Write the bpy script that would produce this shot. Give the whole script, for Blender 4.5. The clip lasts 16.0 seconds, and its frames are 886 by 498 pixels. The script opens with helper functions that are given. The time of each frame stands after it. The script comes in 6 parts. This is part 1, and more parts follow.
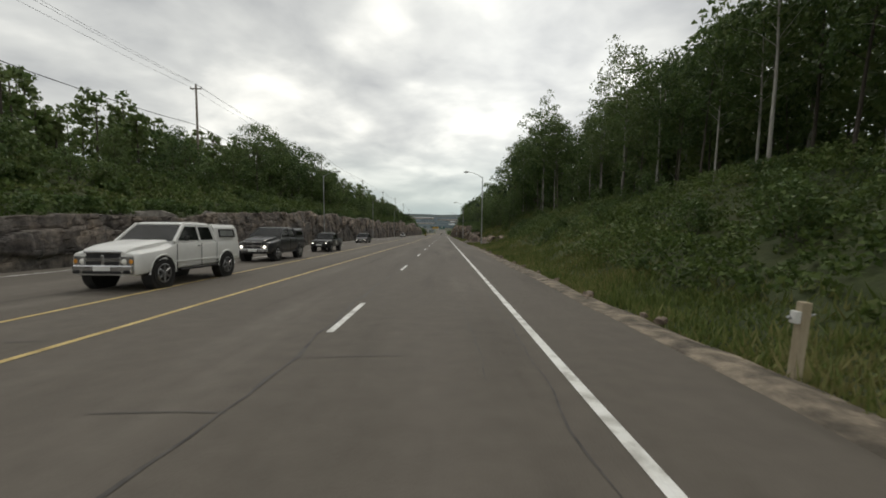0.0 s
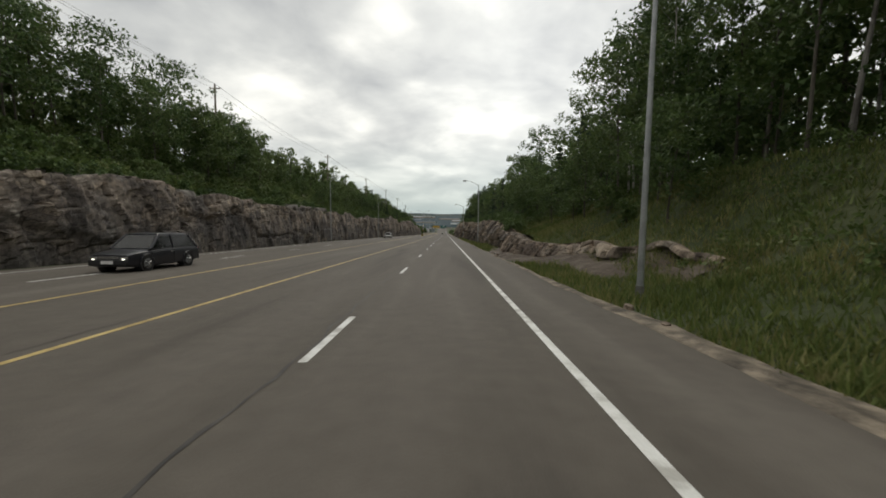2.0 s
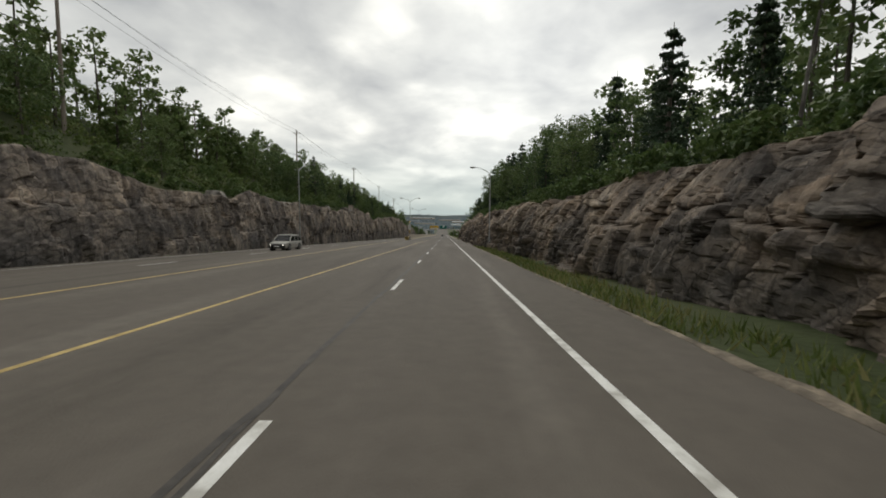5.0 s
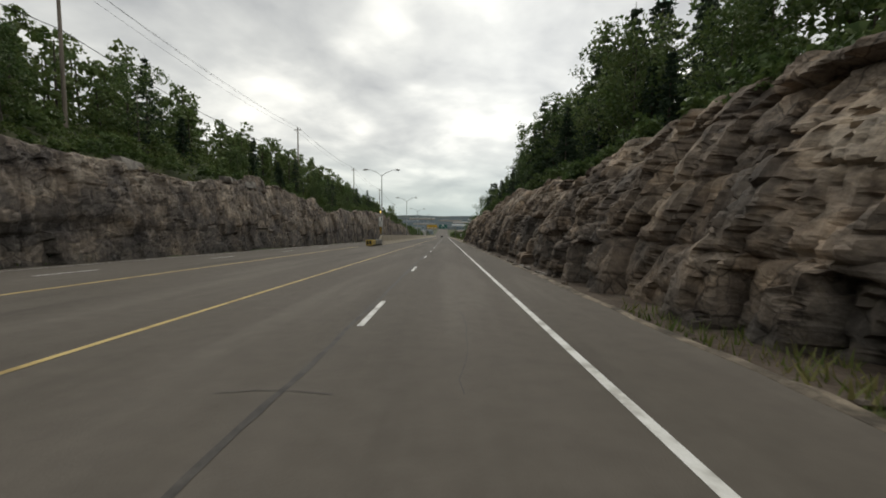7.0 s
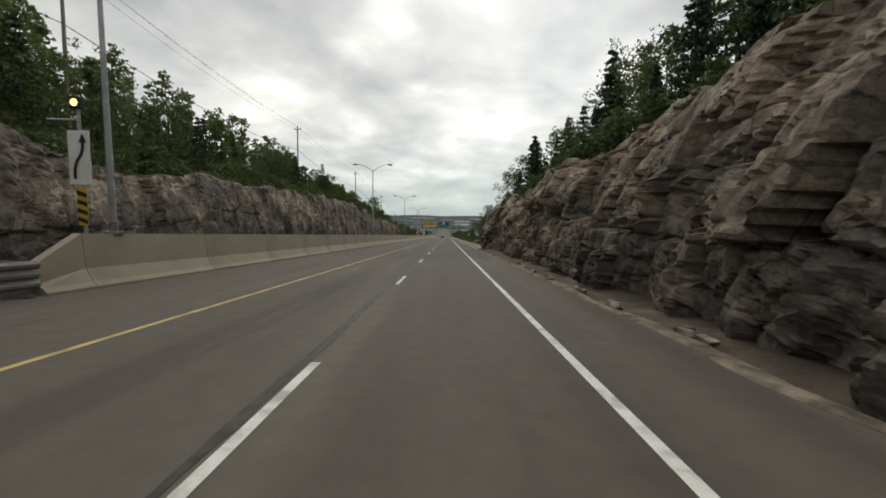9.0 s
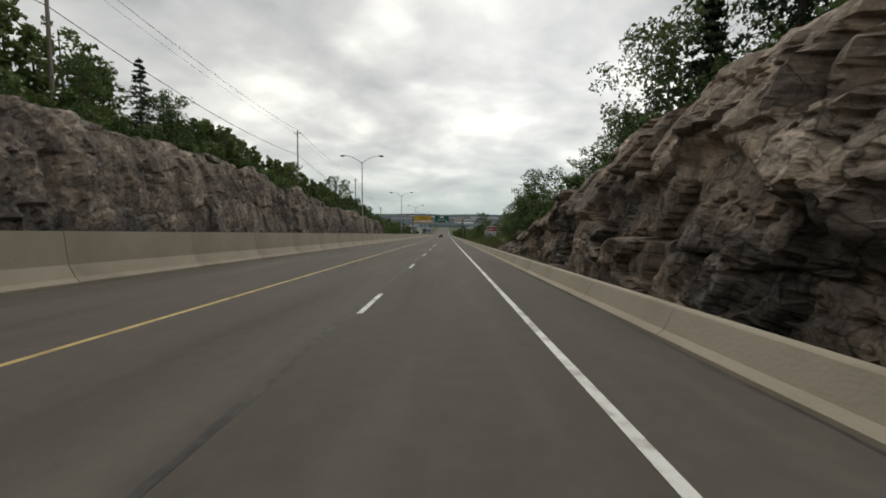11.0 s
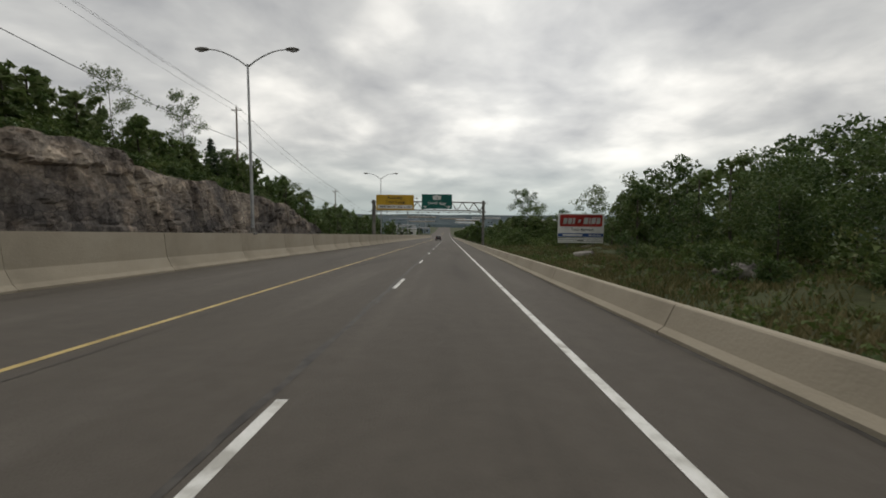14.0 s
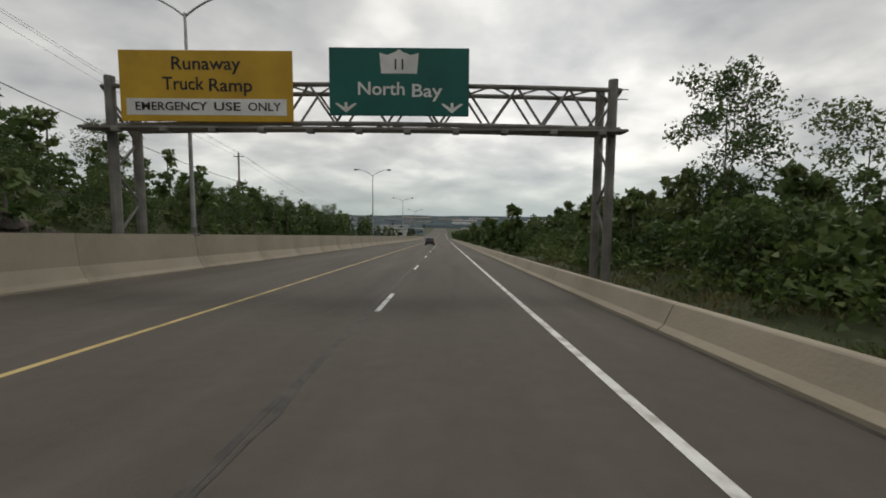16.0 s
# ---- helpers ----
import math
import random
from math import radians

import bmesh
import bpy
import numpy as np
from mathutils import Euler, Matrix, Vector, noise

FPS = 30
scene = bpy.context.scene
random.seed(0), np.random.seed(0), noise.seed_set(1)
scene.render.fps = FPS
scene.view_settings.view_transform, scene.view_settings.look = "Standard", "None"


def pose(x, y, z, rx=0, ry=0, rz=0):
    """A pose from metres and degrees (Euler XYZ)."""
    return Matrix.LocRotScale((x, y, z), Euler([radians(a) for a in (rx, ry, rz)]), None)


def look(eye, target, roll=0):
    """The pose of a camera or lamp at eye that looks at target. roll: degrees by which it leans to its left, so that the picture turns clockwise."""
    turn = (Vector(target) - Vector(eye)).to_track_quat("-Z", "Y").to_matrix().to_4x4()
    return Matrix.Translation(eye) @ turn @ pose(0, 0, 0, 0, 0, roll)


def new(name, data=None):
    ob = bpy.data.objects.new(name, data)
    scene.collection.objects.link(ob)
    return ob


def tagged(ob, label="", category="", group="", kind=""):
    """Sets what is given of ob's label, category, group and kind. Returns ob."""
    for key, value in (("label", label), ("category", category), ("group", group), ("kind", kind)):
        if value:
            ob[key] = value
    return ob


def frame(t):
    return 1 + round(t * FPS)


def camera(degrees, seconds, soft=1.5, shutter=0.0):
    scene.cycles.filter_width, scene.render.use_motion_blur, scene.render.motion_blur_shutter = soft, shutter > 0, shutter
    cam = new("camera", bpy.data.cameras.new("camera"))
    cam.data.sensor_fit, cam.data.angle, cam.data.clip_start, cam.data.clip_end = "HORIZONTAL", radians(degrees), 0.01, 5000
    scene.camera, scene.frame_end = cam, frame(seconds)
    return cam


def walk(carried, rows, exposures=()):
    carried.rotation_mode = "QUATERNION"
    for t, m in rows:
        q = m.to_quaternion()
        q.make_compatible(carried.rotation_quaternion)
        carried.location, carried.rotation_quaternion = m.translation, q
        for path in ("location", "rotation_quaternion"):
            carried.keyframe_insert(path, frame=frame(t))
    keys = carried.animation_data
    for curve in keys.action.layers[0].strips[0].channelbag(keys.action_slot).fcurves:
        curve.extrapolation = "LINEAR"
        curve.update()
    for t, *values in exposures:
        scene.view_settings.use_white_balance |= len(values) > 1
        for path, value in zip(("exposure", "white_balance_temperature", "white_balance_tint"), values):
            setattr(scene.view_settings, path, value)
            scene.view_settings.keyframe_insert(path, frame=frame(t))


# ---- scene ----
# A four-lane highway that runs down a long hill through rock cuts, under an overcast sky.
GRADE = 0.055


def road_z(y):
    """Height of the road: an even grade that flattens out in the valley."""
    y = np.asarray(y, float)
    a = np.clip(y - 600, 0, 420)
    return -GRADE * np.minimum(y, 600) - GRADE * a + 0.5 * (0.048 / 420) * a * a - 0.007 * np.clip(y - 1020, 0, 900)


def crown(x, y):
    """Cross-fall: down the hill the paved surface comes to be highest in the middle, at the median."""
    x = np.asarray(x, float)
    return np.interp(y, [20, 90, 220], [0.0, 0.45, 1.0]) * (0.04 * np.clip(-4.0 - x, 0, 5.5) - 0.035 * np.clip(-9.5 - x, 0, 11))


def deck(x, y):
    """Height of the paved surface."""
    return float(road_z(y) + crown(x, y))


cam = camera(94.0, 16.0, soft=1.78, shutter=0.035)
PATH = [  # seconds, across, along, heading, tilt, lean
    (0.0, 1.98, 0.30, 0.16, -5.34, -0.50),
    (0.5, 1.96, 12.77, 0.16, -5.42, -0.50),
    (1.0, 1.94, 25.21, 0.31, -5.36, -0.50),
    (1.5, 1.91, 37.50, 0.40, -5.31, -0.50),
    (2.0, 1.89, 50.02, 0.37, -5.41, -0.50),
    (2.5, 1.92, 63.01, 0.41, -5.35, -0.50),
    (3.0, 1.93, 75.77, 0.47, -5.28, -0.50),
    (3.5, 1.88, 88.48, 0.43, -5.26, -0.50),
    (4.0, 1.76, 100.85, 0.28, -5.13, -0.50),
    (6.5, 1.62, 166.57, 0.58, -5.25, -0.50),
    (7.0, 1.62, 179.62, 0.41, -5.04, -0.50),
    (7.5, 1.65, 192.96, 0.41, -5.05, -0.50),
    (8.0, 1.69, 206.17, 0.45, -5.00, -0.50),
    (8.5, 1.71, 219.50, 0.46, -4.97, -0.50),
    (9.0, 1.77, 232.90, 0.63, -5.03, -0.50),
    (11.5, 1.90, 299.76, 0.61, -5.21, -0.50),
    (12.0, 1.90, 312.93, 0.60, -5.19, -0.50),
    (12.5, 1.89, 326.22, 0.61, -5.07, -0.50),
    (13.0, 1.86, 339.51, 0.63, -5.04, -0.50),
    (13.5, 1.81, 352.81, 0.72, -5.13, -0.50),
    (14.0, 1.72, 366.18, 0.69, -5.09, -0.50),
    (14.5, 1.62, 379.33, 0.51, -4.98, -0.50),
    (15.0, 1.57, 392.42, 0.34, -4.91, -0.50),
    (15.5, 1.54, 405.37, 0.20, -4.88, -0.50),
    (16.0, 1.53, 417.97, 0.17, -4.90, -0.50),
]
walk(cam, [(t, pose(x, y, float(road_z(y)) + 1.75, 90 + tilt, lean, turn)) for t, x, y, turn, tilt, lean in PATH],
     exposures=[(0.0, 0.05, 6850, 8), (9.0, 0.05, 6850, 8), (11.5, -0.05, 6850, 9), (14.0, -0.22, 6850, 10), (16.0, -0.2, 6850, 10)])

# ---- light ----
SUN_ELEVATION, SUN_TURN = radians(54), radians(4)
world = bpy.data.worlds.new("overcast_sky")
scene.world = world
world.use_nodes = True
wt = world.node_tree
for n in list(wt.nodes):
    wt.nodes.remove(n)


def wnode(kind, **values):
    n = wt.nodes.new(kind)
    for k, v in values.items():
        if k in n.inputs:
            n.inputs[k].default_value = v
    return n


sky = wt.nodes.new("ShaderNodeTexSky")
sky.sky_type = "NISHITA"
sky.sun_disc = False
sky.sun_elevation, sky.sun_rotation = SUN_ELEVATION, SUN_TURN
coord = wt.nodes.new("ShaderNodeTexCoord")
sep = wt.nodes.new("ShaderNodeSeparateXYZ")
wt.links.new(coord.outputs["Generated"], sep.inputs[0])


def wmath(op, a, b=0.0, c=0.0):
    n = wt.nodes.new("ShaderNodeMath")
    n.operation = op
    for i, v in enumerate((a, b, c)):
        if isinstance(v, (int, float)):
            n.inputs[i].default_value = v
        else:
            wt.links.new(v, n.inputs[i])
    return n.outputs[0]


# the cloud layer as a flat sheet: direction over height
zz = wmath("ADD", wmath("MAXIMUM", sep.outputs[2], 0.0), 0.26)
comb = wt.nodes.new("ShaderNodeCombineXYZ")
wt.links.new(wmath("DIVIDE", sep.outputs[0], zz), comb.inputs[0])
wt.links.new(wmath("DIVIDE", sep.outputs[1], zz), comb.inputs[1])
noise_a = wnode("ShaderNodeTexNoise", Scale=1.35, Detail=6.0, Roughness=0.47, Distortion=0.25)
noise_b = wnode("ShaderNodeTexNoise", Scale=3.8, Detail=5.0, Roughness=0.5, Distortion=0.3)
for n in (noise_a, noise_b):
    wt.links.new(comb.outputs[0], n.inputs["Vector"])
mixed = wmath("ADD", wmath("MULTIPLY", noise_a.outputs["Fac"], 0.78), wmath("MULTIPLY", noise_b.outputs["Fac"], 0.22))
ramp = wt.nodes.new("ShaderNodeValToRGB")
ramp.color_ramp.elements[0].position, ramp.color_ramp.elements[0].color = 0.36, (0.36, 0.375, 0.40, 1)
ramp.color_ramp.elements[1].position, ramp.color_ramp.elements[1].color = 0.66, (1.06, 1.06, 1.03, 1)
mid = ramp.color_ramp.elements.new(0.5)
mid.color = (0.60, 0.615, 0.62, 1)
wt.links.new(mixed, ramp.inputs[0])
# thicker, bluer air low down; brighter cloud round the hidden sun
low = wmath("POWER", wmath("SUBTRACT", 1.0, wmath("MINIMUM", wmath("MULTIPLY", wmath("MAXIMUM", sep.outputs[2], 0.0), 5.5), 1.0)), 1.5)
tint = wt.nodes.new("ShaderNodeMix")
tint.data_type = "RGBA"
wt.links.new(wmath("MULTIPLY", low, 0.85), tint.inputs["Factor"])
wt.links.new(ramp.outputs[0], tint.inputs["A"])
tint.inputs["B"].default_value = (0.38, 0.465, 0.485, 1)
glow = wt.nodes.new("ShaderNodeVectorMath")
glow.operation = "DOT_PRODUCT"
wt.links.new(coord.outputs["Generated"], glow.inputs[0])
glow.inputs[1].default_value = Vector((math.sin(radians(13)), math.cos(radians(13)), math.tan(radians(19)))).normalized()
bg_cloud = wt.nodes.new("ShaderNodeBackground")
wt.links.new(tint.outputs["Result"], bg_cloud.inputs["Color"])
wt.links.new(wmath("MULTIPLY_ADD", wmath("POWER", wmath("MAXIMUM", glow.outputs["Value"], 0.0), 20.0), 0.5, 1.22), bg_cloud.inputs["Strength"])
bg_sky = wt.nodes.new("ShaderNodeBackground")
wt.links.new(sky.outputs[0], bg_sky.inputs["Color"])
bg_sky.inputs["Strength"].default_value = 0.05
add_bg = wt.nodes.new("ShaderNodeMixShader")
add_bg.inputs[0].default_value = 0.88
out_w = wt.nodes.new("ShaderNodeOutputWorld")
wt.links.new(bg_sky.outputs[0], add_bg.inputs[1])
wt.links.new(bg_cloud.outputs[0], add_bg.inputs[2])
wt.links.new(add_bg.outputs[0], out_w.inputs[0])

sun = new("sun", bpy.data.lights.new("sun", "SUN"))
sun.data.energy, sun.data.angle, sun.data.color = 0.7, radians(14), (1.0, 0.96, 0.9)
sun.matrix_world = look((0, 0, 0), (-math.sin(SUN_TURN) * math.cos(SUN_ELEVATION), -math.cos(SUN_TURN) * math.cos(SUN_ELEVATION), -math.sin(SUN_ELEVATION)))


# ---- materials ----
def material(name, colours, scale=1.0, rough=0.85, metal=0.0, bump=0.0, bump_scale=20.0, stretch=(1, 1, 1), per_object=0.0, per_island=0.0,
             fine=0.35, fine_scale=30.0, spec=0.3, translucent=0.0, contrast=0.3, even_grain=False):
    """A surface with two scales of variation: broad patches between the colours, and fine grain; optional relief."""
    m = bpy.data.materials.new(name)
    m.use_nodes = True
    t = m.node_tree
    b = t.nodes["Principled BSDF"]
    b.inputs["Roughness"].default_value = rough
    b.inputs["Metallic"].default_value = metal
    b.inputs["Specular IOR Level"].default_value = spec
    tc = t.nodes.new("ShaderNodeTexCoord")
    mp = t.nodes.new("ShaderNodeMapping")
    mp.inputs["Scale"].default_value = stretch
    t.links.new(tc.outputs["Object"], mp.inputs[0])
    n1 = t.nodes.new("ShaderNodeTexNoise")
    n1.inputs["Scale"].default_value, n1.inputs["Detail"].default_value = scale, 6.0
    t.links.new(mp.outputs[0], n1.inputs["Vector"])
    r = t.nodes.new("ShaderNodeValToRGB")
    k = len(colours)
    for i, c in enumerate(colours):
        pos = 0.5 - contrast / 2 + contrast * i / max(k - 1, 1)
        e = r.color_ramp.elements[i] if i < 2 else r.color_ramp.elements.new(pos)
        e.position, e.color = pos, (*c, 1)
    src = n1.outputs["Fac"]

    def num(op, a, v):
        q = t.nodes.new("ShaderNodeMath")
        q.operation = op
        t.links.new(a, q.inputs[0])
        if isinstance(v, (int, float)):
            q.inputs[1].default_value = v
        else:
            t.links.new(v, q.inputs[1])
        return q.outputs[0]

    if per_object:
        oi = t.nodes.new("ShaderNodeObjectInfo")
        src = num("ADD", src, num("MULTIPLY", num("SUBTRACT", oi.outputs["Random"], 0.5), per_object))
    if per_island:
        ge = t.nodes.new("ShaderNodeNewGeometry")
        src = num("ADD", src, num("MULTIPLY", num("SUBTRACT", ge.outputs["Random Per Island"], 0.5), per_island))
    t.links.new(src, r.inputs[0])
    col = r.outputs[0]
    if fine:
        n2 = t.nodes.new("ShaderNodeTexNoise")
        n2.inputs["Scale"].default_value, n2.inputs["Detail"].default_value = fine_scale, 4.0
        t.links.new(tc.outputs["Object"] if even_grain else mp.outputs[0], n2.inputs["Vector"])
        hv = t.nodes.new("ShaderNodeHueSaturation")
        t.links.new(col, hv.inputs["Color"])
        t.links.new(num("ADD", num("MULTIPLY", n2.outputs["Fac"], 2 * fine), 1 - fine), hv.inputs["Value"])
        col = hv.outputs[0]
    t.links.new(col, b.inputs["Base Color"])
    if bump:
        n3 = t.nodes.new("ShaderNodeTexNoise")
        n3.inputs["Scale"].default_value, n3.inputs["Detail"].default_value = bump_scale, 8.0
        t.links.new(tc.outputs["Object"] if even_grain else mp.outputs[0], n3.inputs["Vector"])
        bp = t.nodes.new("ShaderNodeBump")
        bp.inputs["Strength"].default_value, bp.inputs["Distance"].default_value = bump, 0.05
        t.links.new(n3.outputs["Fac"], bp.inputs["Height"])
        t.links.new(bp.outputs[0], b.inputs["Normal"])
    if translucent:
        tr = t.nodes.new("ShaderNodeBsdfTranslucent")
        t.links.new(col, tr.inputs[0])
        mx = t.nodes.new("ShaderNodeMixShader")
        mx.inputs[0].default_value = translucent
        t.links.new(b.outputs[0], mx.inputs[1])
        t.links.new(tr.outputs[0], mx.inputs[2])
        t.links.new(mx.outputs[0], t.nodes["Material Output"].inputs[0])
    return m


M_ASPHALT = material("asphalt", [(0.074, 0.064, 0.053), (0.1, 0.087, 0.072), (0.108, 0.094, 0.079), (0.132, 0.117, 0.099)], scale=0.8, rough=0.78, bump=0.3, bump_scale=45,
                     stretch=(1.0, 0.06, 1.0), fine=0.22, fine_scale=3.0, contrast=0.4, even_grain=True)
_t = M_ASPHALT.node_tree
_sep, _map, _mul = (_t.nodes.new(k) for k in ("ShaderNodeSeparateXYZ", "ShaderNodeMapRange", "ShaderNodeMix"))
_t.links.new(_t.nodes["Texture Coordinate"].outputs["Object"], _sep.inputs[0])
_t.links.new(_sep.outputs[1], _map.inputs["Value"])
for _k, _v in (("From Min", 262), ("From Max", 268), ("To Min", 0.0), ("To Max", 0.25)):     # darker from here on
    _map.inputs[_k].default_value = _v
_mul.data_type = "RGBA"
_mul.inputs["B"].default_value = (0.03, 0.027, 0.024, 1)
_t.links.new(_map.outputs[0], _mul.inputs["Factor"])
_link = _t.nodes["Principled BSDF"].inputs["Base Color"].links[0]
_t.links.new(_link.from_socket, _mul.inputs["A"])
_t.links.new(_mul.outputs["Result"], _t.nodes["Principled BSDF"].inputs["Base Color"])
M_WHITE_LINE = material("white_road_paint", [(0.42, 0.41, 0.38), (0.66, 0.66, 0.63), (0.74, 0.74, 0.72)], scale=3.0, rough=0.6, fine=0.2, fine_scale=40)
M_YELLOW_LINE = material("yellow_road_paint", [(0.34, 0.25, 0.1), (0.5, 0.375, 0.15), (0.56, 0.43, 0.18)], scale=2.0, rough=0.6, fine=0.2, fine_scale=40)
M_TAR = material("crack_sealing_tar", [(0.032, 0.029, 0.027), (0.07, 0.064, 0.057)], scale=4.0, rough=0.6)
M_GRAVEL = material("shoulder_gravel", [(0.07, 0.06, 0.047), (0.15, 0.125, 0.097), (0.27, 0.225, 0.17)], scale=2.2, bump=0.8, bump_scale=14, fine=0.4, fine_scale=22)
M_GROUND = material("grassy_soil", [(0.022, 0.034, 0.01), (0.034, 0.047, 0.014), (0.05, 0.06, 0.02), (0.075, 0.066, 0.037)], scale=0.16, bump=0.9, bump_scale=4.0,
                    fine=0.45, fine_scale=5.0, contrast=0.5)
M_GRASS = material("grass_blades", [(0.0806, 0.114, 0.0286), (0.137, 0.169, 0.0455), (0.234, 0.215, 0.0884)], scale=0.3, rough=0.7, per_island=0.5, fine=0.2,
                   fine_scale=3, translucent=0.25, contrast=0.5)

M_DRY_GRASS = material("dry_verge_grass", [(0.075, 0.085, 0.03), (0.131, 0.125, 0.05), (0.213, 0.175, 0.0875)], scale=0.3, rough=0.75, per_island=0.5, fine=0.2,
                       fine_scale=3, translucent=0.2, contrast=0.5)


def rock_material(name, stops):
    """Layered granite: broad grey, brown and tan patches, dark seams along the strata, water streaks and lichen."""
    m = bpy.data.materials.new(name)
    m.use_nodes = True
    t = m.node_tree
    b = t.nodes["Principled BSDF"]
    b.inputs["Roughness"].default_value, b.inputs["Specular IOR Level"].default_value = 0.85, 0.25
    tc = t.nodes.new("ShaderNodeTexCoord")

    def tex(scale, stretch, detail=6.0, rough=0.55, dist=0.0):
        mp = t.nodes.new("ShaderNodeMapping")
        mp.inputs["Scale"].default_value = stretch
        t.links.new(tc.outputs["Object"], mp.inputs[0])
        n = t.nodes.new("ShaderNodeTexNoise")
        n.inputs["Scale"].default_value, n.inputs["Detail"].default_value = scale, detail
        n.inputs["Roughness"].default_value, n.inputs["Distortion"].default_value = rough, dist
        t.links.new(mp.outputs[0], n.inputs["Vector"])
        return n.outputs["Fac"]

    def ramp(src, stops):
        r = t.nodes.new("ShaderNodeValToRGB")
        for i, (p, c) in enumerate(stops):
            e = r.color_ramp.elements[i] if i < 2 else r.color_ramp.elements.new(p)
            e.position, e.color = p, (*c, 1)
        t.links.new(src, r.inputs[0])
        return r.outputs[0]

    def mix(a, c, fac, mode="MIX"):
        n = t.nodes.new("ShaderNodeMix")
        n.data_type, n.blend_type = "RGBA", mode
        if isinstance(fac, float):
            n.inputs["Factor"].default_value = fac
        else:
            t.links.new(fac, n.inputs["Factor"])
        t.links.new(a, n.inputs["A"])
        t.links.new(c, n.inputs["B"])
        return n.outputs["Result"]

    def num(op, a, v):
        q = t.nodes.new("ShaderNodeMath")
        q.operation = op
        for k, s in enumerate((a, v)):
            if isinstance(s, (int, float)):
                q.inputs[k].default_value = s
            else:
                t.links.new(s, q.inputs[k])
        return q.outputs[0]

    # the upper beds are paler, weathered stone: height over the sloping road, with a wavy border
    xyz = t.nodes.new("ShaderNodeSeparateXYZ")
    t.links.new(tc.outputs["Object"], xyz.inputs[0])
    bed = num("ADD", xyz.outputs[2], num("MULTIPLY", xyz.outputs[1], GRADE))
    bed = num("ADD", bed, num("MULTIPLY", num("SUBTRACT", tex(0.11, (1, 1, 1), 4), 0.5), 9.0))
    bed = num("MULTIPLY", num("MINIMUM", num("MAXIMUM", num("SUBTRACT", bed, 1.8), 0.0), 2.8), 0.055)
    patches = ramp(num("ADD", num("SUBTRACT", tex(0.3, (1, 1, 1.4), 5), 0.05), bed), stops)
    grain = ramp(tex(2.4, (1, 1, 1.3), 10, 0.68), [(0.32, (0.42, 0.41, 0.41)), (0.5, (0.86, 0.85, 0.84)), (0.68, (1.4, 1.36, 1.3))])
    seams = ramp(tex(1.2, (0.9, 0.8, 1.6), 8, 0.62, 0.8), [(0.37, (0.4, 0.38, 0.37)), (0.46, (1, 1, 1)), (0.62, (1.06, 1.03, 1.0))])
    streaks = ramp(tex(0.6, (1.5, 1.5, 0.14), 6, 0.62), [(0.36, (0.5, 0.48, 0.47)), (0.5, (1, 1, 1))])
    lichen = ramp(tex(0.7, (1, 1, 1), 8, 0.7), [(0.6, (0, 0, 0)), (0.72, (0.6, 0.6, 0.6))])
    # every block has a tone of its own, and fine cracks run between them
    bent = t.nodes.new("ShaderNodeTexNoise")
    bent.inputs["Scale"].default_value, bent.inputs["Detail"].default_value = 1.3, 5.0
    t.links.new(tc.outputs["Object"], bent.inputs["Vector"])
    shifted = t.nodes.new("ShaderNodeMix")
    shifted.data_type = "VECTOR"
    shifted.inputs["Factor"].default_value = 0.22
    t.links.new(tc.outputs["Object"], shifted.inputs["A"])
    spread = t.nodes.new("ShaderNodeVectorMath")
    spread.operation = "MULTIPLY_ADD"
    spread.inputs[1].default_value, spread.inputs[2].default_value = (3, 3, 3), (-1.5, -1.5, -1.5)
    t.links.new(bent.outputs["Color"], spread.inputs[0])
    plus = t.nodes.new("ShaderNodeVectorMath")
    plus.operation = "ADD"
    t.links.new(tc.outputs["Object"], plus.inputs[0])
    t.links.new(spread.outputs[0], plus.inputs[1])
    t.links.new(plus.outputs[0], shifted.inputs["B"])

    def cells(feature, scale, out):
        mp = t.nodes.new("ShaderNodeMapping")
        mp.inputs["Scale"].default_value = (1, 0.9, 1.15)
        t.links.new(shifted.outputs["Result"], mp.inputs[0])
        n = t.nodes.new("ShaderNodeTexVoronoi")
        n.feature = feature
        n.inputs["Scale"].default_value = scale
        t.links.new(mp.outputs[0], n.inputs["Vector"])
        return n.outputs[out]

    tone_parts = t.nodes.new("ShaderNodeSeparateColor")
    t.links.new(cells("F1", 1.05, "Color"), tone_parts.inputs[0])
    tone = ramp(tone_parts.outputs[0], [(0.0, (0.62, 0.61, 0.62)), (0.5, (0.95, 0.94, 0.93)), (1.0, (1.35, 1.28, 1.2))])
    crack_a = ramp(cells("DISTANCE_TO_EDGE", 1.05, "Distance"), [(0.0, (0.22, 0.21, 0.21)), (0.045, (1, 1, 1))])
    crack_b = ramp(cells("DISTANCE_TO_EDGE", 2.7, "Distance"), [(0.0, (0.4, 0.39, 0.38)), (0.04, (1, 1, 1))])
    where = ramp(tex(0.45, (1, 1, 1), 4), [(0.42, (0, 0, 0)), (0.56, (0.9, 0.9, 0.9))])
    where_parts = t.nodes.new("ShaderNodeSeparateColor")
    t.links.new(where, where_parts.inputs[0])
    col = mix(patches, grain, 0.9, "MULTIPLY")
    col = mix(col, seams, 0.55, "MULTIPLY")
    col = mix(col, streaks, 0.8, "MULTIPLY")
    col = mix(col, tone, 0.8, "MULTIPLY")
    pale = t.nodes.new("ShaderNodeRGB")
    pale.outputs[0].default_value = (0.27, 0.25, 0.215, 1)
    sep_l = t.nodes.new("ShaderNodeSeparateColor")
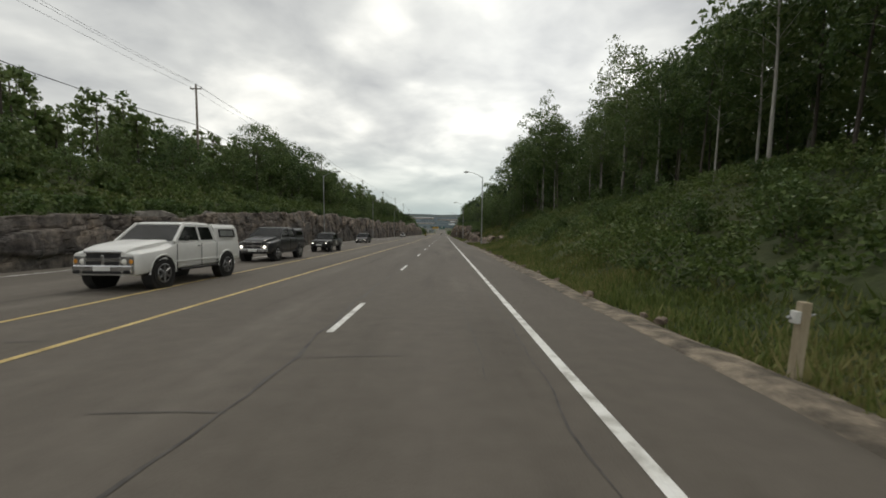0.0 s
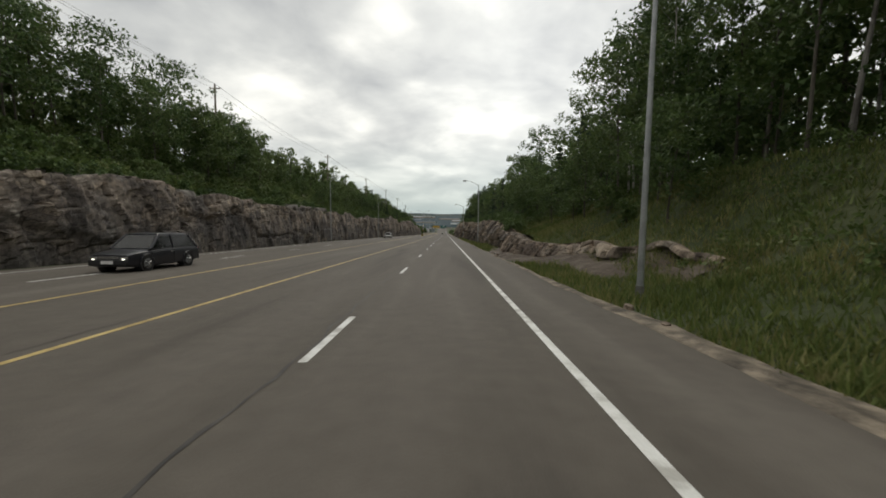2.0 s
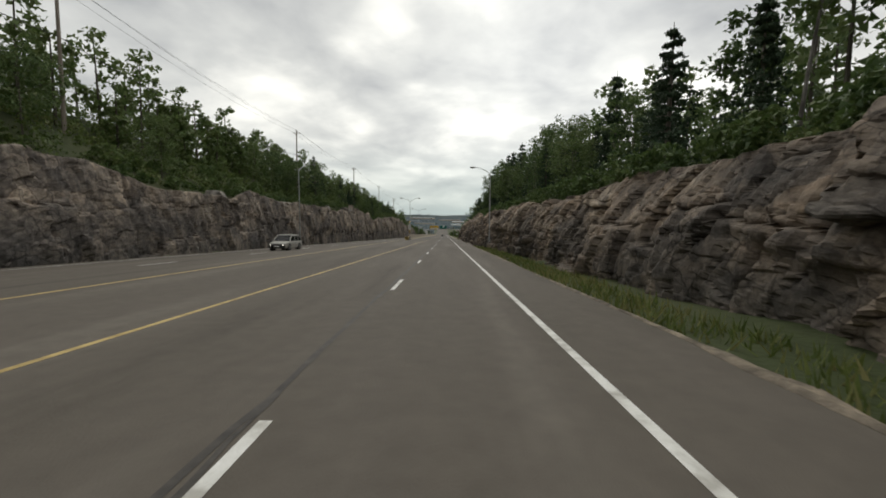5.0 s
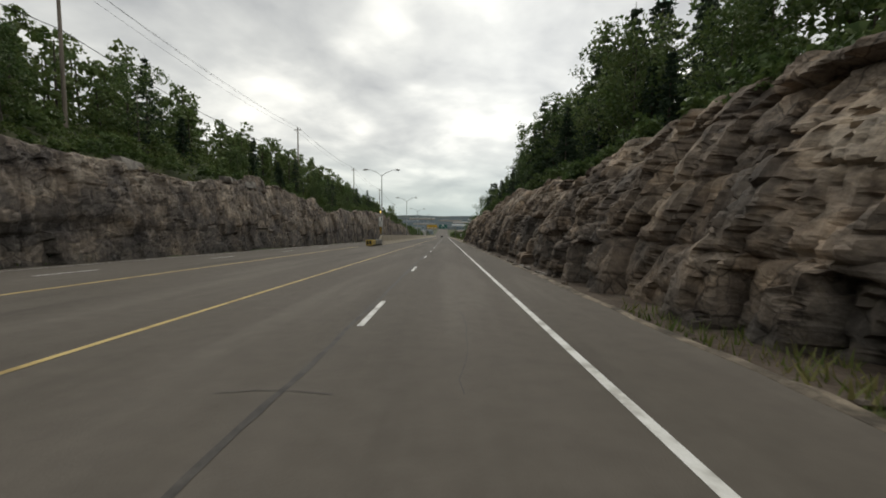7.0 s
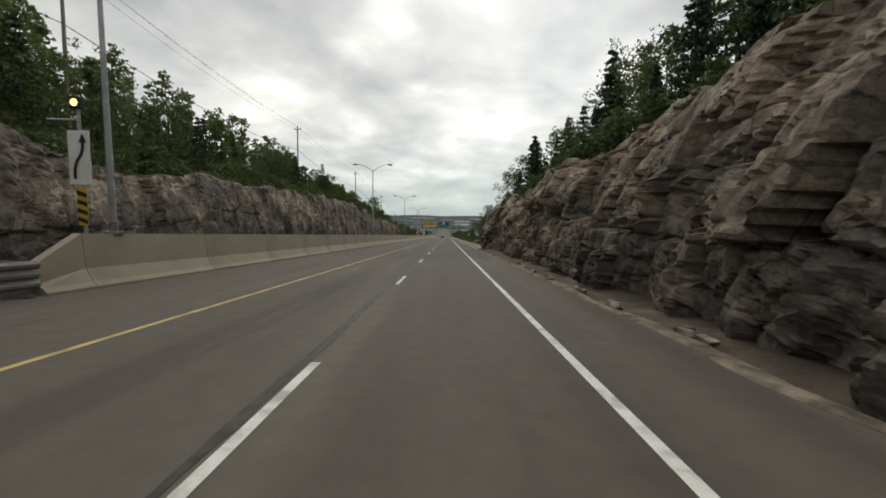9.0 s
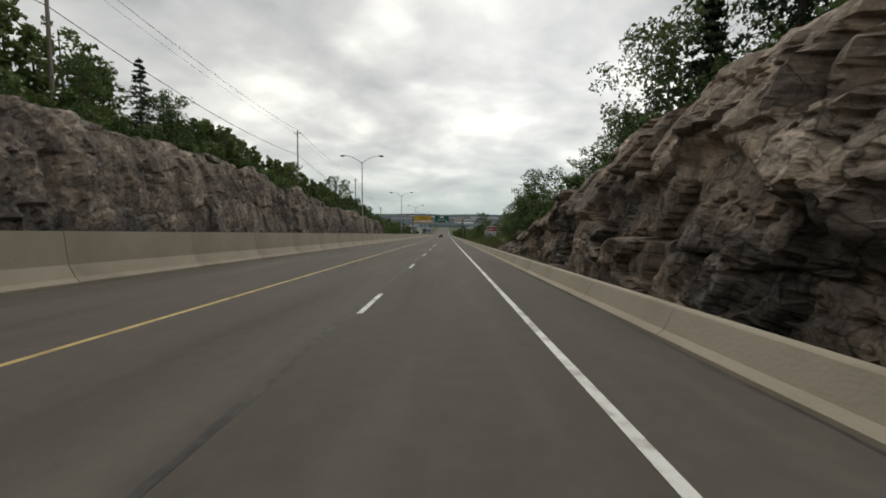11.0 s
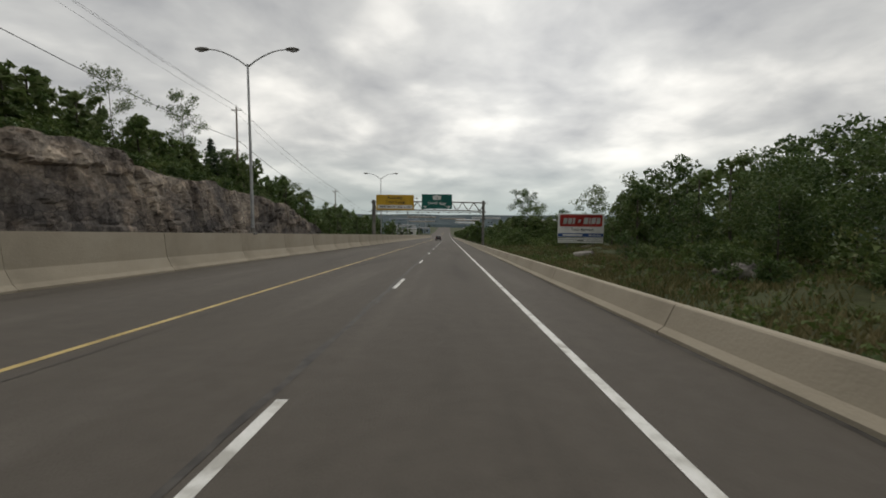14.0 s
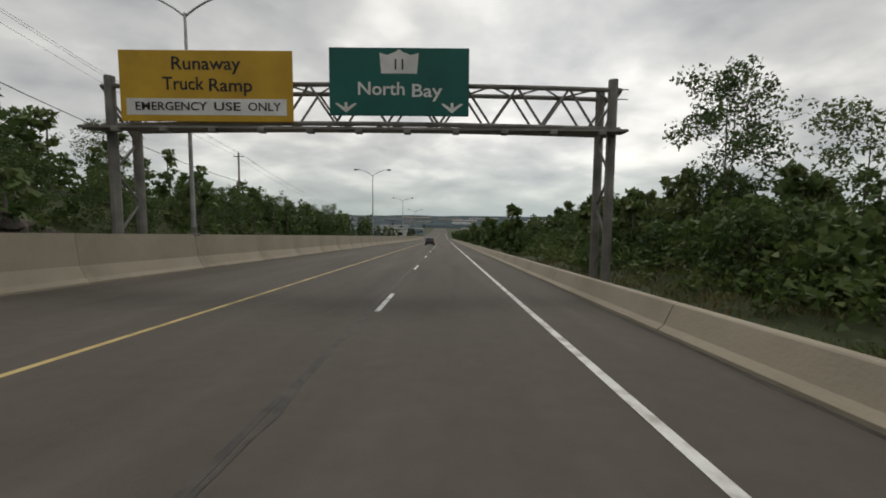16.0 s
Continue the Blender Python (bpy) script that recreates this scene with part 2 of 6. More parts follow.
    t.links.new(lichen, sep_l.inputs[0])
    col = mix(col, pale.outputs[0], sep_l.outputs[0])
    col = mix(col, crack_a, where_parts.outputs[0], "MULTIPLY")
    col = mix(col, crack_b, where_parts.outputs[0], "MULTIPLY")
    t.links.new(col, b.inputs["Base Color"])
    bp = t.nodes.new("ShaderNodeBump")
    bp.inputs["Strength"].default_value, bp.inputs["Distance"].default_value = 0.75, 0.1
    t.links.new(tex(3.0, (1, 1, 1.2), 10, 0.64), bp.inputs["Height"])
    t.links.new(bp.outputs[0], b.inputs["Normal"])
    return m


M_ROCK = rock_material("layered_granite", [(0.34, (0.118, 0.108, 0.099)), (0.46, (0.173, 0.15, 0.13)), (0.55, (0.231, 0.191, 0.156)), (0.63, (0.31, 0.26, 0.21)), (0.72, (0.4, 0.352, 0.295))])
M_ROCK_DARK = rock_material("dark_layered_rock", [(0.34, (0.104, 0.098, 0.096)), (0.46, (0.15, 0.137, 0.128)), (0.55, (0.192, 0.169, 0.15)), (0.63, (0.25, 0.216, 0.184)), (0.72, (0.36, 0.32, 0.275))])
M_ROCK_TAN = rock_material("tan_rock", [(0.36, (0.15, 0.12, 0.1)), (0.47, (0.24, 0.2, 0.165)), (0.57, (0.33, 0.28, 0.23)), (0.67, (0.4, 0.35, 0.29))])
M_SOIL = material("brown_earth", [(0.042, 0.031, 0.023), (0.07, 0.052, 0.039), (0.098, 0.077, 0.059), (0.17, 0.145, 0.118)], scale=0.9, bump=1.0, bump_scale=6, fine=0.45, fine_scale=9, contrast=0.5)
M_CONCRETE = material("weathered_concrete", [(0.22, 0.195, 0.15), (0.33, 0.29, 0.225), (0.38, 0.34, 0.27)], scale=0.55, rough=0.85, bump=0.2, bump_scale=30,
                      stretch=(1, 0.5, 0.5), fine=0.1, fine_scale=5, contrast=0.45)
M_STEEL = material("galvanised_steel", [(0.28, 0.29, 0.29), (0.42, 0.43, 0.43)], scale=1.5, rough=0.5, metal=0.55, fine=0.12, fine_scale=12)
M_WOOD = material("weathered_pole_wood", [(0.13, 0.11, 0.09), (0.25, 0.215, 0.18)], scale=1.2, stretch=(3, 3, 0.25), rough=0.9, bump=0.4, bump_scale=14)
M_BARK = material("grey_bark", [(0.06, 0.05, 0.04), (0.13, 0.115, 0.095)], scale=1.4, stretch=(3, 3, 0.5), bump=0.5, bump_scale=9, per_object=0.3)
M_BIRCH = material("pale_bark", [(0.1, 0.09, 0.08), (0.3, 0.285, 0.255), (0.42, 0.40, 0.36)], scale=1.1, stretch=(1.5, 1.5, 0.8), bump=0.2, bump_scale=9,
                   per_object=0.5, contrast=0.5)
M_LEAF = material("broad_leaves", [(0.0358, 0.0672, 0.0202), (0.065, 0.11, 0.0314), (0.0986, 0.146, 0.0426), (0.129, 0.162, 0.0594)], scale=0.35, rough=0.55, per_object=0.35,
                  per_island=0.45, fine=0, translucent=0.3, contrast=0.7, spec=0.35)
M_SHRUB = material("shrub_leaves", [(0.0378, 0.067, 0.0162), (0.0734, 0.113, 0.0281), (0.113, 0.157, 0.0432), (0.162, 0.173, 0.0702)], scale=0.25, rough=0.6,
                   per_island=0.5, fine=0, translucent=0.3, contrast=0.7, spec=0.3)
# valley foliage: bluish haze of distance is mixed into the leaf colour
M_HAZY_LEAF = material("distant_leaves", [(0.035, 0.055, 0.045), (0.05, 0.075, 0.06), (0.075, 0.1, 0.08)], scale=0.02, rough=0.9, per_island=0.4, fine=0, contrast=0.6)
M_NEEDLE = material("spruce_needles", [(0.018, 0.036, 0.02), (0.033, 0.058, 0.03), (0.052, 0.078, 0.04)], scale=0.4, rough=0.7, per_object=0.3, per_island=0.4,
                    fine=0, translucent=0.12, contrast=0.7)


# ---- builders ----
def grid_mesh(name, V, mat, smooth=False):
    """One mesh from a grid of points V[i][j]."""
    a, b = V.shape[:2]
    idx = np.arange(a * b).reshape(a, b)
    q = np.stack([idx[:-1, :-1], idx[1:, :-1], idx[1:, 1:], idx[:-1, 1:]], -1).reshape(-1, 4)
    me = bpy.data.meshes.new(name)
    me.from_pydata(V.reshape(-1, 3).tolist(), [], q.tolist())
    me.materials.append(mat)
    if smooth:
        me.polygons.foreach_set("use_smooth", np.ones(len(me.polygons), bool))
    me.update()
    return me


def raw_mesh(name, verts, faces, mat):
    me = bpy.data.meshes.new(name)
    me.from_pydata([tuple(v) for v in verts], [], [tuple(f) for f in faces])
    me.materials.append(mat)
    me.update()
    return me


def part(name, bm, mat, parent=None, label="", at=None):
    """Links a bmesh, or a ready mesh, as one mesh object under its thing."""
    if isinstance(bm, bmesh.types.BMesh):
        me = bpy.data.meshes.new(name)
        bm.to_mesh(me)
        bm.free()
        me.materials.append(mat)
    else:
        me = bm
    ob = new(name, me)
    ob.parent = parent
    if at is not None:
        ob.matrix_basis = at
    if label:
        ob["label"] = label
    return ob


def thing(name, label, category, m=None, group="", kind=""):
    ob = tagged(new(name), label, category, group, kind)
    if m is not None:
        ob.matrix_basis = m
    return ob


def box(bm, x0, x1, y0, y1, z0, z1, bevel=0.0):
    r = bmesh.ops.create_cube(bm, size=1.0, matrix=Matrix.Translation(((x0 + x1) / 2, (y0 + y1) / 2, (z0 + z1) / 2)) @ Matrix.Diagonal((x1 - x0, y1 - y0, z1 - z0, 1)))
    if bevel:
        es = list({e for v in r["verts"] for e in v.link_edges})
        bmesh.ops.bevel(bm, geom=es, offset=bevel, segments=2, affect="EDGES", profile=0.5)


def tube(bm, pts, radii, sides=8, cap=True):
    """A round bar along a line of points."""
    rings = []
    for i, p in enumerate(pts):
        p = Vector(p)
        d = Vector(pts[min(i + 1, len(pts) - 1)]) - Vector(pts[max(i - 1, 0)])
        d.normalize()
        u = d.orthogonal().normalized() if abs(d.z) < 0.95 else Vector((1, 0, 0))
        u = (u - d * u.dot(d)).normalized()
        w = d.cross(u)
        r = radii[i] if isinstance(radii, (list, tuple)) else radii
        rings.append([bm.verts.new(p + (u * math.cos(2 * math.pi * k / sides) + w * math.sin(2 * math.pi * k / sides)) * r) for k in range(sides)])
    for a, b in zip(rings, rings[1:]):
        for k in range(sides):
            bm.faces.new((a[k], a[(k + 1) % sides], b[(k + 1) % sides], b[k]))
    if cap:
        bm.faces.new(rings[0][::-1])
        bm.faces.new(rings[-1])


def extrude_profile(bm, profile, y0, y1):
    """A solid with the cross-section profile (x, z) between two places along the road."""
    a = [bm.verts.new((x, y0, z)) for x, z in profile]
    b = [bm.verts.new((x, y1, z)) for x, z in profile]
    n = len(profile)
    for k in range(n):
        bm.faces.new((a[k], a[(k + 1) % n], b[(k + 1) % n], b[k]))
    bm.faces.new(a[::-1])
    bm.faces.new(b)
    bmesh.ops.recalc_face_normals(bm, faces=bm.faces)


def hash2(i, j, seed):
    h = np.sin(i * 127.1 + j * 311.7 + seed * 74.7) * 43758.5453
    return h - np.floor(h)


def value_noise(x, y, seed=0):
    i, j = np.floor(x), np.floor(y)
    u, v = x - i, y - j
    u, v = u * u * (3 - 2 * u), v * v * (3 - 2 * v)
    a = hash2(i, j, seed) * (1 - u) + hash2(i + 1, j, seed) * u
    b = hash2(i, j + 1, seed) * (1 - u) + hash2(i + 1, j + 1, seed) * u
    return (a * (1 - v) + b * v) * 2 - 1


def fractal(x, y, seed=0, octaves=4):
    return sum(value_noise(x * 2 ** k, y * 2 ** k, seed + k) * 0.5 ** k for k in range(octaves))


def beds(u, w, thick, wide, seed):
    """Bedded rock broken by joints: each block's height with a tilt of its own, and the distance to its joints."""
    q = w / thick + 0.3 * value_noise(w / thick * 0.5 + 31, u / (wide * 5), seed + 1)
    i = np.floor(q)
    f = q - i
    width = wide * (0.5 + 1.0 * hash2(i, i * 0 + 1, seed + 2))
    p = u / width + 9 * hash2(i, i * 0 + 3, seed + 3) + 0.5 * (f - 0.5) * (hash2(i, i * 0 + 5, seed) - 0.5)
    j = np.floor(p)
    g = p - j
    h = hash2(j, i, seed + 4) * 2 - 1 + (g - 0.5) * (hash2(j, i, seed + 6) - 0.5) * 2.0 + (f - 0.5) * (0.1 + (hash2(j, i, seed + 7) - 0.5) * 1.2)
    return h, np.minimum(np.minimum(f, 1 - f) * thick, np.minimum(g, 1 - g) * width)


def facets(x, y, seed):
    """Angular chips of broken rock: each one's height with a tilt of its own."""
    best, val = np.full(x.shape, 9.0), np.zeros(x.shape)
    i0, j0 = np.floor(x), np.floor(y)
    for di in (-1, 0, 1):
        for dj in (-1, 0, 1):
            i, j = i0 + di, j0 + dj
            px, py = i + hash2(i, j, seed), j + hash2(i, j, seed + 5)
            d = np.abs(x - px) + 0.8 * np.abs(y - py) + 0.4 * np.abs(x - px + y - py)
            h = hash2(i, j, seed + 9) * 2 - 1 + (x - px) * (hash2(i, j, seed + 13) - 0.5) * 2.2 + (y - py) * (hash2(i, j, seed + 17) - 0.5) * 2.2
            val = np.where(d < best, h, val)
            best = np.minimum(best, d)
    return val


# ---- lie of the land, across (x) and along (y) ----
LEFT_ROCK = ([-60, 0, 20, 40, 60, 80, 100, 124, 160, 190, 217, 238, 262, 290, 324, 338, 344, 354, 374, 403, 413, 422, 428, 436, 442, 448],
             [0.5, 1.5, 2.3, 3.2, 4.1, 4.8, 4.6, 5.9, 5.6, 5.9, 7.3, 8.0, 6.3, 7.5, 9.3, 9.5, 8.8, 7.9, 6.9, 6.7, 6.4, 5.5, 5.0, 3.4, 1.6, 0.2])
LEFT_HILL = ([-60, 0, 54, 107, 160, 214, 267, 320, 373, 427, 455, 490, 560, 640], [5, 6, 7.5, 11, 12.5, 12.5, 12.5, 13.5, 12.5, 9.5, 6.0, 3.5, 1.0, 0])
RIGHT_ROCK = ([-60, 60, 70, 80, 92, 102, 116, 150, 180, 193, 202, 206, 211, 220, 240, 270, 300, 313, 318, 323, 331, 336, 341], [0, 0.0, 0.8, 1.1, 1.5, 2.4, 3.6, 4.2, 4.7, 5.1, 5.2, 4.8, 5.8, 6.3, 6.6, 6.5, 5.5, 4.1, 3.0, 1.9, 1.7, 1.0, 0.0])
RIGHT_HILL = ([-60, 0, 60, 100, 160, 220, 280, 320, 345, 380, 470, 600], [4.0, 4.0, 4.8, 5.6, 7.8, 11.0, 10.3, 6.2, 1.2, 0.8, 0.3, 0.0])


def left_rock(y):
    return np.interp(y, *LEFT_ROCK)


def right_rock(y):
    return np.interp(y, *RIGHT_ROCK)


def right_foot(y):
    """Foot of the right rock face."""
    return np.interp(y, [60, 74, 80, 92, 102, 150, 172, 184, 192, 215, 240, 262, 284, 300, 320, 346], [9.5, 8.2, 6.7, 6.7, 8.1, 7.9, 7.3, 6.95, 6.5, 6.45, 6.5, 6.7, 7.0, 7.1, 7.8, 9.0])


def road_left(y):
    """Left border of the paved surface."""
    return np.interp(y, [-60, 0, 50, 60, 85, 105, 125, 160, 200, 470, 560, 640], [-15.4, -15.4, -15.9, -16.4, -17.5, -18.4, -19.7, -20.0, -20.3, -19.6, -16.5, -16])


def land(x, y):
    """Height of the ground over the road's level."""
    x, y = np.asarray(x, float), np.asarray(y, float)
    lr, lh, rr, rh = left_rock(y), np.interp(y, *LEFT_HILL), right_rock(y), np.interp(y, *RIGHT_HILL)
    xl = road_left(y) - 1.2
    d = xl - x                                   # metres left of the foot of the left cut
    left = np.where(d < 1.6, -0.12 + crown(np.maximum(x, -21), y) * (x < -4), np.where(d < 3.0, -0.12 + lr * (d - 1.6) / 1.4, lr - 0.12 + (np.maximum(lh, lr + 0.4) - lr) * np.clip((d - 3.0) / 9.0, 0, 1)))
    left = left + np.clip(d - 12, 0, 60) * 0.05 * np.clip(lh / 10, 0, 1)
    e = x - 6.2                                  # metres right of the foot of the right bank
    cut = np.clip(rr / 1.2, 0, 1) * np.clip((y - 77) / 8, 0, 1)
    f0 = right_foot(y) - 6.2 + 1.8
    run = 0.5 + 0.5 * rr
    steep = np.where(e < f0 + run, (rr - 0.25) * np.clip((e - f0) / run, 0, 1), rr - 0.25 + (np.maximum(rh, rr + 0.3) - rr) * np.clip((e - f0 - run) / 8, 0, 1))
    soft = rh * np.clip((e - 1.5) / 8.5, 0, 1) ** np.interp(y, [48, 60, 80, 90], [1.15, 1.9, 1.9, 1.15])
    right = np.where(e < 0, -0.12, -0.12 + cut * steep + (1 - cut) * soft)
    right = right + np.clip(e - 11, 0, 50) * 0.07 * np.clip(rh / 6, 0, 1)
    h = np.where(x < -5, left, right)
    rough = np.clip((np.abs(x + 6) - 13.2) / 3, 0, 1)
    h = h + rough * 0.4 * fractal(x * 0.35, y * 0.35, 3, 3)
    far = np.clip((np.abs(x) - 70) / 250, 0, 1) * np.clip((y + 100) / 600, 0, 1)
    return h * (1 - 0.6 * far)


# ---- ground, road ----
xs = np.concatenate([[-4500, -2500, -1200, -600, -300, -180, -120, -90, -75], np.arange(-64, -27, 2.5), np.arange(-27, -17.0, 0.6), [-16, -12, -6, 0, 4, 5.3, 5.8],
                     np.arange(6.3, 18.5, 0.6), np.arange(19, 62, 2.5), [70, 85, 110, 160, 260, 500, 1000, 2200, 4500]])
ys = np.concatenate([[-900, -300, -120, -60], np.arange(-30, 130, 1.5), np.arange(130, 480, 2.5), np.arange(480, 700, 10), [720, 760, 800, 860, 940, 1020, 1150, 1400, 1900, 2600, 3400, 4600]])
X, Y = np.meshgrid(xs, ys)
Z = road_z(Y) + land(X, Y) - np.where(Y > 640, 0.15, 0)
tagged(new("ground", grid_mesh("ground", np.stack([X, Y, Z], -1), M_GROUND, True)), "grassy ground of the valley and banks beside the highway", "ground", kind="stuff")["kind"] = "structure"


def strip(name, x0, x1, y0, y1, lift, mat, step=4.0, thick=0.0, wobble=0.0, across=2):
    """A ribbon on the road's surface; x0 and x1 may be functions of the place along it."""
    n = max(2, int((y1 - y0) / step) + 1)
    y = np.linspace(y0, y1, n)
    a = np.broadcast_to(x0(y) if callable(x0) else x0, y.shape).astype(float)
    b = np.broadcast_to(x1(y) if callable(x1) else x1, y.shape).astype(float)
    if wobble:
        w = wobble * fractal(y * 0.55, y * 0 + x1 if not callable(x1) else y * 0, 21, 3)
        a, b = a + w, b + w
    z = road_z(y)
    cols = []
    for f in (np.linspace(0, 1, across) if across > 2 else (0, 1)):
        x = a + (b - a) * f
        cols.append(np.stack([x, y, z + crown(x, y) + lift], -1))
    if thick:
        cols = [np.stack([a - 0.05, y, z + crown(a, y) + lift - thick], -1)] + cols + [np.stack([b + 0.05, y, z + crown(b, y) + lift - thick], -1)]
    return grid_mesh(name, np.stack(cols, 1), mat)


road = tagged(new("road", strip("road", road_left, lambda y: np.interp(y, [-60, 28, 50, 275, 285], [5.52, 5.52, 5.72, 5.72, 5.5]), -60, 1900, 0.0, M_ASPHALT, 5.0, 0.14, 0.0, 50)),
              "worn grey-brown asphalt highway running downhill, cracked and patched", "road", kind="structure")
# ---- road markings ----
tagged(new("edge_line", strip("edge_line", 3.48, 3.62, -40, 900, 0.006, M_WHITE_LINE, 5.0)), "solid white line along the right edge of the lane", "road marking", kind="structure")
tagged(new("centre_line", strip("centre_line", -3.9, -3.77, -40, 900, 0.006, M_YELLOW_LINE, 5.0)), "solid yellow line along the left edge of the lane", "road marking", kind="structure")


def second_yellow(y):
    return np.interp(y, [-60, 5, 19, 32, 58, 83, 112, 189, 236], [-6.1, -6.15, -6.7, -6.95, -7.7, -8.2, -8.5, -9.2, -9.4])


tagged(new("median_line", strip("median_line", lambda y: second_yellow(y) - 0.13, second_yellow, -40, 232, 0.006, M_YELLOW_LINE, 4.0)),
       "solid yellow line on the far side of the painted median", "road marking", kind="structure")
tagged(new("far_edge_line", strip("far_edge_line", lambda y: road_left(y) + 1.3, lambda y: road_left(y) + 1.43, -40, 460, 0.006, M_WHITE_LINE, 5.0)),
       "solid white line along the far edge of the oncoming lanes", "road marking", kind="structure")
lane_line = thing("lane_line", "broken white lane line, worn paint on asphalt", "road marking", kind="structure")
dash_bm = raw_mesh("dash", [(-0.065, 0, 0.006), (0.065, 0, 0.006), (0.065, 3, 0.006 - 3 * GRADE), (-0.065, 3, 0.006 - 3 * GRADE)], [(0, 1, 2, 3)], M_WHITE_LINE)
for k in range(-3, 50):
    y = 7.34 + 12 * k
    part("dash", dash_bm, None, lane_line, at=Matrix.Translation((0, y, float(road_z(y)))))
far_lane_line = thing("oncoming_lane_line", "broken white line between the oncoming lanes", "road marking", kind="structure")
for k in range(-2, 20):
    y = 3.0 + 12 * k
    x = float(second_yellow(y) + road_left(y) + 1.4) / 2
    part("dash", dash_bm, None, far_lane_line, at=Matrix.Translation((x, y, deck(x, y))))


def crack(x, y0, y1, width, seed, mat=M_TAR, cross=False):
    """A jagged crack in the asphalt."""
    rnd = random.Random(seed)
    n = max(3, int(abs(y1 - y0) / 0.45))
    vs, fs = [], []
    off = 0.0
    for i in range(n + 1):
        f = i / n
        off = off * 0.82 + rnd.uniform(-1, 1) * (0.032 if y1 - y0 > 45 else 0.06)
        w = width * rnd.uniform(0.35, 1.1)
        if cross:
            px, py = y0 + (y1 - y0) * f, x + off * 1.6
            vs += [(px, py - w, deck(px, py - w) + 0.005), (px, py + w, deck(px, py + w) + 0.005)]
        else:
            py = y0 + (y1 - y0) * f
            vs += [(x + off - w, py, deck(x, py) + 0.005), (x + off + w, py, deck(x, py) + 0.005)]
        if i:
            fs.append((2 * i - 2, 2 * i - 1, 2 * i + 1, 2 * i))
    return raw_mesh("crack", vs, fs, mat)


for i, (x, a, b, w) in enumerate([(-0.17, 0, 14.5, 0.034), (-0.14, 15.5, 28, 0.02), (-0.16, 29, 62, 0.03), (-0.2, 64, 80, 0.016), (-0.16, 82, 120, 0.026), (-0.15, 120, 172, 0.035),
                                  (-0.17, 174, 300, 0.05), (-0.15, 300, 420, 0.05), (-0.16, 420, 560, 0.05), (3.25, 2, 12, 0.015), (3.3, 26, 34, 0.012), (3.32, 103, 112, 0.014),
                                  (-1.4, 350, 357, 0.014), (-0.8, 353, 360, 0.01), (2.45, 5, 10, 0.01), (2.6, 312, 322, 0.012), (2.7, 340, 362, 0.012), (1.9, 184, 189, 0.01), (2.5, 196, 201, 0.01),
                                  (-8.3, 360, 470, 0.025), (-8.1, 300, 345, 0.015), (5.45, 284, 620, 0.045), (-3.5, 60, 110, 0.012), (-4.2, 20, 60, 0.014), (-3.4, 305, 380, 0.014)]):
    part("crack", crack(x, a, b, w, 40 + i), None, road)
for i, (y, a, b, w) in enumerate([(4.1, -1.4, -0.1, 0.016), (5.9, -0.4, 1.4, 0.012), (6.5, -4.8, -4.2, 0.02), (199.2, -0.1, 1.3, 0.014), (241.5, 3.9, 5.4, 0.02), (309, 4.1, 5.4, 0.016),
                                  (396.5, 4.0, 5.4, 0.02), (411.6, 0.2, 1.0, 0.01), (411.4, 2.0, 3.6, 0.012), (423.3, 0.2, 0.7, 0.012), (352.2, -1.7, -0.2, 0.014), (353.6, -1.2, 0.3, 0.01), (355.1, -2.0, -0.6, 0.012), (358.2, -1.0, 0.2, 0.012), (349.0, 1.6, 2.7, 0.01), (8.3, -0.9, -0.1, 0.012), (317.2, -1.3, 0.0, 0.01), (184, -0.9, 0.4, 0.012)]):
    part("crack", crack(y, a, b, w, 90 + i, cross=True), None, road)

part("seam", strip("seam", -0.235, -0.15, 96, 640, 0.004, M_TAR, 0.6, 0.0, 0.05), None, road, "dark ragged seam between the lanes")

# gravel edge of the shoulder
n = 500
yy = np.linspace(-40, 290, n)
inner = np.interp(yy, [28, 50], [5.42, 5.62]) + 0.1 * fractal(yy * 0.5, yy * 0, 4, 4)
outer = np.interp(yy, [0, 30, 56, 64, 180, 196, 290], [6.4, 6.4, 6.6, 5.95, 5.95, 6.1, 6.1]) + 0.16 * fractal(yy * 0.25, yy * 0 + 3, 6, 4)
cols = [np.stack([inner + (outer - inner) * f, yy, road_z(yy) + lift + 0.03 * fractal(yy * 2.2, yy * 0 + f * 9, 8, 2) * up], -1)
        for f, lift, up in ((0, -0.05, 0), (0.08, 0.008, 0), (0.3, 0.03, 1), (0.6, 0.02, 1), (0.9, -0.03, 1), (1.0, -0.16, 0))]
tagged(new("gravel_shoulder", grid_mesh("gravel_shoulder", np.stack(cols, 1), M_GRAVEL)), "strip of sandy gravel and broken asphalt beside the paved shoulder", "gravel", kind="structure")


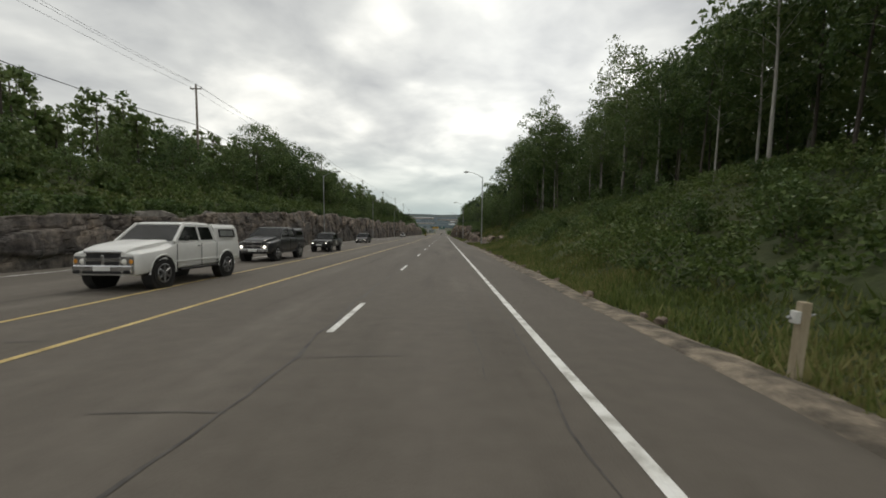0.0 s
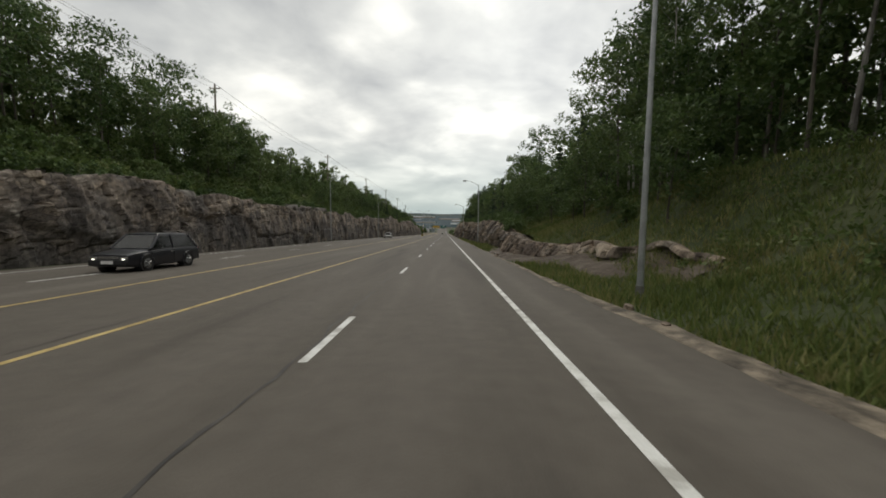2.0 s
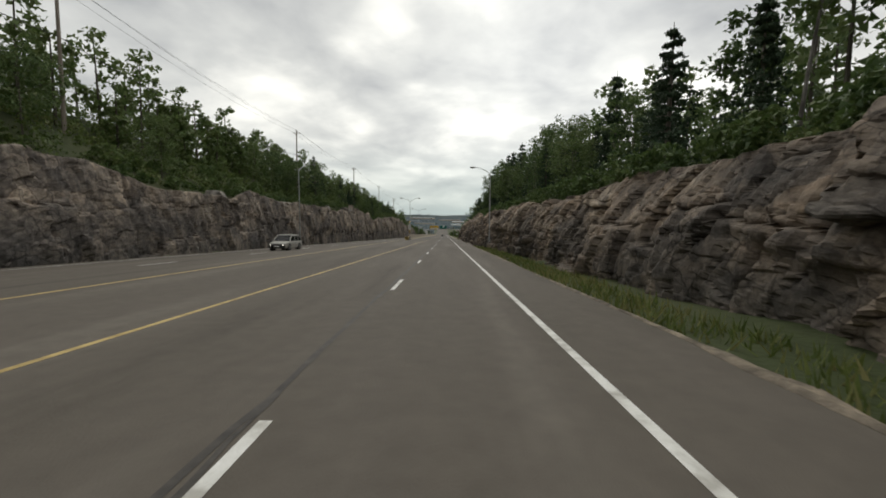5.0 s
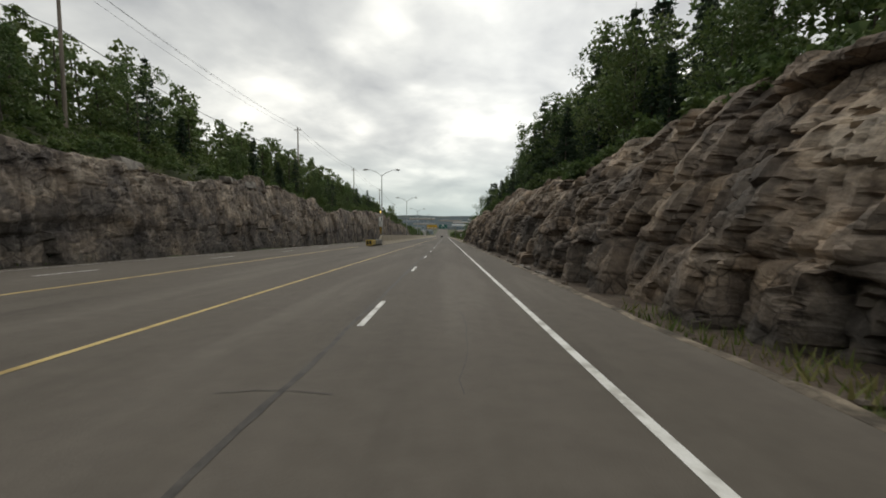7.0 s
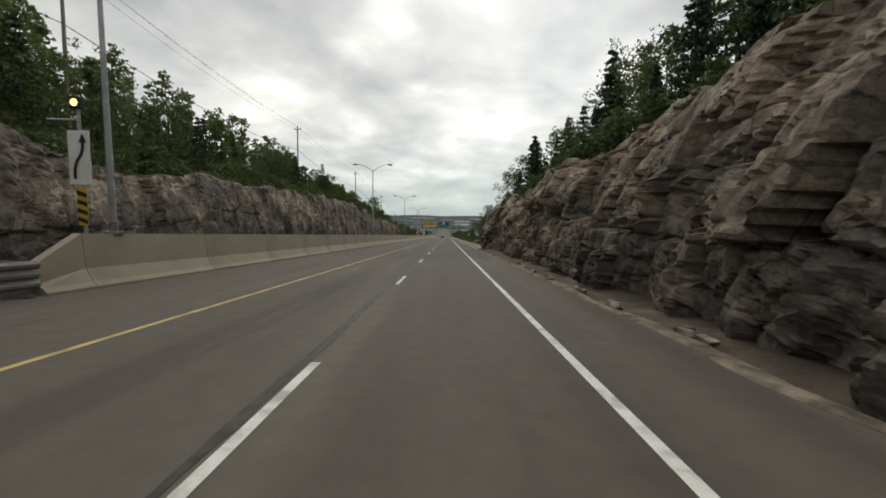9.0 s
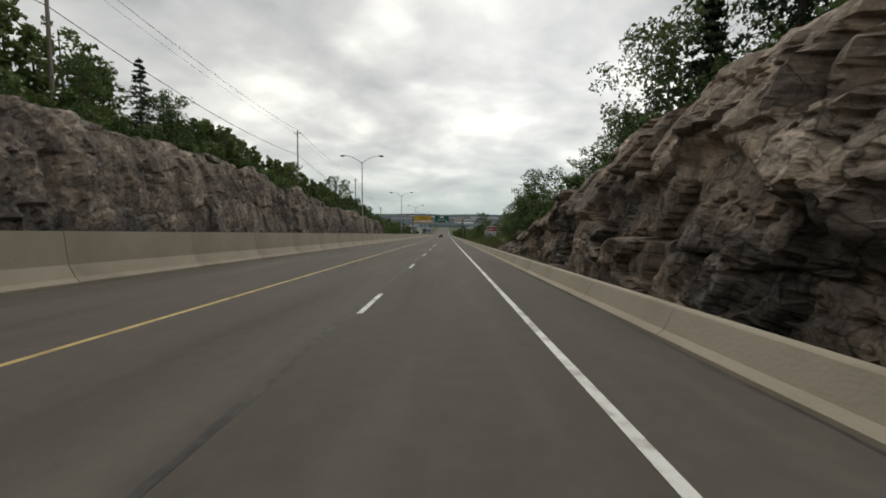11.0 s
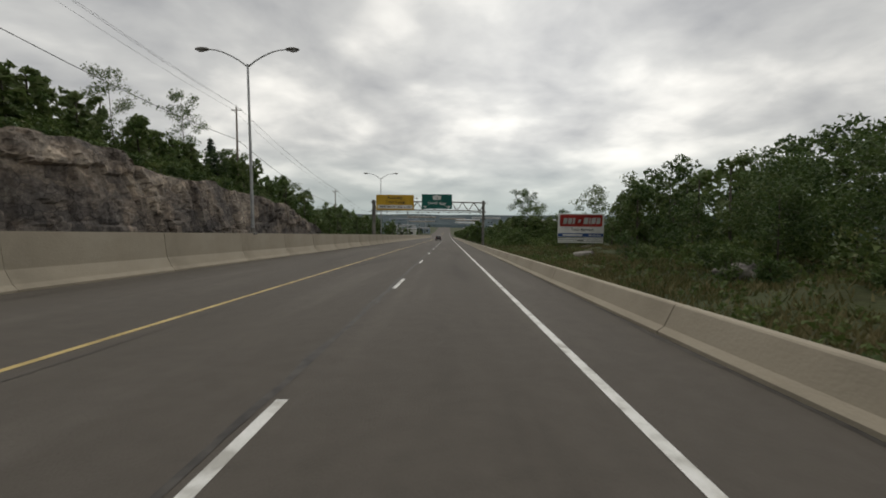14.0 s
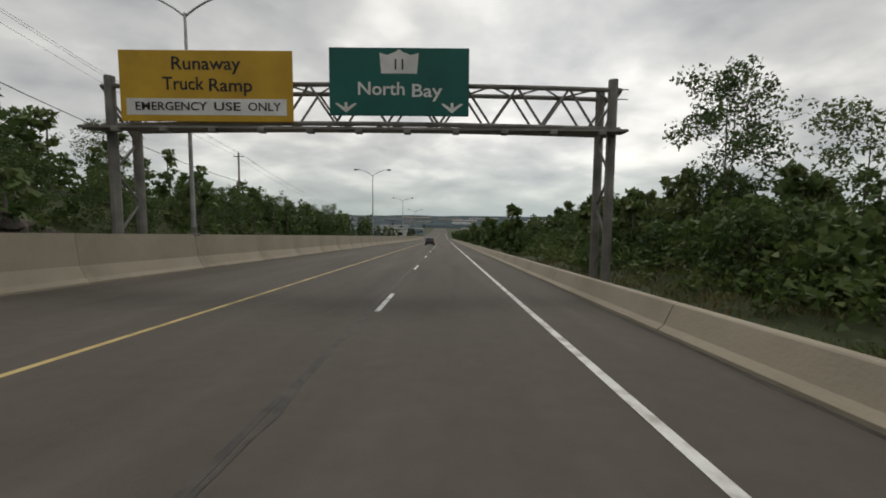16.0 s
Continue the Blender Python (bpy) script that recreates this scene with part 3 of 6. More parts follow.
# ---- rock cuts ----
def rock_cut(name, label, y0, y1, dy, rows, foot, depth, height, sign, seed, back, mat, broken=1.0, least=0.25, lift=None, curve=1.9, coarse=1.0):
    """A blasted rock face along the road: bedded blocks, joints and ledges, steep at the foot, rolling over into the bank above."""
    y = np.arange(y0, y1, dy)
    v = np.linspace(0, 1, rows)
    Yg, Vg = np.meshgrid(y, v, indexing="ij")
    h = height(Yg) * (1 + 0.10 * fractal(Yg * 0.13, Yg * 0, seed, 3) + 0.07 * (hash2(np.floor(Yg / 2.9), np.floor(Yg / 2.9) * 0, seed + 40) - 0.5)) + 0.25
    up = np.minimum(Vg / 0.85, 1)
    over = np.clip((Vg - 0.85) / 0.15, 0, 1)
    zl = -0.3 + (h + 0.3) * up
    xl = foot(Yg) + sign * (0.3 + depth * h * up ** curve + over * back)
    sag = over * over * 0.95
    # strata dip along the road, a little buckled
    u = Yg + 0.22 * zl + 0.22 * fractal(Yg * 0.8, zl * 0.8, seed + 50, 3)
    w = zl - 0.09 * Yg + 0.6 * fractal(Yg * 0.11, zl * 0.15, seed + 3, 2) + 0.12 * fractal(Yg * 1.1, zl * 1.1, seed + 53, 3)
    slip = np.floor((u + 0.3 * zl) / 2.9 + 0.3 * fractal(Yg * 0.5, zl * 0.4, seed + 60, 2))
    w = w + 1.3 * hash2(slip, slip * 0, seed + 61)                                 # upright faults shift the beds
    big, e1 = beds(u, w, 2.6 * coarse, 2.6 * coarse, seed + 1)
    mid, e2 = beds(u, w + 0.3, 1.2 * coarse, 0.9 * coarse, seed + 2)
    small, chip = facets(u / (0.6 * coarse), w / (0.7 * coarse), seed + 7), facets(u / 0.3 + w, w / 0.34, seed + 71)
    tall, e4 = beds(w - 0.3 * u, u + 0.35 * w, 1.0 * coarse, 2.8 * coarse, seed + 12)                # steep joints and pillars
    calm = np.clip(0.62 + 1.2 * fractal(Yg * 0.1, zl * 0.3, seed + 8, 2), 0.4, 1.1)
    if sign > 0:
        calm = calm * np.interp(Yg, [103, 106, 113, 117], [1, 0.45, 0.45, 1])      # one broad flat face
    else:
        calm = calm * np.interp(up, [0, 0.5, 0.66, 1], [0.3, 0.4, 1.2, 1.3])       # massive below, thin slabs on top
    brow = np.clip(0.35 + 1.5 * fractal(Yg * 0.045, Yg * 0 + 4, seed + 80, 2), 0, 1) * (0.4 if sign > 0 else 0.25)
    brow = brow * np.tanh((up - 0.5 - 0.22 * fractal(Yg * 0.12, Yg * 0 + 9, seed + 81, 3)) / 0.035)    # upper beds overhang the lower ones
    out = 0.46 * big + 0.22 * tall + brow + (0.2 * mid + 0.12 * small + 0.025 * chip) * calm + 0.25 * fractal(Yg * 0.09, zl * 0.16, seed + 4, 2) + 0.035 * fractal(Yg * 2.3, zl * 2.3, seed + 5, 2)
    out = out - 0.22 * np.exp(-e1 / 0.06) - 0.12 * np.exp(-e2 / 0.045) * calm - 0.13 * np.exp(-e4 / 0.05)
    ends = np.clip(np.minimum(Yg - y0, y1 - Yg) / 2.5, 0, 1)
    size = np.clip(h / 3.0, least, 1.0) * ends * broken
    xl = xl - sign * out * size * (1 - 0.35 * over)
    zl = zl - sag + (0.25 * mid + 0.3 * big + 0.1 * small) * size * (0.03 + 0.97 * over)
    if lift is not None:
        zl = zl + lift(Yg)
    return tagged(new(name, grid_mesh(name, np.stack([xl, Yg, road_z(Yg) + zl], -1), mat)), label, "rock face", kind="structure")


rock_cut("rock_cut_left", "grey-brown blasted rock face with layered ledges beside the oncoming lanes", -40, 450, 0.24, 56,
         lambda y: road_left(y) - 0.9, 0.12, left_rock, -1, 11, 1.5, M_ROCK_DARK, 0.62, coarse=1.6)
rock_cut("rock_cut_right", "tall broken brown rock face leaning back beside the shoulder", 87, 331, 0.14, 90,
         lambda y: right_foot(y) + np.interp(y, [87, 96], [1.3, 0.0]), 0.45, right_rock, 1, 31, 1.3, M_ROCK, 1.0, 0.55, coarse=1.2)


def slab_foot(y):
    return np.interp(y, [60, 66, 70, 75, 79, 82, 90, 95, 101], [11.0, 10.6, 9.8, 9.2, 8.0, 6.9, 6.75, 7.6, 10.2])


def slab_lift(y):
    return np.maximum(land(slab_foot(y) + 0.25, y), 0.0)


rock_cut("rock_outcrop", "low tan outcrop of broken slabs between the grass slope and brown earth", 64, 101, 0.11, 48,
         slab_foot, 0.6, lambda y: np.interp(y, [64, 67, 75, 80, 87, 92, 96, 101], [0.2, 0.5, 0.6, 0.95, 1.5, 1.6, 1.5, 0.8]), 1, 47, 1.5, M_ROCK_TAN, 1.1, 0.6, slab_lift, 1.25)
# bare earth below the outcrop
ye, fe = np.arange(64, 95, 0.3), np.linspace(0, 1, 16)
Ye, Fe = np.meshgrid(ye, fe, indexing="ij")
x_in = np.interp(Ye, [64, 70, 76, 80, 90, 95], [10.0, 8.3, 6.4, 5.9, 5.9, 6.6])
x_out = slab_foot(Ye) + 0.7
z_out = slab_lift(Ye) + 0.15
z_in = land(x_in, Ye)
ze = np.maximum(land(x_in + (x_out - x_in) * Fe, Ye), z_in + (z_out - z_in) * Fe) + np.minimum(Fe * 6, 1) * 0.07 - 0.05 + (0.1 * fractal(Ye * 0.9, Fe * 3, 55, 4) + 0.06) * np.sin(math.pi * np.clip(Fe * 0.95 + 0.02, 0, 1))
soil = new("soil_slope", grid_mesh("soil_slope", np.stack([x_in + (x_out - x_in) * Fe, Ye, road_z(Ye) + ze], -1), M_SOIL))
tagged(soil, "bare reddish-brown earth slope with crumbled stones below the outcrop", "earth slope", kind="structure")


ye, xe = np.arange(184, 288, 0.8), np.arange(5.9, 8.4, 0.25)
Ye, Xe = np.meshgrid(ye, xe, indexing="ij")
ze = land(Xe, Ye) + 0.04 + 0.05 * fractal(Ye * 0.8, Xe * 1.5, 58, 3) + 0.08 * np.clip((Xe - 6.2) / 1.2, 0, 1) - 0.12 * (Xe < 6.0)
tagged(new("soil_strip", grid_mesh("soil_strip", np.stack([Xe, Ye, road_z(Ye) + ze], -1), M_SOIL)), "strip of brown earth and rubble along the foot of the rock", "earth", kind="structure")


ye, fe = np.arange(158, 207, 0.5), np.linspace(0, 1, 14)
Ye, Fe = np.meshgrid(ye, fe, indexing="ij")
Xe = right_foot(Ye) + 0.9 + 0.45 * right_rock(Ye) + 5.0 * Fe
ze = land(Xe, Ye) + 0.3 * np.sin(math.pi * np.clip(Fe, 0.02, 0.98)) * np.clip(np.minimum(Ye - 158, 207 - Ye) / 5, 0, 1) + 0.12 * fractal(Ye * 0.7, Xe * 0.9, 59, 4) - 0.12
tagged(new("soil_apron", grid_mesh("soil_apron", np.stack([Xe, Ye, road_z(Ye) + ze], -1), M_SOIL)), "bare reddish-brown earth above the rim of the rock face", "earth slope", kind="structure")


# ---- plants ----
def leaf_cloud(centres, radii, per, size, rnd, flat=0.75):
    """Small three-cornered leaves round clump centres, as vertices and faces."""
    c = np.repeat(np.asarray(centres, float), per, 0)
    r = np.repeat(np.asarray(radii, float), per)
    n = len(c)
    d = rnd.normal(size=(n, 3))
    d /= np.linalg.norm(d, axis=1)[:, None]
    p = c + d * (r * rnd.uniform(0.35, 1.0, n) ** 0.6)[:, None] * np.array([1, 1, flat])
    a = rnd.normal(size=(n, 3)) + np.array([0, 0, 0.2])
    a /= np.linalg.norm(a, axis=1)[:, None]
    b = np.cross(a, rnd.normal(size=(n, 3)))
    b /= np.linalg.norm(b, axis=1)[:, None]
    s = (size * rnd.uniform(0.6, 1.35, n))[:, None]
    k = rnd.uniform(-0.2, 0.6, n)[:, None]
    V = np.stack([p - a * s, p + a * s * 0.85 + b * s * k, p + a * s * 0.2 - b * s * 1.05], 1).reshape(-1, 3)
    return V, np.arange(3 * n).reshape(-1, 3)


def mesh_np(name, V, F, mat):
    me = bpy.data.meshes.new(name)
    me.from_pydata(V.tolist(), [], F.tolist())
    me.materials.append(mat)
    me.update()
    return me


def broad_tree(height, bare, spread, clumps, per, leaf, bark, seed, lean=0.04):
    """Trunk mesh and crown mesh of a broad-leaved tree; bare: the share of the height without leaves."""
    rnd, rs = np.random.default_rng(seed), random.Random(seed)
    bm = bmesh.new()
    r0 = 0.0055 * height + 0.015
    pts, x, y = [], 0.0, 0.0
    dx, dy = rs.uniform(-lean, lean), rs.uniform(-lean, lean)
    for k in range(9):
        f = k / 8
        pts.append((x, y, f * height * 0.93 - (0.5 if k == 0 else 0)))
        dx, dy = dx + rs.uniform(-0.03, 0.03), dy + rs.uniform(-0.03, 0.03)
        x, y = x + dx * height / 8, y + dy * height / 8
    tube(bm, pts, [r0 * (1.25 - 1.1 * k / 8) if k else r0 * 1.5 for k in range(9)], 7)
    cen, rad = [], []
    limbs = max(8, int(clumps / 5))
    for i in range(limbs):
        f = bare + (1 - bare) * (i + 0.5) / limbs
        k = min(7, int(f * 8))
        base = Vector(pts[k]).lerp(Vector(pts[k + 1]), f * 8 - k)
        g = (f - bare) / (1 - bare)
        reach = spread * (0.45 + 0.75 * math.sin(math.pi * min(0.97, g * 0.85 + 0.12))) * rs.uniform(0.6, 1.15)
        ang = i * 2.4 + rs.uniform(-0.5, 0.5)
        tip = base + Vector((math.cos(ang) * reach, math.sin(ang) * reach, reach * rs.uniform(0.25, 0.8)))
        midp = base.lerp(tip, 0.5) + Vector((0, 0, reach * 0.1))
        tube(bm, [base, midp, tip], [r0 * 0.42 * (1.1 - f), r0 * 0.25 * (1.1 - f), 0.012], 4, False)
        for q in range(5):
            w = 0.45 + 0.6 * rs.random()
            p = base.lerp(tip, w) + Vector((rs.gauss(0, 0.16), rs.gauss(0, 0.16), rs.gauss(0.05, 0.13))) * spread
            cen.append(p)
            rad.append(spread * rs.uniform(0.2, 0.36))
    V, F = leaf_cloud(cen, rad, per, leaf, rnd)
    me = bpy.data.meshes.new("trunk")
    bm.to_mesh(me)
    bm.free()
    me.materials.append(bark)
    return me, mesh_np("crown", V, F, M_LEAF)


def spruce_tree(height, seed, leaf=0.2, dense=1.0):
    """Trunk and layered drooping boughs of a spruce."""
    rnd, rs = np.random.default_rng(seed), random.Random(seed)
    bm = bmesh.new()
    r0 = 0.013 * height + 0.03
    tube(bm, [(0, 0, -0.5), (0, 0, height * 0.5), (0, 0, height)], [r0 * 1.3, r0 * 0.7, 0.015], 7)
    cen, rad = [], []
    count = int(62 * dense)
    for i in range(count):
        f = (i + rs.random()) / count
        z = height * (0.07 + 0.92 * (math.floor(f * 15) + 0.35 * rs.random()) / 15)
        g = 1 - z / height
        l = (0.25 * height * g + 0.1) * rs.uniform(0.7, 1.15)
        a = i * 2.4 + rs.uniform(-0.6, 0.6)
        tip = Vector((math.cos(a) * l, math.sin(a) * l, z - l * rs.uniform(0.05, 0.38)))
        if i % 2:
            tube(bm, [(0, 0, z), tip], [0.025, 0.008], 3, False)
        for q in range(5):
            cen.append(Vector((0, 0, z)).lerp(tip, 0.25 + 0.19 * q) + Vector((rs.gauss(0, 0.06), rs.gauss(0, 0.06), rs.uniform(-0.12, 0.06))))
            rad.append((0.02 + 0.055 * g) * height * 0.42 + 0.08)
    V, F = leaf_cloud(cen, rad, int(8 * dense), leaf * 0.95, rnd, 0.5)
    me = bpy.data.meshes.new("trunk")
    bm.to_mesh(me)
    bm.free()
    me.materials.append(M_BARK)
    return me, mesh_np("crown", V, F, M_NEEDLE)


def bush_mesh(height, seed, clumps=36, per=25, leaf=0.12):
    rnd, rs = np.random.default_rng(seed), random.Random(seed)
    bm = bmesh.new()
    cen, rad = [], []
    for i in range(clumps):
        a, r, z = rs.uniform(0, 6.28), height * 0.55 * rs.random() ** 0.5, height * rs.uniform(0.12, 0.95)
        r *= 1.1 - 0.55 * z / height
        p = Vector((math.cos(a) * r, math.sin(a) * r, z))
        cen.append(p)
        rad.append(height * rs.uniform(0.12, 0.22))
        if i % 4 == 0:
            tube(bm, [(p.x * 0.15, p.y * 0.15, -0.2), p * 0.6, p], [0.03, 0.02, 0.008], 4, False)
    V, F = leaf_cloud(cen, rad, per, leaf, rnd)
    me = bpy.data.meshes.new("stem")
    bm.to_mesh(me)
    bm.free()
    me.materials.append(M_BARK)
    return me, mesh_np("crown", V, F, M_LEAF)


KINDS = {
    "tall": [broad_tree(h, b, s, 95, 34, 0.132, bark, 100 + i) for i, (h, b, s, bark) in enumerate([(13, 0.42, 2.6, M_BIRCH), (15, 0.48, 2.9, M_BIRCH), (12, 0.38, 2.7, M_BARK), (14, 0.5, 2.4, M_BARK)])],
    "round": [broad_tree(h, 0.2, s, 90, 32, 0.127, M_BARK, 120 + i, 0.06) for i, (h, s) in enumerate([(7.5, 2.4), (9, 2.7), (6.5, 2.2), (8, 2.0)])],
    "tall_far": [broad_tree(h, b, s, 60, 26, 0.19, bark, 110 + i) for i, (h, b, s, bark) in enumerate([(13, 0.42, 2.6, M_BIRCH), (15, 0.48, 2.9, M_BARK), (12, 0.38, 2.7, M_BARK)])],
    "round_far": [broad_tree(h, 0.12, s, 60, 26, 0.18, M_BARK, 130 + i, 0.06) for i, (h, s) in enumerate([(7.5, 2.4), (9, 2.7), (8, 2.2)])],
    "spruce_far": [spruce_tree(h, 170 + i, 0.2, 0.8) for i, h in enumerate([10, 8])],
    "sparse": [broad_tree(h, 0.25, s, 75, 38, 0.1, M_BARK, 140 + i, 0.06) for i, (h, s) in enumerate([(9, 2.0), (7.5, 1.9)])],
    "spruce": [spruce_tree(h, 160 + i, 0.135, 1.25) for i, h in enumerate([10, 8, 6.5])],
    "bush": [bush_mesh(h, 180 + i) for i, h in enumerate([2.6, 2.0, 3.2])],
}
WORDS = {
    "tall": ("tree", "tall slender broad-leaved tree with a bare pale trunk", "tree", "trees on the banks"),
    "round": ("tree", "leafy broad-leaved tree with a full green crown", "tree", "trees on the banks"),
    "sparse": ("tree", "thin broad-leaved tree with an open, sparse crown", "tree", "trees on the banks"),
    "spruce": ("spruce_tree", "dark green pointed spruce on the rocky bank", "tree", "spruces on the banks"),
    "tall_far": ("tree", "tall broad-leaved tree standing deep in the wood", "tree", "trees on the banks"),
    "round_far": ("tree", "leafy broad-leaved tree at the edge of the wood", "tree", "trees on the banks"),
    "spruce_far": ("spruce_tree", "dark green pointed spruce among broad-leaved trees", "tree", "spruces on the banks"),
    "bush": ("bush", "dense green leafy bush on the roadside bank", "bush", "bushes on the banks"),
}


def ground_z(x, y):
    return float(road_z(y) + land(np.array([x]), np.array([y]))[0])


def plant(kind, x, y, size, rnd, sink=0.1):
    """One tree or bush on the ground."""
    if 12.5 < x < 20.5 and 392 < y < 413.5:
        return None
    trunk, crown = KINDS[kind][rnd.randrange(len(KINDS[kind]))]
    name, label, cat, group = WORDS[kind]
    e = thing(name, label, cat, pose(x, y, ground_z(x, y) - sink, 0, 0, rnd.uniform(0, 360)), group)
    e.scale = (size, size, size * rnd.uniform(0.92, 1.1))
    part(trunk.name.split(".")[0], trunk, None, e)
    part(crown.name.split(".")[0], crown, None, e)
    return e


rt = random.Random(7)
DEEP, SCRUB = [], []


def row(x0, x1, y0, y1, step, mix, lo, hi):
    """Trees along a stretch of bank."""
    y = y0
    while y < y1:
        kind = rt.choice(mix)
        if kind == "bush" and (x1 <= -24 or (x0 >= 13.8 and y0 >= 415)):
            SCRUB.append((rt.uniform(x0, x1), y, rt.uniform(lo, hi) * 2.6))
            y += step
            continue
        if x1 <= -30 or (x0 == 19 and x1 >= 25):                              # deep in the wood
            DEEP.append((rt.uniform(x0, x1), y, rt.uniform(lo, hi) * (9.5 if kind == "spruce" else 8.2)))
            y += step
            continue
        if (x0 >= 17 or x1 <= -30) and not (x0 == 17.5 and y1 < 70) and kind + "_far" in KINDS:
            kind = kind + "_far"
        plant(kind, rt.uniform(x0, x1), y + rt.uniform(-0.4, 0.4) * step, rt.uniform(lo, hi), rt)
        y += step


# right bank
row(17.5, 20, 4, 24, 2.8, ["tall"], 0.85, 1.05)
row(17.5, 20, 25, 66, 2.5, ["tall", "tall", "round"], 0.72, 0.92)
row(21, 27, 2, 28, 3.2, ["tall"], 0.95, 1.15)
row(21, 27, 28, 70, 3.4, ["tall", "tall", "round"], 0.75, 0.95)
row(11, 17, 2, 62, 1.15, ["bush"], 0.32, 0.7)
row(16, 20, 60, 92, 3.4, ["tall"], 0.95, 1.15)
row(13, 16, 72, 118, 2.2, ["round", "round", "bush", "round"], 0.6, 0.95)
row(17, 22, 66, 150, 2.6, ["tall", "round", "round", "spruce"], 0.85, 1.1)
row(13, 15.5, 118, 170, 3.4, ["round", "round", "spruce", "bush"], 0.7, 1.0)
row(13, 15.5, 206, 242, 2.2, ["spruce", "round"], 0.95, 1.25)
row(12.5, 14.5, 170, 296, 3.2, ["spruce", "spruce", "round", "bush"], 0.6, 1.0)
row(15.5, 20, 160, 300, 3.4, ["spruce", "spruce", "round"], 0.9, 1.25)
row(13, 15.5, 296, 332, 2.0, ["round", "bush", "bush", "round"], 0.4, 0.62)
for x, y, k, a in ((14.6, 307.5, "spruce", 1.15), (13.6, 310.5, "round", 0.9), (16.2, 309, "round", 1.15), (15.5, 313, "spruce", 0.9), (16, 304, "spruce", 1.25), (13.2, 313.5, "spruce", 0.62), (13.9, 315, "spruce", 0.72), (12.7, 316.5, "round", 0.55), (14.6, 317, "round", 0.78), (13, 320, "round", 0.55)):
    plant(k, x, y, a, rt)
row(11.5, 15, 330, 346, 1.4, ["bush"], 0.5, 0.85)
row(16, 20, 300, 340, 2.8, ["round", "round", "spruce"], 0.45, 0.62)
row(11.4, 13.2, 334, 343, 1.5, ["round"], 0.72, 0.92)
row(11.6, 13.4, 344, 353, 1.7, ["round"], 0.52, 0.66)
row(16.2, 18.6, 343, 356, 2.4, ["round"], 0.55, 0.7)
row(13, 15.5, 340, 352, 1.6, ["bush"], 0.5, 0.8)
row(18, 20.8, 338, 350, 1.5, ["round", "round", "tall"], 0.6, 0.75)
row(11.8, 14, 377, 392, 2.0, ["bush"], 0.4, 0.65)
row(13.5, 16, 376, 396, 1.8, ["bush", "round", "bush"], 0.42, 0.58)
row(19, 23, 350, 357, 2.4, ["round"], 0.8, 0.9)
row(20.8, 24, 388, 416, 1.5, ["bush", "round"], 0.75, 0.95)
row(13.8, 20, 417, 427, 1.0, ["bush"], 0.5, 0.7)
row(18.5, 20.5, 354, 374, 2.0, ["bush", "round", "round"], 0.55, 0.75)
row(16, 19, 375, 415, 2.0, ["bush", "round", "round"], 0.5, 0.66)
row(15, 19, 416, 480, 2.0, ["bush", "bush", "round"], 0.5, 0.75)
row(19, 25, 356, 418, 3.0, ["round", "round", "sparse"], 0.6, 0.8)
row(19, 26, 418, 480, 2.4, ["round", "bush"], 0.5, 0.65)
row(11, 15, 426, 490, 1.5, ["bush"], 0.75, 1.1)
plant("sparse", 14.8, 437.5, 1.05, rt)
plant("sparse", 15.6, 438.6, 0.95, rt)
plant("sparse", 20.5, 418.5, 1.1, rt)
# left bank
row(-28, -21.5, 6, 60, 1.7, ["bush", "bush", "round"], 0.55, 0.8)
row(-38, -30, 8, 90, 2.6, ["round", "round", "sparse"], 0.85, 1.1)
row(-29.5, -26, 60, 200, 3.6, ["round", "bush", "bush"], 0.6, 0.85)
row(-31, -26, 66, 112, 3.0, ["round", "round", "sparse"], 1.1, 1.35)
row(-38, -30, 90, 250, 3.4, ["round", "round", "spruce"], 0.85, 1.1)
row(-29, -25, 200, 330, 3.8, ["round", "spruce", "bush"], 0.6, 0.95)
row(-37, -30, 250, 330, 3.6, ["round", "spruce", "round"], 0.75, 1.05)
row(-31, -25, 330, 432, 3.0, ["bush", "bush", "round"], 0.6, 0.95)
plant("spruce", -29.5, 421, 1.0, rt)
plant("sparse", -30.5, 417, 1.05, rt)
plant("sparse", -27, 402, 0.8, rt)
row(-34, -24, 432, 520, 2.4, ["round", "bush", "round"], 0.6, 0.9)


# woods behind the first rows, and the undergrowth on the banks
def woods(name, label, spots, seed, leaf, per, clumps, trunk_h):
    rnd, rs = np.random.default_rng(seed), random.Random(seed)
    cen, rad = [], []
    bm = bmesh.new()
    for x, y, h in spots:
        z = ground_z(x, y)
        tube(bm, [(x, y, z - 0.3), (x + rs.uniform(-0.4, 0.4), y, z + h * 0.9)], [0.14, 0.05], 5, False)
        s = h * 0.2
        for _ in range(clumps):
            g = rs.random()
            a, r = rs.uniform(0, 6.28), s * (0.35 + 0.8 * math.sin(math.pi * (0.15 + 0.8 * g))) * rs.random() ** 0.5
            cen.append((x + r * math.cos(a), y + r * math.sin(a), z + h * (trunk_h + (1 - trunk_h) * g)))
            rad.append(s * rs.uniform(0.25, 0.45))
    V, F = leaf_cloud(cen, rad, per, leaf, rnd)
    ob = tagged(new(name, mesh_np(name, V, F, M_LEAF)), label, "woods", kind="stuff")
    me = bpy.data.meshes.new("trunks")
    bm.to_mesh(me)
    bm.free()
    me.materials.append(M_BARK)
    part("trunks", me, None, ob)["kind"] = "stuff"
    return ob


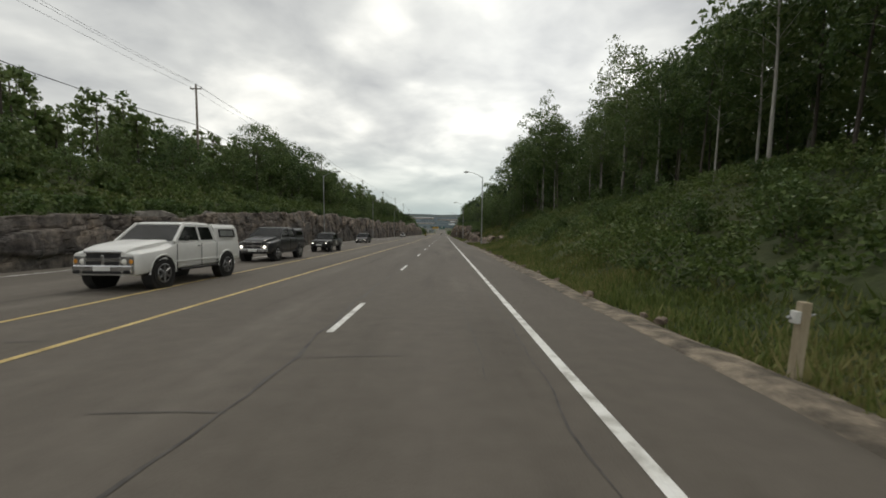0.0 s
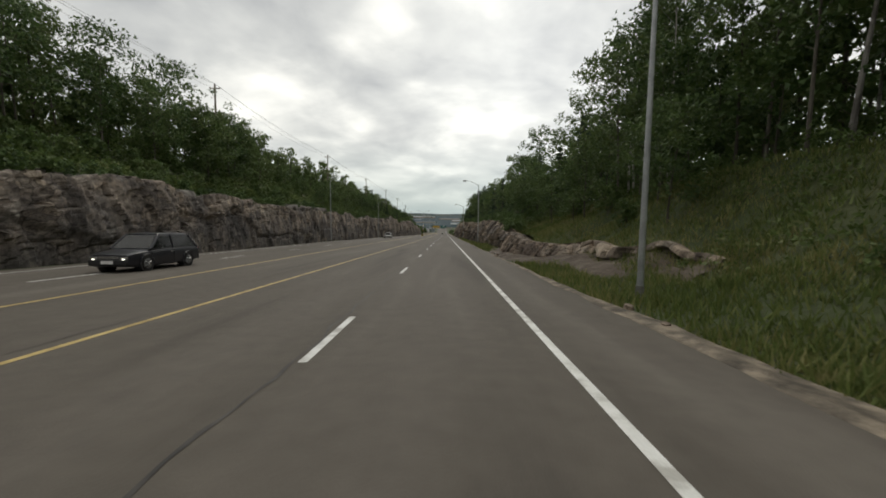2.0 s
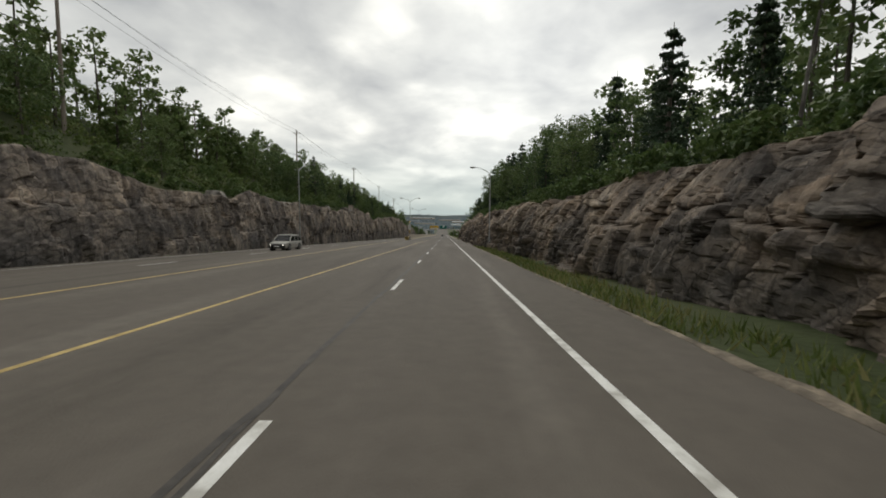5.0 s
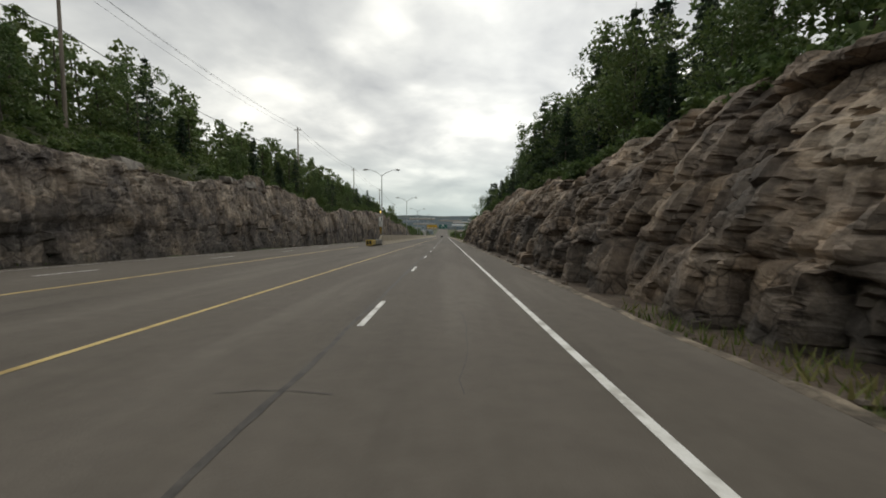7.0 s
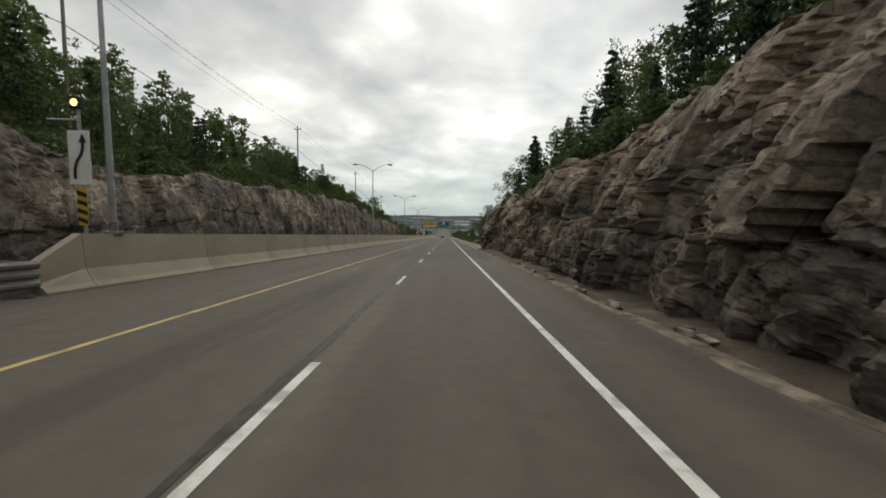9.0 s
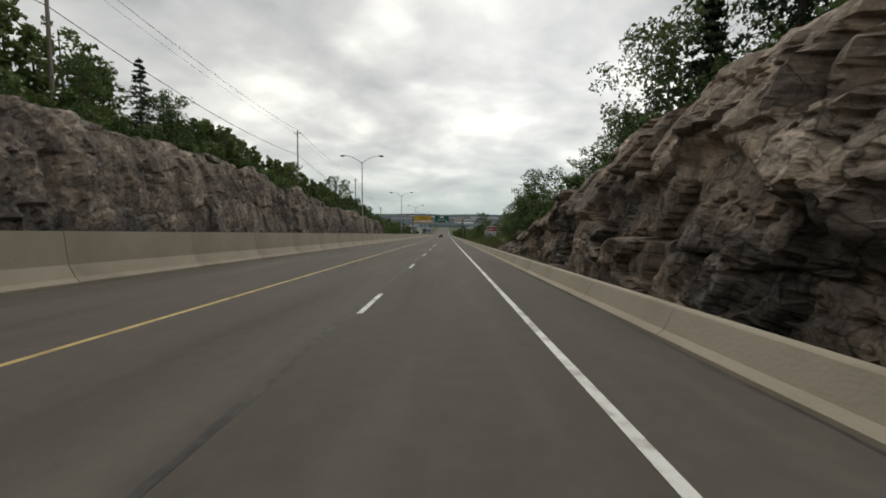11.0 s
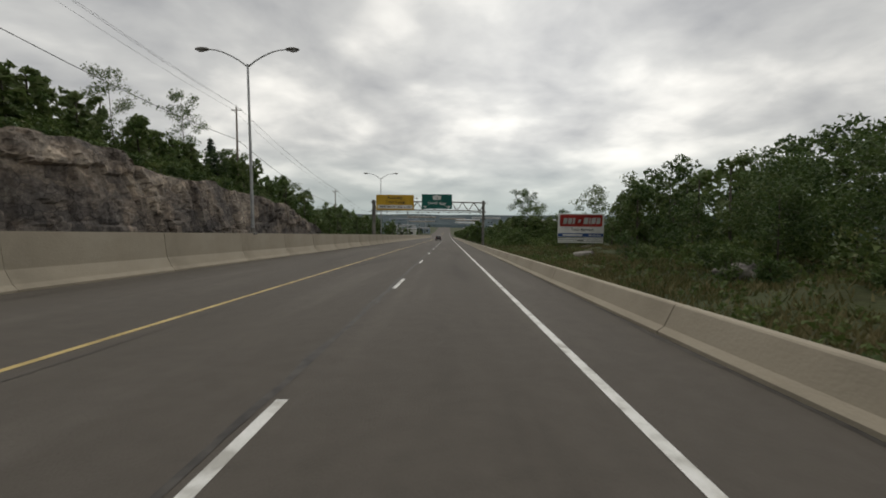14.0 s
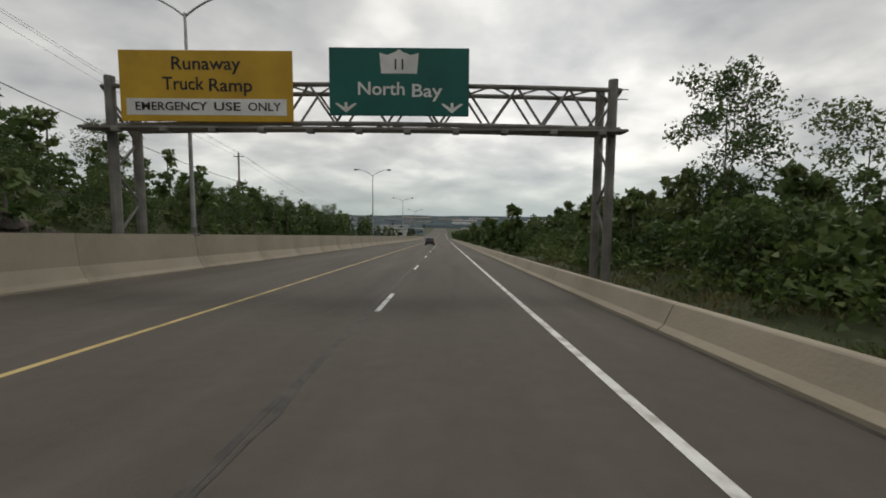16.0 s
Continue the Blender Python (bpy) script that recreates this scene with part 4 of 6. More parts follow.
rw = random.Random(17)
spots = [(rw.uniform(24, 46), rw.uniform(-8, 72), rw.uniform(12, 17)) for _ in range(150)]
woods("woods", "dense dark broad-leaved woods on the bank", spots, 3, 0.31, 15, 54, 0.0)
spots = [(rw.uniform(20, 42), rw.uniform(68, 345), rw.uniform(8, 12)) for _ in range(170)] + [(rw.uniform(21, 32), rw.uniform(64, 112), rw.uniform(10, 14)) for _ in range(36)] + [(rw.uniform(24, 45), rw.uniform(350, 412), rw.uniform(5, 7.5)) for _ in range(45)] + [(rw.uniform(24, 50), rw.uniform(412, 490), rw.uniform(3, 4.6)) for _ in range(70)]
woods("woods", "dense mixed woods above the rock face", spots, 4, 0.31, 13, 28, 0.08)
spots = [(rw.uniform(-60, -37), rw.uniform(-8, 335), rw.uniform(7, 10)) for _ in range(190)] + [(rw.uniform(-60, -34), rw.uniform(335, 440), rw.uniform(3, 5)) for _ in range(70)]
spots += [(rw.uniform(-37, -28.5), rw.uniform(8, 335), rw.uniform(4.6, 6.6)) for _ in range(130)] + [(rw.uniform(-36, -25), rw.uniform(335, 445), rw.uniform(3.2, 5.2)) for _ in range(80)]
SCRUB += [(rw.uniform(10.8, 20), rw.uniform(425, 480), rw.uniform(1.8, 3.0)) for _ in range(70)] + [(rw.uniform(-28.5, -23), rw.uniform(4, 430), rw.uniform(1.2, 2.4)) for _ in range(150)]
woods("woods", "dense green woods on the hill beyond the oncoming lanes", spots + [d for d in DEEP if d[0] < 0], 5, 0.29, 14, 30, 0.05)
DEEP += [(rw.uniform(12.5, 24), rw.uniform(426, 482), rw.uniform(3.6, 5.0)) for _ in range(75)]
woods("woods", "leafy woods behind the verge of the highway", [d for d in DEEP if d[0] > 0], 8, 0.25, 16, 30, 0.05)
spots = [(rw.uniform(-60, -22), rw.uniform(430, 560), rw.uniform(4.5, 8)) for _ in range(150)] + [(rw.uniform(-120, -20), rw.uniform(560, 760), rw.uniform(4, 7)) for _ in range(110)]
spots += [(8.5 + 90 * rw.random() ** 2, rw.uniform(455, 800), rw.uniform(2.6, 5.0)) for _ in range(330)]
woods("woods", "scrubby woods on the slopes towards the valley", spots, 6, 0.42, 10, 22, 0.02)


def thicket(name, label, spots, seed, leaf, per):
    """Bushes too far off to be told apart."""
    rnd, rs = np.random.default_rng(seed), random.Random(seed)
    cen, rad = [], []
    for x, y, h, *base in spots:
        z = base[0] if base else ground_z(x, y)
        for _ in range(26):
            a, r, up = rs.uniform(0, 6.28), h * 0.6 * rs.random() ** 0.5, h * rs.uniform(0.1, 0.95)
            r *= 1.1 - 0.55 * up / h
            cen.append((x + math.cos(a) * r, y + math.sin(a) * r, z + up))
            rad.append(h * rs.uniform(0.13, 0.23))
    V, F = leaf_cloud(cen, rad, per, leaf, rnd)
    return tagged(new(name, mesh_np(name, V, F, M_LEAF)), label, "bushes", kind="stuff")


thicket("thicket", "green leafy thicket on the banks", SCRUB, 71, 0.165, 17)
RIM = []
for y in np.arange(94, 326, 0.55):
    thick_ = float(np.interp(y, [94, 100, 160, 175, 197, 200, 209, 213, 245, 262, 300, 326], [0.3, 0.85, 0.8, 0.3, 0.3, 0.95, 0.95, 0.15, 0.15, 0.5, 0.7, 0.6]))
    if rw.random() < thick_:
        back_ = rw.uniform(0.0, 1.4)
        RIM.append((float(right_foot(y)) + 0.55 + 0.45 * float(right_rock(y)) + back_, y, rw.uniform(0.7, 1.5), float(road_z(y) + right_rock(y)) + 0.2 + 0.12 * back_))
for y in np.arange(8, 425, 0.8):
    if rw.random() < 0.62:
        back_ = rw.uniform(0.2, 1.8)
        RIM.append((float(road_left(y)) - 1.5 - 0.12 * float(left_rock(y)) - back_, y, rw.uniform(0.5, 1.2), float(road_z(y) + left_rock(y)) + 0.1 + 0.1 * back_))
thicket("rim_scrub", "low green shrubs growing along the rims of the rock cuts", RIM, 72, 0.11, 12)


def undergrowth(name, label, areas, leaf, per, seed, tall):
    """Low leafy growth over stretches of bank: areas of x0, x1, y0, y1 and clumps a square metre."""
    rnd = np.random.default_rng(seed)
    P, R = [], []
    for x0, x1, y0, y1, density in areas:
        n = int((x1 - x0) * (y1 - y0) * density)
        x, y = rnd.uniform(x0, x1, n), rnd.uniform(y0, y1, n)
        keep = fractal(x * 0.22, y * 0.22, seed, 3) + rnd.uniform(0.0, 1.4, n) > 0
        x, y = x[keep], y[keep]
        big = tall * (0.45 + 0.9 * np.clip(0.5 + fractal(x * 0.3, y * 0.3, seed + 2, 2) * 0.6, 0, 1))
        z = road_z(y) + land(x, y) + big * rnd.uniform(0.15, 0.95, len(x))
        P.append(np.stack([x, y, z], -1))
        R.append(big * rnd.uniform(0.35, 0.6, len(x)))
    V, F = leaf_cloud(np.concatenate(P), np.concatenate(R), per, leaf, rnd)
    return tagged(new(name, mesh_np(name, V, F, M_SHRUB)), label, "undergrowth", kind="stuff")


undergrowth("undergrowth", "dense leafy shrubs and weeds covering the bank", [(8.8, 18.5, -4, 24, 7.0), (10, 18.5, 24, 48, 5.5), (10.5, 18.5, 48, 66, 2.2), (14.5, 18.5, 66, 104, 3.0), (18.5, 27, -4, 80, 1.4)], 0.085, 22, 51, 0.85)
undergrowth("undergrowth", "green scrub on the ledges above the rock face",
            [(11, 17, 100, 165, 2.2), (12, 18, 165, 300, 1.9), (11.5, 17, 300, 326, 2.4), (12.0, 17, 322, 338, 3.0), (10.8, 17, 338, 346, 3.2), (13, 20, 345, 392, 2.2), (13, 20, 415, 470, 2.6), (9, 14, 424, 500, 2.6)], 0.12, 20, 52, 1.2)
undergrowth("undergrowth", "low weeds on the verge behind the barrier", [(6.6, 13.5, 342, 424, 2.4), (13.5, 19, 356, 375, 2.4)], 0.07, 12, 54, 0.34)
undergrowth("undergrowth", "green scrub covering the bank above the rock face",
            [(-33, -23.5, -6, 250, 2.5), (-23.5, -19.6, -6, 60, 3.5), (-19.6, -17.9, -6, 62, 3.2), (-23.5, -20.8, 60, 110, 3.0), (-23.5, -22.2, 110, 440, 3.2), (-33, -23.5, 250, 440, 2.2), (-40, -21, 440, 540, 0.9)], 0.14, 18, 53, 1.25)


def grass(name, label, areas, seed, tall, mat=None):
    """Blades of grass on the verge."""
    rnd = np.random.default_rng(seed)
    P = []
    for x0, x1, y0, y1, density in areas:
        n = int((x1 - x0) * (y1 - y0) * density)
        x, y = rnd.uniform(x0, x1, n), rnd.uniform(y0, y1, n)
        keep = fractal(x * 0.5, y * 0.5, seed, 3) + rnd.uniform(0.0, 1.2, n) > 0
        P.append(np.stack([x[keep], y[keep]], -1))
    P = np.concatenate(P)
    n = len(P)
    z = road_z(P[:, 1]) + land(P[:, 0], P[:, 1]) - 0.03
    a = rnd.uniform(0, 6.28, n)
    w = rnd.uniform(0.02, 0.045, n)
    h = tall * rnd.uniform(0.4, 1.2, n)
    lx, ly = rnd.normal(0, 0.35, n) * h, rnd.normal(0, 0.35, n) * h
    V = np.stack([np.stack([P[:, 0] - w * np.cos(a), P[:, 1] - w * np.sin(a), z], -1), np.stack([P[:, 0] + w * np.cos(a), P[:, 1] + w * np.sin(a), z], -1),
                  np.stack([P[:, 0] + lx, P[:, 1] + ly, z + h], -1)], 1).reshape(-1, 3)
    return tagged(new(name, mesh_np(name, V, np.arange(3 * n).reshape(-1, 3), mat or M_GRASS)), label, "grass", kind="stuff")


grass("grass", "long green grass on the roadside slope", [(6.35, 9.5, -2, 30, 90), (6.5, 9.5, 30, 60, 105), (5.95, 9.5, 60, 66, 130), (9.5, 12.5, 18, 66, 60), (5.95, 8.4, 66, 75, 95), (5.95, 8.4, 90, 130, 95), (5.95, 7.6, 130, 190, 60), (9.5, 16.5, 44, 108, 130)], 61, 0.34)
grass("grass", "short soft green grass along the gravel shoulder", [(6.2, 9.0, 1, 24, 330), (6.25, 8.6, 24, 58, 220)], 63, 0.17)
grass("grass", "rough grass behind the concrete barrier", [(6.4, 14.5, 340, 424, 140), (14.5, 19.5, 354, 422, 70), (6.4, 12, 424, 450, 50), (6.2, 8, 285, 340, 30)], 62, 0.27, M_DRY_GRASS)
# ---- barriers, poles, signs ----
M_SIGN_GREEN = material("green_sign_face", [(0.004, 0.085, 0.07), (0.006, 0.11, 0.09)], scale=0.6, rough=0.45, fine=0.08, fine_scale=4)
M_SIGN_YELLOW = material("yellow_sign_face", [(0.42, 0.25, 0.02), (0.55, 0.34, 0.03)], scale=0.6, rough=0.5, fine=0.08, fine_scale=4)
M_SIGN_WHITE = material("white_sign_face", [(0.55, 0.55, 0.53), (0.72, 0.72, 0.7)], scale=0.8, rough=0.5, fine=0.08, fine_scale=6)
M_SIGN_BLACK = material("black_sign_paint", [(0.012, 0.012, 0.012), (0.02, 0.02, 0.02)], scale=2, rough=0.5)
M_RED_PANEL = material("red_board_paint", [(0.36, 0.03, 0.025), (0.45, 0.045, 0.035)], scale=0.8, rough=0.5, fine=0.06, fine_scale=5)
M_BLUE_PANEL = material("blue_board_paint", [(0.03, 0.07, 0.2), (0.04, 0.09, 0.25)], scale=0.8, rough=0.5, fine=0.06, fine_scale=5)
M_YELLOW_STEEL = material("yellow_painted_steel", [(0.36, 0.25, 0.05), (0.5, 0.36, 0.07)], scale=1.5, rough=0.55, fine=0.2, fine_scale=9)
M_DULL_STEEL = material("dull_grey_steel", [(0.13, 0.125, 0.115), (0.23, 0.22, 0.2)], scale=1.2, rough=0.6, metal=0.3, fine=0.15, fine_scale=10)
M_WIRE = material("dark_cable", [(0.03, 0.03, 0.03), (0.05, 0.05, 0.05)], scale=2, rough=0.6)
M_LAMP_GLASS = material("lamp_lens", [(0.35, 0.36, 0.36), (0.5, 0.5, 0.5)], scale=3, rough=0.2)
M_AMBER = bpy.data.materials.new("lit_amber_lens")
M_AMBER.use_nodes = True
_p = M_AMBER.node_tree.nodes["Principled BSDF"]
_p.inputs["Base Color"].default_value = (0.9, 0.6, 0.1, 1)
_p.inputs["Emission Color"].default_value = (1.0, 0.72, 0.22, 1)
_p.inputs["Emission Strength"].default_value = 2.5


def lettering(name, text, size, mat, parent, x, y, z, width=None):
    """Words on a sign that faces the oncoming driver (towards -y)."""
    cu = bpy.data.curves.new("lettering", "FONT")
    cu.body, cu.size, cu.align_x, cu.align_y, cu.extrude, cu.resolution_u, cu.offset = text, size, "CENTER", "CENTER", 0.004, 3, 0.012 * size
    tmp = new("lettering", cu)
    me = bpy.data.meshes.new_from_object(tmp.evaluated_get(bpy.context.evaluated_depsgraph_get()))
    bpy.data.objects.remove(tmp)
    me.materials.clear()
    me.materials.append(mat)
    ob = part(name, me, None, parent, at=pose(x, y, z, 90, 0, 0))
    if width:
        xs_ = [v.co.x for v in me.vertices]
        k = width / (max(xs_) - min(xs_))
        me.transform(Matrix.Diagonal((k, 1, 1, 1)))
    return ob


def board(parent, name, mat, x0, x1, z0, z1, y, thick=0.03, bevel=0.0, label=""):
    bm = bmesh.new()
    box(bm, x0, x1, y, y + thick, z0, z1, bevel)
    return part(name, bm, mat, parent, label)


# concrete barriers, segment by segment
def barrier(name, label, profile, line, y0, y1, length, start_slope=0.0):
    b = thing(name, label, "barrier", group="concrete barriers")
    y = y0
    rs = random.Random(5)
    k = 0
    while y < y1:
        seg = 1.5 if k == 0 else length
        bm = bmesh.new()
        extrude_profile(bm, profile, 0.0, seg - 0.02)
        dip = float(road_z(y + seg) - road_z(y))
        side = float(line(y + seg) - line(y))
        for v in bm.verts:
            f = v.co.y / seg
            if k == 0 and start_slope and v.co.y < 0.1 and v.co.z > 0.3:
                v.co.z = v.co.z * start_slope
            v.co.z += dip * f
            v.co.x += side * f
        part("segment", bm, M_CONCRETE, b, at=Matrix.Translation((float(line(y)) + rs.uniform(-0.006, 0.006), y, deck(float(line(y)), y))))
        y += seg
        k += 1
    return b


def left_barrier(y):
    return np.interp(y, [240, 300, 340, 440, 600], [-8.5, -9.3, -9.5, -9.65, -9.7])


barrier("median_barrier", "tall tan concrete median barrier, stained and weathered", [(0.5, -0.1), (0.5, 0.05), (0.38, 0.18), (0.2, 0.55), (0.12, 1.53), (-0.12, 1.53), (-0.2, 0.55), (-0.45, 0.18), (-0.45, -0.1)],
        left_barrier, 242.8, 640, 6.0, 0.45)
barrier("roadside_barrier", "low tan concrete barrier along the paved shoulder", [(5.5, -0.12), (5.5, 0.06), (5.62, 0.15), (5.78, 0.53), (5.81, 0.55), (5.97, 0.55), (6.0, 0.53), (6.1, 0.1), (6.1, -0.14)],
        lambda y: 0.0 * y, 284, 640, 4.0, 0.4)

# crash cushion of corrugated rails before the median barrier
cushion = thing("crash_cushion", "crash cushion with a yellow nose and corrugated grey rails", "crash cushion", pose(-8.5, 233.9, deck(-8.5, 233.9), -math.degrees(math.atan(GRADE)), 0, 0))
bm = bmesh.new()
box(bm, -0.42, 0.42, 0, 0.5, 0.12, 0.9, 0.06)
part("nose", bm, M_YELLOW_STEEL, cushion, "yellow painted nose")
bm = bmesh.new()
for a, b in ((-0.3, -0.06), (0.06, 0.3)):
    box(bm, a, b, -0.012, 0.0, 0.3, 0.75)
part("marker", bm, M_SIGN_BLACK, cushion, "black chevron plate")
for i in range(4):
    y0 = 0.5 + i * 2.05
    for side in (-1, 1):
        for j in range(3):
            bm = bmesh.new()
            prof = [(side * 0.36, 0.2 + j * 0.23), (side * (0.46 - 0.012 * i), 0.26 + j * 0.23), (side * (0.46 - 0.012 * i), 0.33 + j * 0.23), (side * 0.36, 0.4 + j * 0.23)]
            extrude_profile(bm, prof, y0, y0 + 2.15)
            part("rail", bm, M_YELLOW_STEEL if i == 0 else M_DULL_STEEL, cushion)
    bm = bmesh.new()
    box(bm, -0.34, 0.34, y0 + 1.9, y0 + 2.0, 0.03, 0.86, 0.015)
    box(bm, -0.4, 0.4, y0 + 1.8, y0 + 2.05, 0.0, 0.05)
    part("frame", bm, M_DULL_STEEL, cushion)


def street_lamp(x, y, height, arms, reach, label, base_z=None, rise=0.85, r=0.1):
    """A tapered pole with one or two curved arms, each with a lamp head."""
    z = ground_z(x, y) if base_z is None else base_z
    lamp = thing("street_lamp", label, "street lamp", pose(x, y, z), "street lamps")
    bm = bmesh.new()
    tube(bm, [(0, 0, -0.1), (0, 0, height * 0.5), (0, 0, height)], [r, r * 0.78, r * 0.55], 10)
    part("pole", bm, M_STEEL, lamp)
    bm = bmesh.new()
    box(bm, -0.18, 0.18, -0.18, 0.18, -0.05, 0.06, 0.02)
    tube(bm, [(0, 0, 0.05), (0, 0, 0.35)], [r * 1.25, r * 1.2], 10)
    part("base", bm, M_DULL_STEEL, lamp)
    for s in arms:
        bm = bmesh.new()
        pts = [(s * reach * f, 0, height - 0.15 + rise * math.sin(f * math.pi / 2) ** 0.9) for f in (0, 0.2, 0.4, 0.6, 0.8, 1.0)]
        tube(bm, pts, [0.045, 0.042, 0.04, 0.036, 0.033, 0.03], 7)
        arm = part("arm", bm, M_STEEL, lamp)
        bm = bmesh.new()
        bmesh.ops.create_uvsphere(bm, u_segments=10, v_segments=6, radius=1.0, matrix=Matrix.Translation((s * (reach + 0.28), 0, height - 0.15 + rise + 0.0)) @ Matrix.Diagonal((0.42, 0.17, 0.11, 1)))
        part("lamp_head", bm, M_DULL_STEEL, lamp)
        bm = bmesh.new()
        bmesh.ops.create_uvsphere(bm, u_segments=8, v_segments=5, radius=1.0, matrix=Matrix.Translation((s * (reach + 0.34), 0, height - 0.23 + rise)) @ Matrix.Diagonal((0.24, 0.12, 0.07, 1)))
        part("lens", bm, M_LAMP_GLASS, lamp)
    return lamp


for x, y in ((7.6, 62.0), (7.6, 122.6), (7.6, 183.0)):
    street_lamp(x, y, 10.85 + float(road_z(y)) - ground_z(x, y) - 0.75, (-1,), 2.1, "grey steel street lamp with one curved arm over the shoulder")
for x, y in ((-17.2, 66.5), (-20.3, 130.0), (-20.9, 190.5)):
    street_lamp(x, y, 11.8 if y > 100 else 10.8, (1,), 2.1, "grey steel street lamp beside the oncoming lanes", base_z=deck(x, y) - 0.1)
for y in (245.6, 294, 342, 390, 436.4, 483, 530, 578):
    street_lamp(float(left_barrier(y)), y, 9.5, (-1, 1), 2.25, "double-armed steel street lamp on the median barrier", base_z=float(road_z(y)) + 1.72, rise=0.95)


# wooden power poles with cross-arms and cables
POLES = []


def power_pole(x, y, top, lean=0.0):
    z = ground_z(x, y)
    h = float(road_z(y)) + top - z
    p = thing("power_pole", "weathered wooden power pole with a short cross-arm", "power pole", pose(x, y, z, 0, lean, 0), "power poles")
    bm = bmesh.new()
    tube(bm, [(0, 0, -0.4), (0, 0, h * 0.5), (0, 0, h)], [0.17, 0.145, 0.115], 9)
    part("pole", bm, M_WOOD, p)
    bm = bmesh.new()
    box(bm, -0.75, 0.75, -0.06, 0.06, h - 0.55, h - 0.43, 0.01)
    tube(bm, [(-0.5, -0.05, h - 0.5), (0, -0.1, h - 1.1)], [0.02, 0.02], 5)
    part("crossarm", bm, M_WOOD, p)
    for dx in (-0.65, 0.65, 0.0):
        bm = bmesh.new()
        zz0 = h - 0.43 if dx else h
        tube(bm, [(dx, 0, zz0), (dx, 0, zz0 + 0.08), (dx, 0, zz0 + 0.2)], [0.02, 0.05, 0.035], 7)
        part("insulator", bm, M_DULL_STEEL, p)
    POLES.append((x, y, z + h, z + h * 0.62))
    return p


for y, top in ((1, 20), (54, 20.2), (107.5, 21.5), (161, 22), (214, 23), (267.5, 24), (320, 24), (374, 23), (428, 20.3), (481, 14), (535, 10), (590, 8)):
    power_pole(-29.6, y, top, lean=0.6)
cables = []
for a, b in zip(POLES, POLES[1:]):
    for dx, drop, lift in ((-0.65, 0.9, -0.25), (0.65, 0.9, -0.25), (0.0, 0.7, 0.18), (0.1, 1.3, None)):
        bm = bmesh.new()
        pts = []
        for i in range(11):
            f = i / 10
            za, zb = (a[2] + lift, b[2] + lift) if lift is not None else (a[3], b[3])
            pts.append((a[0] + dx, a[1] + (b[1] - a[1]) * f, za + (zb - za) * f - drop * 4 * f * (1 - f)))
        tube(bm, pts, 0.013 if lift is not None else 0.035, 4, False)
        me = bpy.data.meshes.new("cable")
        bm.to_mesh(me)
        bm.free()
        me.materials.append(M_WIRE)
        tagged(new("power_cable", me), "thin dark cable sagging between wooden power poles", "cable", "power cables")

# bare wooden pole on the right verge
z = ground_z(16.5, 371.8)
wp = thing("wooden_pole", "bare weathered wooden pole standing on the verge", "pole", pose(16.5, 371.8, z, 0, -1.2, 0))
bm = bmesh.new()
tube(bm, [(0, 0, -0.4), (0, 0, 5), (0, 0, 10.2)], [0.19, 0.16, 0.125], 10)
part("shaft", bm, M_WOOD, wp)
bm = bmesh.new()
tube(bm, [(0, 0, 10.15), (-0.12, 0, 10.25), (-0.2, 0, 10.2)], [0.03, 0.03, 0.02], 6)
part("bracket", bm, M_DULL_STEEL, wp)

# curve warning sign with flasher on the median barrier
ws = thing("warning_sign", "white sign with a black winding arrow, striped marker and amber flasher", "road sign", pose(float(left_barrier(244.6)) - 0.05, 244.6, float(road_z(244.6)) + 1.7))
bm = bmesh.new()
tube(bm, [(0, 0.06, -0.1), (0, 0.06, 3.8)], [0.045, 0.045], 8)
part("post", bm, M_STEEL, ws)
board(ws, "panel", M_SIGN_WHITE, -0.31, 0.31, 1.4, 2.9, 0.0, 0.02, 0.004)
bm = bmesh.new()
pts = [(-0.14, -0.012, 1.55), (-0.14, -0.012, 1.82), (-0.07, -0.012, 2.05), (0.06, -0.012, 2.22), (0.12, -0.012, 2.42), (0.12, -0.012, 2.58)]
tube(bm, pts, 0.045, 6)
tube(bm, [(0.12, -0.012, 2.56), (0.12, -0.012, 2.82)], [0.12, 0.005], 6)
for v in bm.verts:
    v.co.y = -0.012 + (v.co.y + 0.012) * 0.1
part("arrow", bm, M_SIGN_BLACK, ws)
board(ws, "hazard_marker", M_SIGN_YELLOW, -0.14, 0.14, 0.25, 1.3, 0.0, 0.02, 0.004, "yellow and black striped marker")
for k in range(4):
    zc = 0.37 + k * 0.25
    bm = bmesh.new()
    bm.faces.new([bm.verts.new(c) for c in ((-0.14, -0.005, zc), (0.14, -0.005, zc - 0.1), (0.14, -0.005, zc + 0.02), (-0.14, -0.005, zc + 0.12))])
    part("stripe", bm, M_SIGN_BLACK, ws)
bm = bmesh.new()
box(bm, -0.14, 0.14, -0.06, 0.1, 3.48, 3.82, 0.03)
fl = part("flasher", bm, M_SIGN_BLACK, ws)
bm = bmesh.new()
bmesh.ops.create_uvsphere(bm, u_segments=10, v_segments=6, radius=0.1, matrix=Matrix.Translation((0, -0.06, 3.65)) @ Matrix.Diagonal((1, 0.4, 1, 1)))
part("lens", bm, M_AMBER, fl, "lit amber lens")
bm = bmesh.new()
tube(bm, [(0, 0.06, 3.2), (-0.9, 0.06, 3.22)], [0.03, 0.03], 6)
part("bracket", bm, M_STEEL, ws)

